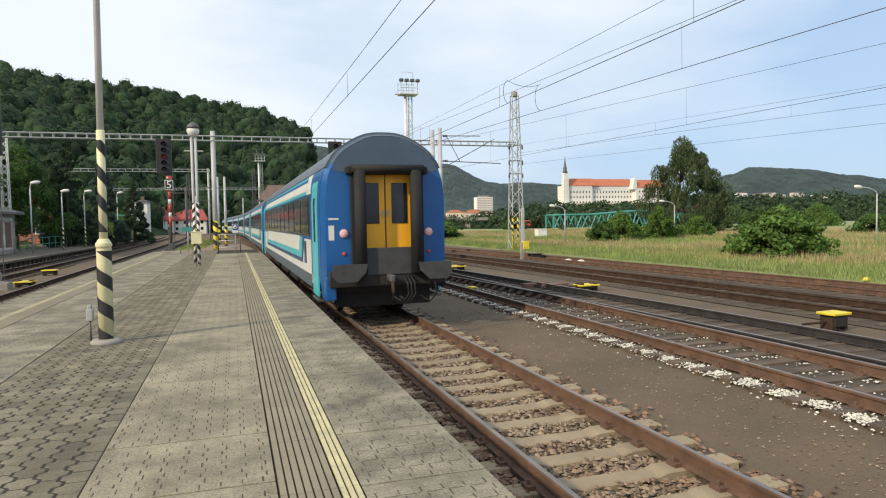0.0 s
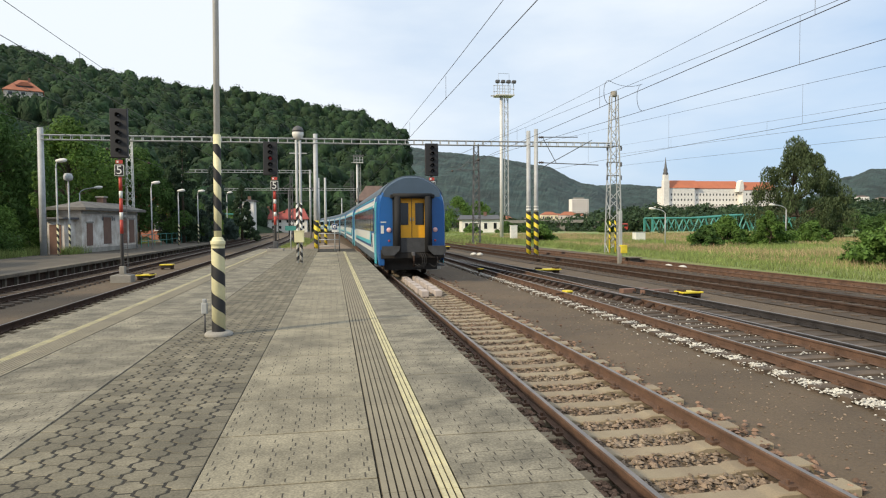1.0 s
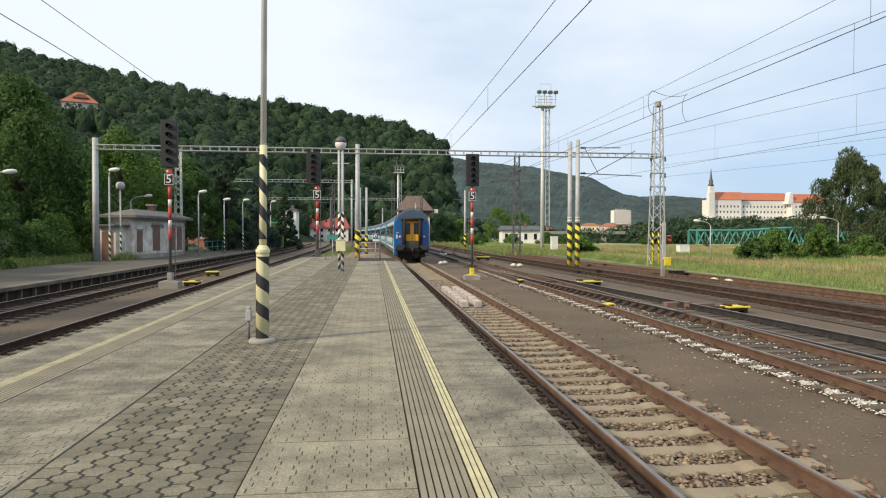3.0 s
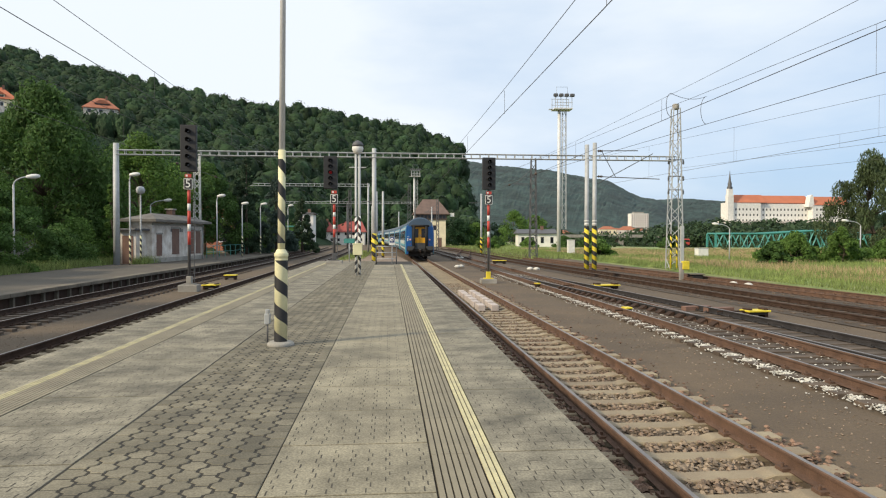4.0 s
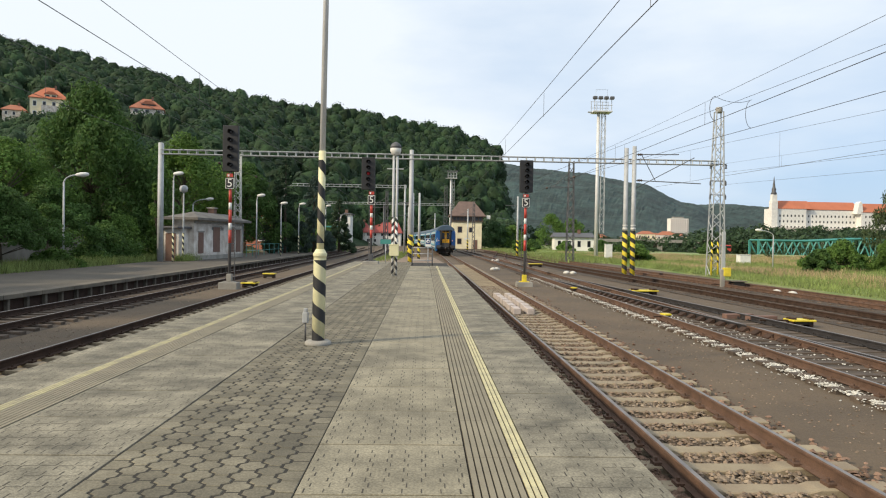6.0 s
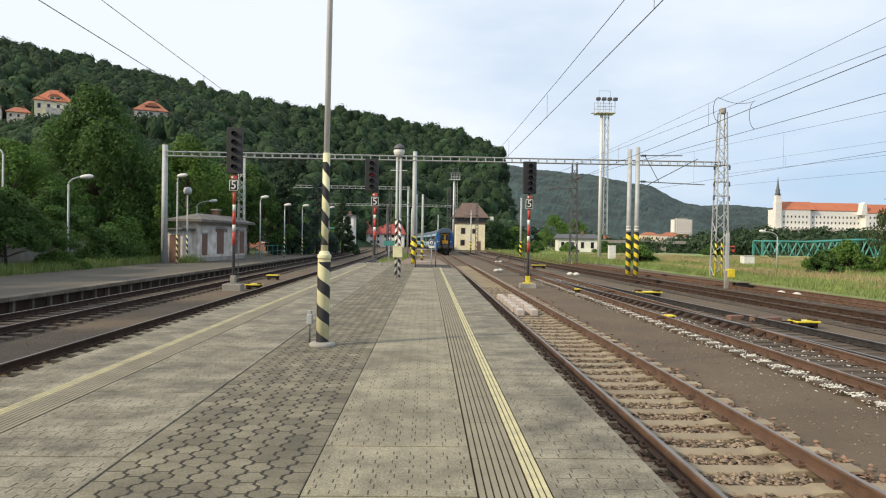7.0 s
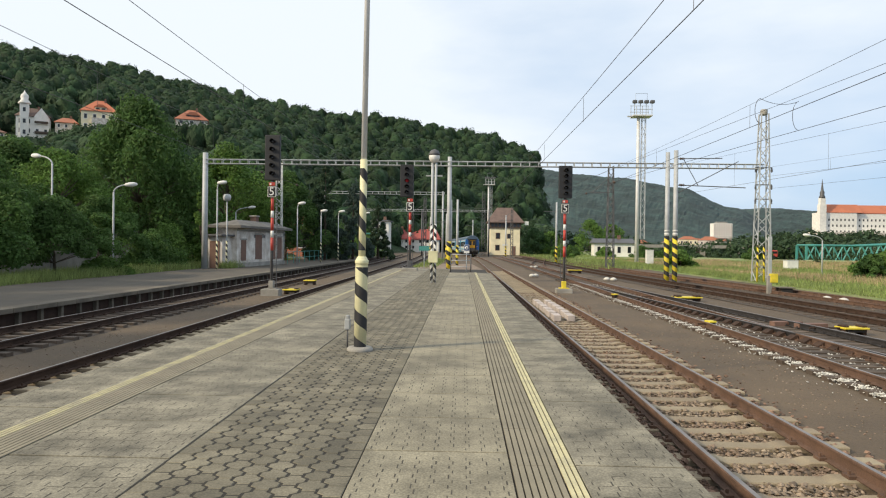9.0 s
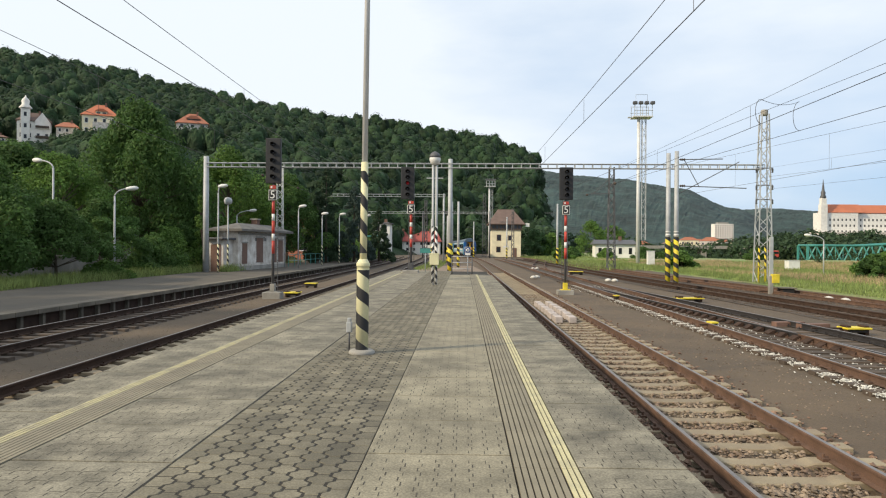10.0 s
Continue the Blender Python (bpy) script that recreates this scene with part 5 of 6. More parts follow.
        d0, d1 = sorted((at + s * d0, at + s * d1))
        return cube(d0, d1, a0, a1, z0, z1) if f == "x" else cube(a0, a1, d0, d1, z0, z1)
    fr = part("window_frame", b(a - w / 2, a + w / 2, z, z + h, -0.05, 0.03), M[frame_mat], parent)
    part("pane", b(a - w / 2 + 0.12 * w, a + w / 2 - 0.12 * w, z + 0.08 * h, z + h * 0.92, 0.0, 0.045), M[material], fr)
    return fr


def hip_roof(parent, x0, x1, y0, y1, z, h, over, material, ridge=0.45, along="x"):
    bm = bmesh.new()
    x0, x1, y0, y1 = x0 - over, x1 + over, y0 - over, y1 + over
    lo = [bm.verts.new(c) for c in ((x0, y0, z), (x1, y0, z), (x1, y1, z), (x0, y1, z))]
    base = [bm.verts.new(c) for c in ((x0, y0, z - 0.18), (x1, y0, z - 0.18), (x1, y1, z - 0.18), (x0, y1, z - 0.18))]
    cx, cy = (x0 + x1) / 2, (y0 + y1) / 2
    if along == "x":
        e = (x1 - x0) / 2 * ridge
        r = [bm.verts.new((cx - e, cy, z + h)), bm.verts.new((cx + e, cy, z + h))]
        fs = [(lo[0], lo[1], r[1], r[0]), (lo[1], lo[2], r[1]), (lo[2], lo[3], r[0], r[1]), (lo[3], lo[0], r[0])]
    else:
        e = (y1 - y0) / 2 * ridge
        r = [bm.verts.new((cx, cy - e, z + h)), bm.verts.new((cx, cy + e, z + h))]
        fs = [(lo[0], lo[1], r[0]), (lo[1], lo[2], r[1], r[0]), (lo[2], lo[3], r[1]), (lo[3], lo[0], r[0], r[1])]
    for f in fs:
        bm.faces.new(f)
    for i in range(4):
        bm.faces.new((base[i], base[(i + 1) % 4], lo[(i + 1) % 4], lo[i]))
    bm.faces.new(base[::-1])
    bmesh.ops.recalc_face_normals(bm, faces=bm.faces)
    return part("roof", bm, material, parent)


def hut():
    t = thing("hut", "derelict grey plaster hut with boarded windows and a low tar roof", "hut", pose(-17.1, 49.6, -0.27, 0, 0, -5.5))
    wall_box(t, -1.6, 0, 0.0, 9.9, 0, 3.1, M["old_plaster"])
    wall_box(t, -1.5, -0.4, -1.6, 0.0, 0, 2.35, M["old_plaster"], "porch_wall")
    part("porch_roof", cube(-1.75, -0.15, -2.0, 0.1, 2.35, 2.5, 0.03), M["dark_steel"], t, "flat dark porch roof")
    hip_roof(t, -1.6, 0, 0, 9.9, 3.2, 0.5, 0.55, M["tar"], 0.6, "y")
    ch = part("chimney", cube(-1.3, -0.8, 5.4, 6.0, 3.2, 4.1, 0.02), M["brown_board"], t, "short brick chimney")
    part("cap", cube(-1.38, -0.72, 5.32, 6.08, 4.1, 4.2), M["concrete"], ch)
    for y, w, h, z in ((1.2, 0.9, 1.6, 0.5), (4.1, 1.3, 2.0, 0.55), (7.2, 1.1, 2.0, 0.5), (8.7, 1.0, 1.9, 0.5)):
        f = part("boarded_window", cube(-0.06, 0.035, y - w / 2, y + w / 2, z, z + h, 0.01), M["brown_board"], t, "boarded-up opening")
        part("surround", cube(-0.05, 0.05, y - w / 2 - 0.12, y + w / 2 + 0.12, z + h, z + h + 0.12), M["concrete"], f)
    part("cornice", cube(-0.02, 0.08, 0, 9.9, 2.78, 2.95, 0.02), M["concrete"], t)
    for i in range(7):
        part("faded_lettering", cube(-0.02, 0.012, 3.2 + i * 0.34, 3.42 + i * 0.34, 2.30, 2.55 + 0.08 * (i % 2)), M["dark_steel"], t, "illegible faded lettering")
    part("plinth", cube(-1.65, 0.05, -0.02, 9.92, 0, 0.35, 0.02), M["concrete"], t)
    part("door", cube(-1.35, -0.6, -1.64, -1.58, 0, 2.0), M["brown_board"], t, "faded porch door")
    part("downpipe", rod((0.09, 9.55, 0), (0.09, 9.55, 2.9), 0.05, n=8), M["steel"], t)


hut()


def signal_box():
    t = thing("signal_box", "cream signal box with dark timber upper floor and brown roof", "signal box", pose(0, 0, 0))
    x0, x1, y0, y1 = 6.8, 13.9, 160, 168
    wall_box(t, x0, x1, y0, y1, -0.7, 5.8, M["plaster"])
    wall_box(t, x0 - 0.25, x1 + 0.25, y0 - 0.25, y1, 5.8, 7.2, M["timber"], "upper_floor")
    for i in range(8):
        window(t, "Y", x0 + 0.45 + i * 0.89, 6.05, 0.75, 0.95, y0 - 0.25, "glass", "timber")
    hip_roof(t, x0, x1, y0, y1, 7.3, 3.7, 0.9, M["roof_brown"], 0.42, "x")
    window(t, "Y", 8.6, 3.2, 1.1, 1.5, y0, "glass", "brown_board")
    window(t, "Y", 11.2, 3.3, 0.8, 1.2, y0, "glass", "brown_board")
    window(t, "Y", 8.5, 0.4, 1.1, 1.4, y0, "glass", "brown_board")
    part("door", cube(11.9, 12.9, y0 - 0.05, y0 + 0.05, -0.7, 1.5), M["brown_board"], t)
    part("sign", cube(9.7, 10.9, y0 - 0.06, y0 - 0.01, 1.5, 2.0), M["white"], t)
    part("lamp_arm", rod((x1 + 0.2, y0 - 0.3, 7.6), (x1 + 1.6, y0 - 0.3, 7.2), 0.06, n=6), M["steel"], t)
    part("lamp_plate", cube(x1 + 1.1, x1 + 2.0, y0 - 0.35, y0 - 0.25, 6.6, 7.5, m=None), M["white"], t, "pale diamond plate")


signal_box()


def house(name, label, x, y, z, w, d, h, rh, wall, roof, turn=0, rows=2, cols=3, along="x", ridge=0.4):
    t = thing(name, label, name.replace("_", " "), pose(x, y, z, 0, 0, turn), group="houses")
    wall_box(t, -w / 2, w / 2, 0, d, -3, h, M[wall])
    hip_roof(t, -w / 2, w / 2, 0, d, h + 0.1, rh, 0.5, M[roof], ridge, along)
    for r in range(rows):
        for c in range(cols):
            window(t, "Y", -w / 2 + (c + 0.5) * w / cols, 0.7 + r * h / rows, w / cols * 0.42, h / rows * 0.55, 0.0)
    part("chimney", cube(w * 0.12, w * 0.12 + 0.7, d * 0.4, d * 0.4 + 0.7, h + rh * 0.4, h + rh + 0.9), M["brown_board"], t)
    return t


def dormer(t, x, y, z, w, h, wall, roof, material_pane="glass"):
    """A small gabled window house on a roof's front."""
    d = part("dormer", cube(x - w / 2, x + w / 2, y, y + 2.5, z, z + h), M[wall], t)
    part("dormer_roof", prism(bmesh.new(), [(x - w / 2 - 0.3, z + h), (x + w / 2 + 0.3, z + h), (x + w * 0.2, z + h + w * 0.26), (x - w * 0.2, z + h + w * 0.26)], y - 0.4, y + 3.2), M[roof], d)
    for k in (-0.25, 0.25):
        part("pane", cube(x + k * w - w * 0.16, x + k * w + w * 0.16, y - 0.03, y + 0.02, z + h * 0.25, z + h * 0.85), M[material_pane], d)


red = house("villa", "villa with a hipped red tile roof on the wooded slope", -110, 264, 46.0, 12, 10, 4.9, 4.6, "old_plaster", "roof_red", 20, ridge=0.25)
dormer(red, 0.4, 1.2, 5.9, 5.0, 1.0, "timber", "roof_red")
cream = house("villa", "cream villa with a red hip roof on the wooded slope", -148, 264, 46.0, 13, 11, 8.0, 5.2, "plaster", "roof_orange", 25, 2, 4, ridge=0.22)
dormer(cream, 0.5, 0.4, 7.6, 4.2, 2.2, "plaster", "roof_orange")
part("porch", cube(-2.6, 3.4, -1.2, 0.1, 0, 5.2, 0.05), M["old_plaster"], cream, "shaded porch and balcony")
house("villa", "ochre villa below a white turret house", -190, 262, 37, 8, 9, 8, 1.5, "plaster", "brown_board", 30, 3, 3)
house("villa", "small red-roofed house between trees on the slope", -164, 268, 44.5, 8, 8, 5.5, 2.5, "old_plaster", "roof_red", 25)
wv = house("villa", "tall white villa with a turret on the wooded slope", -178, 268, 41.0, 12, 9, 11.5, 4.0, "white_plaster", "roof_brown", 30, 3, 4)
gable = prism(bmesh.new(), [(0.4, 8.5), (5.6, 8.5), (5.6, 11.5), (3.0, 15.2), (0.4, 11.5)], -0.6, 4.0)
part("gable", gable, M["white_plaster"], wv, "white half-timbered gable")
for z in (1.2, 5.0, 9.2):
    part("balcony", cube(0.6, 5.4, -1.0, 0.0, z - 0.4, z + 0.5, 0.04), M["timber"], wv, "dark timber balcony")
part("turret", cube(-4.6, -1.4, -1, 2, 0, 16.5, 0.1), M["white_plaster"], wv)
for z in (4.0, 8.5, 13.2):
    part("turret_window", cube(-3.5, -2.5, -1.06, -0.98, z, z + 1.7), M["glass"], wv)
part("turret_cap", turned([(2.3, 16.5), (2.4, 16.8), (1.3, 18.3), (1.5, 19.4), (1.3, 20.2), (0.5, 21.0), (0.1, 22)], 8), M["white_plaster"], wv, "pale turret cap", pose(-3, 0.5, 0))
house("house", "white house with a red roof by the line", -19.5, 199, -0.4, 8, 9, 3.6, 3.0, "white_plaster", "roof_crimson", 5, 2, 3)
house("house", "long white house with red tiles by the line", -11.8, 203, -0.4, 9, 9, 3.6, 3.2, "white_plaster", "roof_crimson", 0, 2, 4, ridge=0.7)
house("house", "red-roofed house beyond the tracks", -26, 215, -0.4, 12, 9, 4.0, 3.4, "old_plaster", "roof_crimson", 0, 2, 3)
house("house", "white box-shaped house near the conifers", -20.6, 165, 0.0, 4.2, 6, 7.4, 0.3, "white_plaster", "dark_steel", 0, 3, 2)
house("house", "orange-walled house behind the trees", -31, 120, 0.0, 7, 7, 5.5, 3.0, "roof_red", "roof_red", 0, 2, 2)
house("shed", "low white shed with a dark roof in the greenery", 35.4, 155, -0.6, 9.2, 7, 3.1, 1.0, "white_plaster", "dark_steel", -6, 1, 4, ridge=0.9)
kiosk = thing("container", "white metal container in the meadow", "container", pose(36.8, 75, -0.65))
part("body", cube(-0.62, 0.62, -0.5, 0.5, 0, 1.0, 0.04), M["white"], kiosk)
part("roof_rim", cube(-0.66, 0.66, -0.54, 0.54, 1.0, 1.06, 0.02), M["steel"], kiosk)


def shelter():
    t = thing("platform_shelter", "small flat-roofed glazed shelter on the far platform", "shelter", pose(-13.9, 96, -0.27))
    for x in (-2, 0.9):
        part("post", rod((x, 0, 0), (x, 0, 3.3), 0.08, n=8), M["steel"], t)
    part("roof", cube(-3.2, 1.6, -1.2, 1.6, 3.3, 3.5, 0.03), M["green_steel"], t)


shelter()


def castle():
    t = thing("castle", "long white castle with red roofs and a dark spire", "castle", pose(0, 0, 0))
    y = 750
    wall_box(t, 401, 440, y, y + 20, 12, 43, M["white_plaster"], "west_wing")
    wall_box(t, 440, 502, y + 4, y + 24, 12, 42, M["white_plaster"], "main_wing")
    wall_box(t, 502, 548, y - 4, y + 20, 12, 40, M["white_plaster"], "east_wing")
    for x0, x1, yy, z, h in ((406.5, 446, y, 43, 9.6), (440, 504, y + 4, 42.6, 9.6), (502, 548, y - 4, 40.2, 10.5)):
        hip_roof(t, x0, x1, yy, yy + 20, z, h, 0.6, M["roof_orange"], 0.97, "x")
    for k, (x0, x1, yy) in enumerate(((407, 438, y), (443, 501, y + 4), (505, 547, y - 4))):
        for r, z in enumerate((20.5, 27.0, 33.5)):
            n = int((x1 - x0) / 4.4)
            for c in range(n):
                window(t, "Y", x0 + (c + 0.5) * (x1 - x0) / n, z, 1.7, 2.6, yy, "glass", "concrete")
    tw = part("tower", cube(397.6, 405.0, y - 3, y + 3, 12, 52, 0.3), M["white_plaster"], t)
    part("tower_clock_stage", cube(398.4, 404.2, y - 2.4, y + 2.4, 52, 59, 0.3), M["white_plaster"], tw)
    part("spire", turned([(3.0, 59), (3.3, 60), (2.2, 62.5), (2.5, 65.0), (1.6, 67), (1.0, 72), (0.15, 80)], 10), M["dark_steel"], tw, "dark pointed spire", pose(401.3, y, 0))
    gab = bmesh.new()
    prism(gab, [(496.5, 38), (504, 38), (502.5, 50.5), (501, 52.4), (499, 50.5)], y - 4.4, y + 4)
    part("gable", gab, M["white_plaster"], t)
    rock = bmesh.new()
    prism(rock, [(396, -8), (566, -8), (560, 21), (398, 21)], y - 8, y + 22)
    part("retaining_wall", rock, M["old_plaster"], t, "grey retaining wall on the rock")


castle()


def flats():
    t = thing("apartment_block", "pale tower block among low houses in the town", "apartment block", pose(468, 1200, 0))
    wall_box(t, -16.5, 16.5, 0, 18, -2, 46, M["white_plaster"])
    for r in range(13):
        for c in range(8):
            window(t, "Y", -16.5 + (c + 0.5) * 33 / 8, 1.5 + r * 3.4, 2.2, 1.8, 0.0, "glass", "roof_red")
    part("roof_plant", cube(-10, 9, 4, 14, 46, 49), M["concrete"], t)


flats()
for i in range(26):
    x = random.uniform(280, 640)
    w = random.uniform(12, 34)
    house("town_house", "small pale town house with a tiled roof far off", x, random.uniform(900, 1100), 0, w, 12, random.uniform(7, 14), random.uniform(3, 6), random.choice(("white_plaster", "plaster", "old_plaster")), random.choice(("roof_red", "roof_brown", "dark_steel")), random.uniform(-15, 15), 2, 4)
for i in range(22):
    x = random.uniform(2000, 2900)
    zl = 60 + 150 * min(1.0, max(0.0, (x - 1900) / 350)) - 60 * max(0.0, (x - 2600) / 600)
    house("town_house", "pale house on the far hillside", x * 0.776, 1940, 0.284 * zl, random.uniform(22, 50), 18, random.uniform(12, 22), 4, random.choice(("white_plaster", "old_plaster", "concrete")), random.choice(("roof_brown", "dark_steel")), random.uniform(-15, 15), 2, 5)


def bridge():
    t = thing("railway_bridge", "green steel truss bridge beyond the meadow", "bridge", pose(0, 0, 0))
    y0, x0, x1, zb, zt = 250, 128.3, 196, -3.6, 3.1

    def crown(x):
        """The upper chord lifts over the middle pier."""
        return zt + 1.3 * max(0.0, 1 - abs(x - 170) / 22)
    n = 20
    step = (x1 - x0) / n
    for yy in (y0, y0 + 7):
        part("lower_chord", cube(x0, x1, yy - 0.35, yy + 0.35, zb - 0.5, zb + 0.4), M["green_steel"], t)
        part("upper_chord", swept([(x0 + step * i, yy, crown(x0 + step * i)) for i in range(n + 1)], 0.42, 4), M["green_steel"], t)
        part("end_post", cube(x0 - 0.35, x0 + 0.35, yy - 0.3, yy + 0.3, zb, zt), M["green_steel"], t)
        for i in range(n):
            xa, xb = x0 + step * i, x0 + step * (i + 1)
            part("diagonal", rod((xa, yy, zb if i % 2 else crown(xa)), (xb, yy, crown(xb) if i % 2 else zb), 0.30, n=4), M["green_steel"], t)
        for i in range(1, n, 2):
            part("upright", rod((x0 + step * i, yy, zb), (x0 + step * i, yy, crown(x0 + step * i)), 0.13, n=4), M["green_steel"], t)
    for i in range(0, n + 1, 2):
        xa = x0 + step * i
        part("cross_beam", rod((xa, y0, crown(xa)), (xa, y0 + 7, crown(xa)), 0.2, n=4), M["green_steel"], t)
    part("deck", cube(x0, x1, y0, y0 + 7, zb - 0.9, zb - 0.3), M["dark_steel"], t)
    for xa in (x0 + 1, 170):
        part("pier", cube(xa - 1.5, xa + 1.5, y0 - 1, y0 + 8, -7.0, zb - 0.9, 0.2), M["concrete"], t)


bridge()
viaduct = thing("viaduct", "low grey road viaduct with piers far across the meadow", "viaduct")
part("deck", cube(80, 230, 330, 338, 1.5, 3.0), M["concrete"], viaduct)
for i in range(9):
    part("pier", cube(84 + i * 17, 86.5 + i * 17, 331, 337, -7.0, 1.5), M["concrete"], viaduct)
redbus = thing("bus", "small red vehicle far beyond the meadow", "vehicle", pose(72, 160, -0.7))
part("body", cube(-3, 3, -1, 1, 0.4, 2.0, 0.2), M["red"], redbus)
part("window_band", cube(-2.8, 2.8, -1.03, 1.03, 1.2, 1.75), M["glass"], redbus)
for x in (-2, 2):
    part("wheel", rod((x, -1.02, 0.4), (x, 1.02, 0.4), 0.4, n=14), M["rubber"], redbus)

# garden wall behind the bushes
gw = thing("garden_wall", "long pale rendered wall behind the bushes", "wall", kind="structure")
part("wall", cube(-26.1, -25.8, 22, 50, -0.8, 0.85), M["concrete"], gw)
part("coping", cube(-26.2, -25.7, 22, 50, 0.85, 0.95), M["concrete"], gw)


# ---- plants ----
def leaf_cloud(count, centres, leaf, seed, droop=0.0, tall=0.8, flat=0.5):
    """Small folded leaves spread over clumps of (x, y, z, r): arrays of corners and faces."""
    rng = np.random.default_rng(seed)
    c = np.array(centres)
    w = c[:, 3] ** 2
    pick = rng.choice(len(c), count, p=w / w.sum())
    d = rng.normal(size=(count, 3))
    d /= np.linalg.norm(d, axis=1)[:, None]
    r = c[pick, 3] * (0.55 + 0.5 * rng.random(count) ** 0.6)
    p = c[pick, :3] + d * r[:, None] * (1, 1, tall)
    n = d + rng.normal(size=(count, 3)) * 0.7 + (0, 0, flat)
    n /= np.linalg.norm(n, axis=1)[:, None]
    a = np.cross(n, rng.normal(size=(count, 3)))
    a /= np.linalg.norm(a, axis=1)[:, None]
    b = np.cross(n, a)
    s = leaf * (0.6 + 0.8 * rng.random(count))[:, None]
    a[:, 2] -= droop
    v = np.stack([p - a * s, p + b * s * 0.55, p + a * s, p - b * s * 0.55], 1).reshape(-1, 3)
    f = np.arange(count * 4).reshape(-1, 4)
    return v, f


def cloud_mesh(name, v, f, material, parent):
    me = bpy.data.meshes.new(name)
    me.vertices.add(len(v))
    me.vertices.foreach_set("co", np.asarray(v, dtype=np.float32).ravel())
    k = f.shape[1]
    me.loops.add(f.size)
    me.loops.foreach_set("vertex_index", f.ravel().astype(np.int32))
    me.polygons.add(len(f))
    me.polygons.foreach_set("loop_start", np.arange(0, f.size, k, dtype=np.int32))
    me.update(calc_edges=True)
    return link(name, me, material, parent)


def tree(label, x, y, h, r, material, seed, leaves=9000, leaf=0.16, z0=-0.7, trunk=0.22, bare=0.22, droop=0.0, clumps=26, cat="tree", top=1.0, tall=0.8, flat=0.5):
    """A tapered trunk with limbs, and a crown of leaves in uneven clumps along the limbs."""
    rng = random.Random(seed)
    t = thing("tree" if cat == "tree" else cat, label, cat, pose(x, y, z0), group="trees and bushes")
    bm = bmesh.new()
    pts, px, py = [], 0.0, 0.0
    for i in range(6):
        pts.append(Vector((px, py, h * 0.8 * i / 5)))
        px, py = px + rng.uniform(-0.03, 0.03) * h, py + rng.uniform(-0.03, 0.03) * h
    for i in range(5):
        tube(bm, pts[i], pts[i + 1], trunk * (1 - i / 5.6), trunk * (1 - (i + 1) / 5.6), n=8)
    centres = []
    for i in range(clumps):
        u = bare + (1 - bare) * (i + rng.random()) / clumps
        a = rng.uniform(0, 6.283)
        k = math.sin(math.pi * min(1, (0.18 + 0.82 * (u - bare) / (1 - bare)) ** 0.75)) ** 0.8 * (0.55 + 0.55 * rng.random())
        base = pts[min(4, int(u * 0.8 * 5))].lerp(pts[min(5, int(u * 0.8 * 5) + 1)], 0.5)
        tip = Vector((math.cos(a) * r * k, math.sin(a) * r * k, h * u * 0.93))
        tube(bm, base, tip, trunk * 0.28, trunk * 0.06, n=5, caps=False)
        centres.append((*tip, r * rng.uniform(0.26, 0.44) * top))
    centres.append((pts[-1].x, pts[-1].y, h * 0.92, r * 0.25))
    part("trunk", bm, M["bark"], t, "grey-brown trunk with limbs")
    v, f = leaf_cloud(int(leaves * 1.25), centres, leaf * 0.77, seed, droop, tall, flat)
    cloud_mesh("crown", v, f, M[material], t)
    return t


def conifer(x, y, h, r, seed, z0=-0.4, needles="needle", label="tall dark spruce with layered drooping boughs"):
    t = thing("spruce", label, "tree", pose(x, y, z0), group="trees and bushes")
    part("trunk", rod((0, 0, 0), (0, 0, h * 0.97), 0.2, 0.03, n=8), M["bark"], t)
    rng = random.Random(seed)
    cs = []
    for i in range(int(h * 9)):
        u = (i + rng.random()) / (h * 9)
        a = rng.uniform(0, 6.283)
        k = r * (1 - u) ** 0.85 * rng.uniform(0.35, 1.0) + 0.1
        cs.append((math.cos(a) * k, math.sin(a) * k, h * (0.07 + 0.93 * u) - 0.15 * k, 0.22 + 0.3 * (1 - u)))
    v, f = leaf_cloud(14000, cs, 0.11, seed, 0.5)
    cloud_mesh("crown", v, f, M[needles], t)


# far-platform side
tree("large deciduous tree with hanging mid-green foliage", -27.5, 56, 14.2, 5.6, "leaf", 3, 30000, 0.19, clumps=110, top=0.55, tall=1.5, droop=0.5)
tree("leafy tree with low dark boughs beside the far platform", -23.8, 31.0, 6.2, 3.9, "leaf", 5, 26000, 0.11, clumps=80, bare=0.27, top=0.62, trunk=0.14)
tree("small dark-leaved tree with a bare trunk by the garden wall", -21.8, 34.5, 4.7, 2.6, "leaf", 6, 14000, 0.10, clumps=46, bare=0.34, top=0.62, trunk=0.10)
tree("small tree with thin boughs and a bare trunk", -22.6, 40.5, 5.2, 2.4, "leaf", 16, 10000, 0.11, clumps=40, bare=0.36, top=0.6, trunk=0.09)
tree("leafy tree standing by the garden wall", -29.5, 40.0, 7.8, 3.8, "leaf", 17, 16000, 0.13, clumps=60, bare=0.2, top=0.6)
tree("small tree with olive leaves", -28.5, 46, 8.8, 4.2, "leaf_light", 7, 14000, 0.15, clumps=60, top=0.6)
# unseen trees added outside the view, to cast shade over the far platform
for i, (x, y, h, r) in enumerate(((-28.5, 22.0, 11.5, 4.2), (-27.0, 13.5, 14.5, 4.8), (-26.5, 5.5, 14.5, 4.8))):
    tree("unseen tree added to shade the far platform", x, y, h, r, "leaf_dark", 30 + i, 5000, 0.26, clumps=40, top=0.9, bare=0.2)
tree("broad tree with mid-green leaves behind the wall", -36, 52, 10.5, 5.6, "leaf", 8, 15000, 0.19, clumps=60, top=0.65)
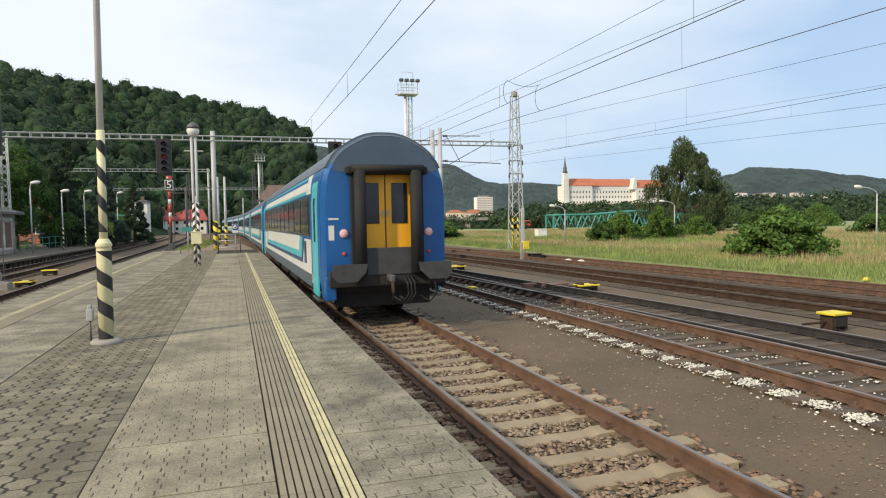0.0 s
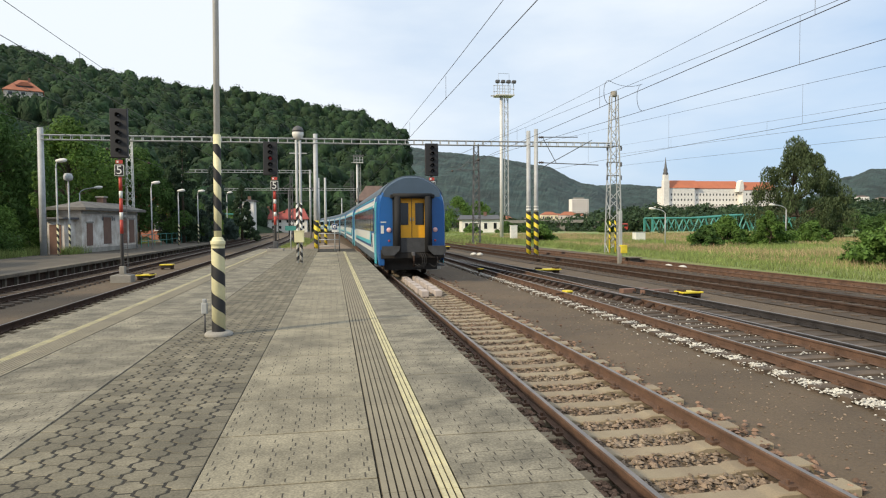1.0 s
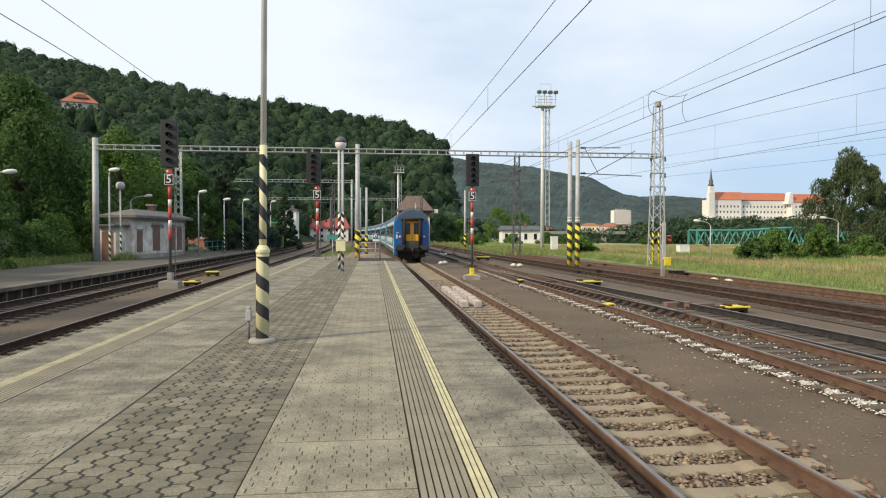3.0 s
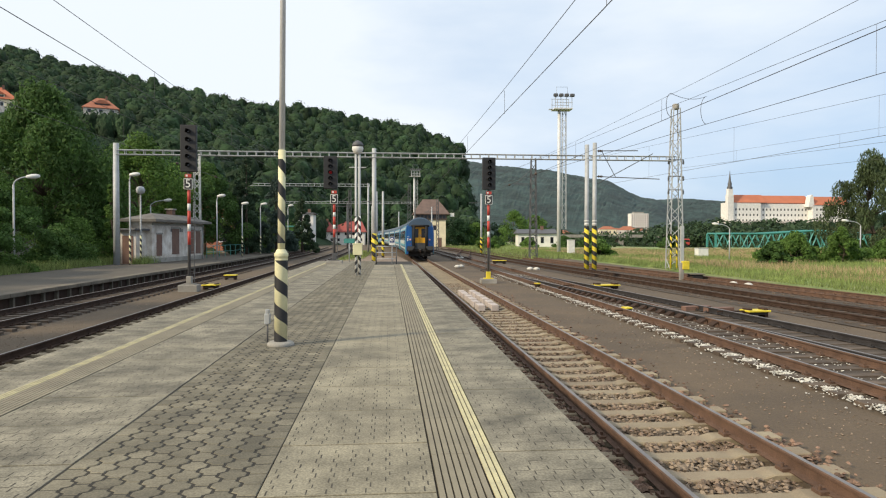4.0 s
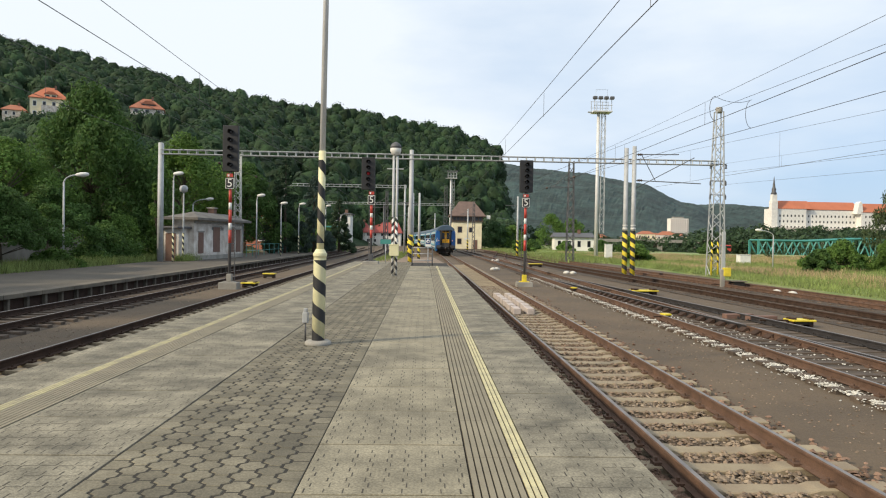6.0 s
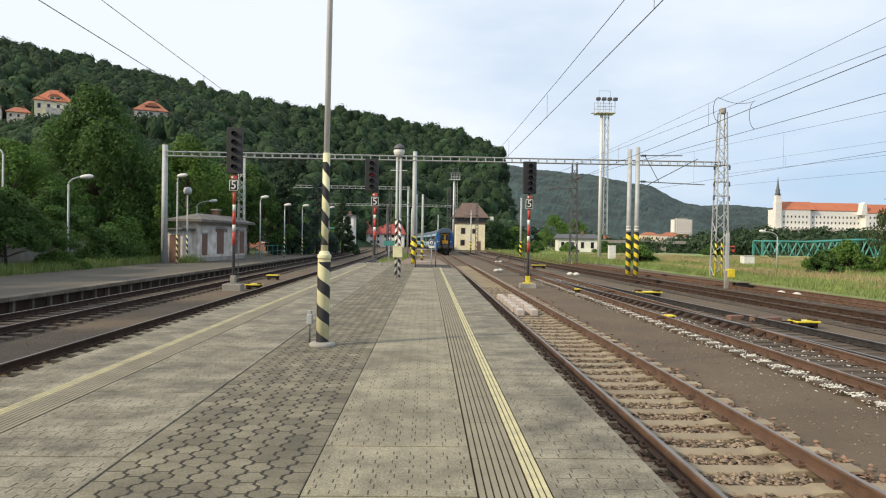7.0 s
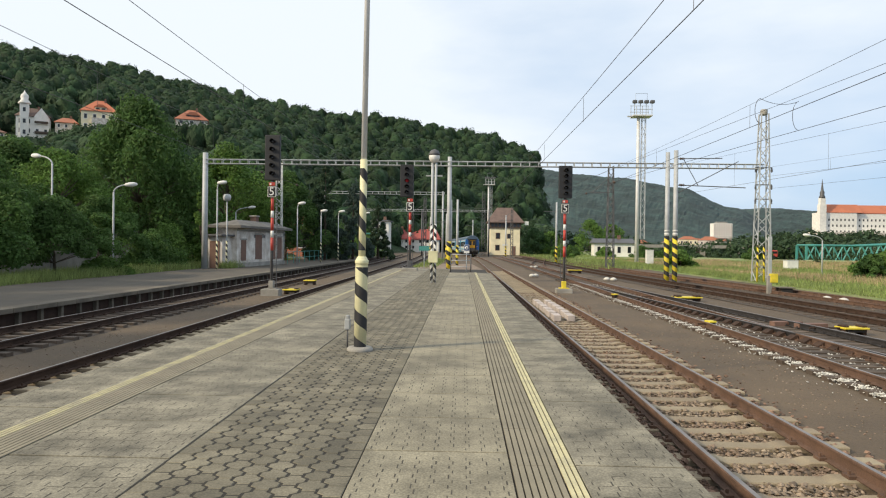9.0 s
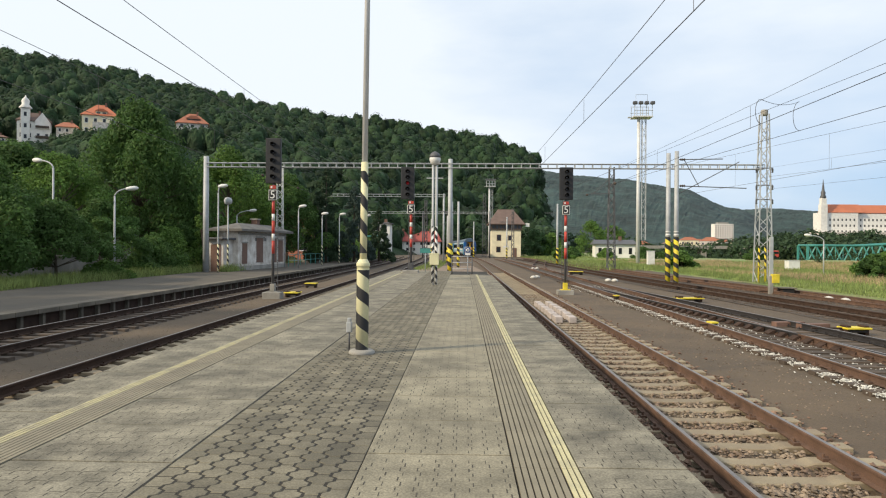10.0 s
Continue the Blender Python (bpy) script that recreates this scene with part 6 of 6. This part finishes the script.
tree("broad dark-leaved tree behind the wall", -41, 44, 8.0, 5.5, "leaf_dark", 9, 12000, 0.19, clumps=60, top=0.65)
tree("tall dense tree behind the hut", -24, 66, 12.0, 5.0, "leaf_light", 10, 16000, 0.19, clumps=70, top=0.6, tall=1.1)
tree("round-crowned tree behind the hut", -20.0, 74, 10.5, 4.6, "leaf", 11, 14000, 0.19, clumps=60, top=0.62)
tree("dark tree near the spruces", -27, 84, 11.5, 6.0, "leaf_dark", 12, 12000, 0.24)
tree("slender bright-green poplar beside the hut", -20.3, 51, 6.6, 0.8, "leaf_light", 13, 4000, 0.12, bare=0.05)
conifer(-15.9, 76, 11.2, 2.9, 20)
conifer(-13.3, 80, 9.4, 2.7, 21, needles="blue_needle", label="blue-grey spruce with layered boughs")
conifer(-18.2, 82, 9.0, 2.6, 22)
conifer(-11.8, 92, 7.5, 2.2, 23)
for i, (x, y, h, r) in enumerate(((-21.4, 45, 2.6, 1.6), (-22.5, 49.5, 3.4, 2.0), (-20.9, 42, 1.3, 1.3), (-24.0, 54, 3.8, 2.4), (-20.4, 37, 0.9, 1.2), (-23.0, 25.5, 2.2, 2.0), (-20.0, 54, 2.2, 1.4), (-26, 62, 3.0, 2.5), (-16.0, 84, 2.6, 2.0), (-17.0, 93, 3.0, 2.4), (-15.5, 104, 3.2, 3.0), (-18.5, 118, 4.5, 4.0), (-24, 135, 6.5, 5.0))):
    tree("low leafy bush beside the far platform", x, y, h, r, ("leaf", "leaf_light", "leaf")[i % 3], 40 + i, 4200, 0.12, -0.45, 0.05, 0.02, cat="bush", clumps=22, top=1.15)
# meadow side
tree("tall drooping birch with an uneven crown", 58.5, 75, 12.3, 5.6, "birch", 64, 30000, 0.15, -0.8, 0.25, 0.06, 1.0, 90, top=0.42, tall=1.35)
tree("wide dense bush with large layered leaves in the meadow", 27.9, 28.0, 3.25, 2.6, "leaf_light", 61, 13000, 0.16, -1.3, 0.06, 0.02, 0.3, cat="bush", clumps=170, top=0.46, tall=0.62, flat=1.2)
tree("bright-green conical bush in the dry grass", 40.5, 56.0, 3.3, 1.35, "leaf_light", 62, 7000, 0.14, -0.75, 0.05, 0.02, cat="bush", clumps=50, top=0.6, tall=1.2)
tree("pale green bush in the long grass", 37.5, 58.0, 2.7, 2.1, "leaf_light", 63, 7000, 0.15, -0.75, 0.05, 0.02, cat="bush", clumps=50, top=0.6, tall=1.1)
for i, (x, y, h, r, m) in enumerate(((31.7, 52, 2.1, 1.1, "leaf"), (36.4, 60, 1.8, 1.5, "leaf_light"), (44, 60, 2.2, 1.9, "leaf_light"), (49, 61, 2.3, 1.6, "leaf_light"), (40, 66, 1.5, 1.5, "leaf"), (54, 74, 2.6, 2.2, "leaf"), (64, 68, 3.0, 2.4, "leaf"), (66, 54, 2.2, 2.0, "leaf"), (24.5, 75, 2.0, 1.7, "leaf_light"), (19, 128, 2.4, 2.0, "leaf_light"), (33, 172, 9.5, 4.8, "leaf_light"), (40, 178, 8.5, 4.6, "leaf_light"), (31.6, 147, 2.2, 1.8, "leaf_light"), (39.5, 146, 2.6, 2.2, "leaf"), (22.5, 170, 6.0, 3.6, "leaf_light"), (18.0, 168, 7.0, 3.6, "leaf_dark"), (24.5, 150, 2.4, 2.0, "leaf"), (46, 146, 3.2, 3.0, "leaf"), (60, 136, 2.6, 2.4, "leaf"), (80, 96, 3.4, 3.0, "leaf"), (92, 104, 4.0, 3.6, "leaf"), (104, 96, 4.0, 3.6, "leaf_light"))):
    tree("rounded leafy bush at the edge of the meadow", x, y, h, r, m, 70 + i, 3800, 0.13 + 0.0009 * y, -0.8 + valley(x, y), 0.06, 0.02, cat="bush", clumps=36, top=0.8)


def grass(name, label, n, x0, x1, y0, y1, material, hmin, hmax, z, seed, patch=0.0):
    rng = np.random.default_rng(seed)
    x = x0 + (x1 - x0) * rng.random(n) ** 1.3
    y = y0 + (y1 - y0) * rng.random(n) ** 1.25
    if patch:
        keep = np.array([noise.noise((a * 0.16, b * 0.09, seed)) for a, b in zip(x, y)]) > patch
        x, y = x[keep], y[keep]
        n = len(x)
    h = (hmin + (hmax - hmin) * rng.random(n)) * np.clip((x - x0) / 1.5 + 0.35, 0.35, 1) if x0 > 0 else hmin + (hmax - hmin) * rng.random(n)
    a = rng.random(n) * 6.283
    w = 0.004 + 0.007 * rng.random(n) + 0.00028 * y
    dx, dy = np.cos(a) * w, np.sin(a) * w
    lx, ly = rng.normal(size=n) * 0.25 * h, rng.normal(size=n) * 0.25 * h
    zz = np.full(n, z)
    v = np.stack([np.stack([x - dx, y - dy, zz], 1), np.stack([x + dx, y + dy, zz], 1), np.stack([x + lx, y + ly, zz + h], 1)], 1).reshape(-1, 3)
    ob = cloud_mesh(name, v, np.arange(3 * n).reshape(-1, 3), M[material], None)
    tagged(ob, label, "grass", kind="stuff")


grass("meadow_grass", "fresh green meadow grass beside the tracks", 230000, 20.3, 70, 12, 115, "grass", 0.12, 0.42, -0.68, 1)
grass("dry_grass", "dry reddish seed heads in the meadow", 120000, 23.5, 80, 14, 120, "grass_dry", 0.24, 0.56, -0.68, 2, -0.06)
grass("verge_grass", "rough green verge behind the far platform", 40000, -30, -19.4, 14, 80, "grass", 0.2, 0.6, -0.45, 3)
grass("weeds", "thin weeds along the yard beyond the tracks", 11000, 13.5, 32, 70, 170, "grass", 0.2, 0.6, -0.74, 4)
grass("verge_grass", "tall fresh grass along the back of the far platform", 16000, -20.6, -18.9, 18, 50, "grass", 0.3, 0.75, -0.4, 9)
grass("weeds", "tall weeds along the foot of the hut", 3000, -17.75, -16.9, 47.5, 61, "grass", 0.2, 0.7, -0.28, 8)
grass("weeds", "thin weeds between far tracks", 5000, -5, -2.5, 48, 110, "grass", 0.1, 0.35, -0.72, 5)


# ---- wooded hills ----
RIDGE = ((-2.2, 250), (-1.2, 235), (-0.72, 211), (-0.558, 192), (-0.365, 161), (-0.225, 139), (-0.12, 136), (-0.035, 124), (0.05, 117), (0.108, 97), (0.122, 50), (0.135, 0), (0.3, 0))


def ridge_at(b):
    for (b0, h0), (b1, h1) in zip(RIDGE, RIDGE[1:]):
        if b0 <= b <= b1:
            return h0 + (h1 - h0) * (b - b0) / (b1 - b0)
    return 0.0


def slope_z(b, y):
    """Height of the near wooded slope at bearing b = x / y."""
    foot = 125.0 + 130 * max(0.0, min(1.0, (b + 0.25) / 0.3))
    u = max(0.0, (y - foot) / (700.0 - foot))
    k = min(u, 1.0) if u <= 1.0 else max(0.0, 1 - (u - 1) * 1.5)
    hollow = 9.0 * math.exp(-((b + 0.70) / 0.08) ** 2 - ((y - 250) / 45) ** 2)
    return -0.8 + max(0.0, ridge_at(b) - 5.5) * k - hollow


def near_hill():
    bs = [-2.1 + 0.04 * i for i in range(58)]
    ys = [110 + 24 * i for i in range(36)]
    v = [(b * y, y, slope_z(b, y) - (0.6 if slope_z(b, y) < -0.7 else 0.0)) for y in ys for b in bs]
    w = len(bs)
    f = [(j * w + i, j * w + i + 1, (j + 1) * w + i + 1, (j + 1) * w + i) for j in range(len(ys) - 1) for i in range(w - 1)]
    tagged(raw("hillside", v, f, M["forest"], smooth=True), "steep wooded hillside above the station", "hill", kind="structure")


near_hill()


# bearings kept open before the villas: bearing, half width, distance, sill height
CLEAR = ((-0.417, 0.026, 264, 50.6), (-0.561, 0.028, 264, 49.5), (-0.675, 0.060, 268, 43.5), (-0.612, 0.018, 268, 47.5))


def woodland():
    rng = np.random.default_rng(77)
    tmpl = []
    for s in range(7):
        bm = bmesh.new()
        bmesh.ops.create_icosphere(bm, subdivisions=2, radius=0.98)
        for q in bm.verts:
            q.co *= 0.86 + 0.34 * noise.noise(q.co * 1.8 + Vector((s * 9.1, 0, 0))) + 0.26 * noise.noise(q.co * 4.2 + Vector((0, s * 5.3, 0)))
        bm.verts.ensure_lookup_table()
        v = np.array([q.co[:] for q in bm.verts])
        f = np.array([[q.index for q in p.verts] for p in bm.faces])
        bm.free()
        d = rng.normal(size=(150, 3))
        d /= np.linalg.norm(d, axis=1)[:, None]
        c = d * (0.74 + 0.36 * rng.random((150, 1)))
        a = np.cross(d, rng.normal(size=(150, 3))) * 0.11
        b = np.cross(d, a)
        lv = np.stack([c - a - b * 0.6, c + a, c + b], 1).reshape(-1, 3)
        lf = np.arange(450).reshape(-1, 3) + len(v)
        tmpl.append((np.concatenate([v, lv]), np.concatenate([f, lf])))
    vs, fs, k = [], [], 0
    made = 0
    while made < 2500:
        y = 135 + 590 * rng.random() ** 0.8
        b = -1.0 + 1.125 * rng.random()
        z = slope_z(b, y)
        if z < 1.0:
            continue
        x = b * y
        r = (2.9 + 3.9 * rng.random() ** 1.3) * (0.75 + y / 1500)
        if any(abs(b - bh) < half + r / y and y < yh + 8 and (z + 1.2 * r) / y > low / yh for bh, half, yh, low in CLEAR):
            continue
        v, f = tmpl[rng.integers(7)]
        a = rng.random() * 6.283
        c, s = math.cos(a), math.sin(a)
        rot = np.array([[c, -s, 0], [s, c, 0], [0, 0, 1]])
        vs.append(v @ rot.T * (r, r, r * (0.95 + 0.5 * rng.random())) + (x, y, z + r * 0.5))
        fs.append(f + k)
        k += len(v)
        made += 1
    # crowns standing before the villas' ground floors
    for bh, half, yh, low in CLEAR:
        for i in range(9):
            y, r = yh - 7 - 2 * (i % 3), 3.2 + 0.5 * (i % 2)
            b = bh + half * 1.25 * (i / 4 - 1)
            v, f = tmpl[i % 6]
            vs.append(v * (r, r, 2.2 * r) + (b * y, y, low * y / yh - 2.2 * r - 0.4 * (i % 3)))
            fs.append(f + k)
            k += len(v)
        for i in range(90):
            y, r = yh - 5 - 62 * rng.random(), 1.7 + 1.6 * rng.random()
            b = bh + half * 1.7 * (2 * rng.random() - 1)
            z = slope_z(b, y) + 0.4 * r
            if (z + 0.9 * r) / y > low / yh + 0.003:
                continue
            v, f = tmpl[i % 6]
            vs.append(v * (r, r, r) + (b * y, y, z))
            fs.append(f + k)
            k += len(v)
    ob = cloud_mesh("woodland", np.concatenate(vs), np.concatenate(fs), M["forest"], None)
    ob.data.shade_smooth()
    tagged(ob, "dense dark-green woodland covering the hillside", "woodland", kind="stuff")


woodland()


def far_hill(name, label, line, y, depth, seed):
    """A distant wooded ridge through (x, z) points at distance y, falling towards the viewer."""
    v = []
    xs = [line[0][0] + (line[-1][0] - line[0][0]) * i / 240 for i in range(241)]
    n = 26
    for j in range(n + 1):
        u = j / n
        for x in xs:
            for (x0, z0), (x1, z1) in zip(line, line[1:]):
                if x0 <= x <= x1 + 1e-6:
                    q = (x - x0) / (x1 - x0)
                    q = q * q * (3 - 2 * q)
                    z = z0 + (z1 - z0) * q
                    break
            k = (1 - (1 - u) ** 1.5)
            rough = 5.0 * noise.noise((x * 0.03, j * 1.3, seed)) + 3.0 * noise.noise((x * 0.11, j * 3.7, seed))
            v.append((x * (1 - depth / y * (1 - u)), y - depth * (1 - u), -1.0 + (z + 1) * k + rough * min(1, u * 4)))
    w = len(xs)
    f = [(j * w + i, j * w + i + 1, (j + 1) * w + i + 1, (j + 1) * w + i) for j in range(n) for i in range(w - 1)]
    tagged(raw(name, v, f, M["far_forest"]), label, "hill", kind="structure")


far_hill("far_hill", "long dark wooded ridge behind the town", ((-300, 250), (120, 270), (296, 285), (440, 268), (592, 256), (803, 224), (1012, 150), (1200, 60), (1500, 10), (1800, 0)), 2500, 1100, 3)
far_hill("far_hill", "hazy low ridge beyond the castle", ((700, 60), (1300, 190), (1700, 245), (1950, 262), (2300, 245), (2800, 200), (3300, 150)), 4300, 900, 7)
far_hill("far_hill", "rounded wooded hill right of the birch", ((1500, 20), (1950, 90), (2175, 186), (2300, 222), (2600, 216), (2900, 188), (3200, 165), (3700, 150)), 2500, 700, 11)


def tree_belt(name, label, n, x0, x1, y0, y1, r0, r1, seed, base=-1.0):
    rng = np.random.default_rng(seed)
    vs, fs, k = [], [], 0
    for i in range(n):
        x, y = x0 + (x1 - x0) * rng.random(), y0 + (y1 - y0) * rng.random()
        r = r0 + (r1 - r0) * rng.random()
        cs = [(x + rng.normal() * r * 0.5, y + rng.normal() * r * 0.3, base + valley(x, y) + r * (0.4 + 1.1 * rng.random()), r * 0.5) for _ in range(6)]
        v, f = leaf_cloud(200, cs, r * 0.15, int(seed * 1000 + i))
        vs.append(v)
        fs.append(f + k)
        k += len(v)
    tagged(cloud_mesh(name, np.concatenate(vs), np.concatenate(fs), M["belt"], None), label, "trees", kind="stuff")


tree_belt("tree_belt", "belt of dark trees below the castle rock", 150, 300, 600, 640, 735, 8, 12.5, 5)
tree_belt("tree_belt", "row of distant trees along the river", 190, 60, 420, 300, 520, 4.0, 7.5, 6)
tree_belt("tree_belt", "wooded riverbank behind the meadow", 260, 120, 620, 275, 420, 5.0, 9.5, 8)
tree_belt("hedge", "rough hedge at the back of the meadow", 120, 45, 240, 105, 190, 0.6, 1.3, 12)
tree_belt("tree_belt", "trees on the far town slope", 150, 700, 2200, 1100, 1600, 16, 34, 9)
tree_belt("tree_belt", "green shrubs at the foot of the hill", 80, -40, 30, 216, 275, 3, 6, 10)


# ---- the grey paving blocks of the platform ----
shapes = {}
for side in (-1, 0, 1):
    bv, bf = block_mesh(block_outline(PAVER, 0.2, flat=side))
    block_me = bpy.data.meshes.new("paving_block")
    block_me.from_pydata(bv, [], bf)
    block_me.materials.append(M["paver"])
    shapes[side] = (bv, bf, block_me)
rest_v, rest_f, made = [], [], 0
for bx, by, side in blocks(-2.212, -0.77, -6.0, PY1 + 6):
    bv, bf, block_me = shapes[side]
    if math.hypot(bx + 1.575, by - 10.27) < 0.17:
        continue
    dz, a = random.uniform(-0.006, 0.0), random.uniform(-0.015, 0.015)
    if 2.6 < by < 9.4 and made < 300:
        ob = link("paving_block", block_me, None, platform, m=Matrix.Translation((bx, by, dz)) @ Matrix.Rotation(a, 4, "Z"))
        made += 1
    else:
        k = len(rest_v)
        rest_v += [(bx + x, by + y, z + dz) for x, y, z in bv]
        rest_f += [tuple(k + i for i in f) for f in bf]
tagged(raw("paving_blocks", rest_v, rest_f, M["paver_rest"], platform, "grey bone-shaped paving blocks"), kind="stuff")


def motions():
    for i, c in enumerate(coaches):
        walk(c, train_rows(i))


motions()
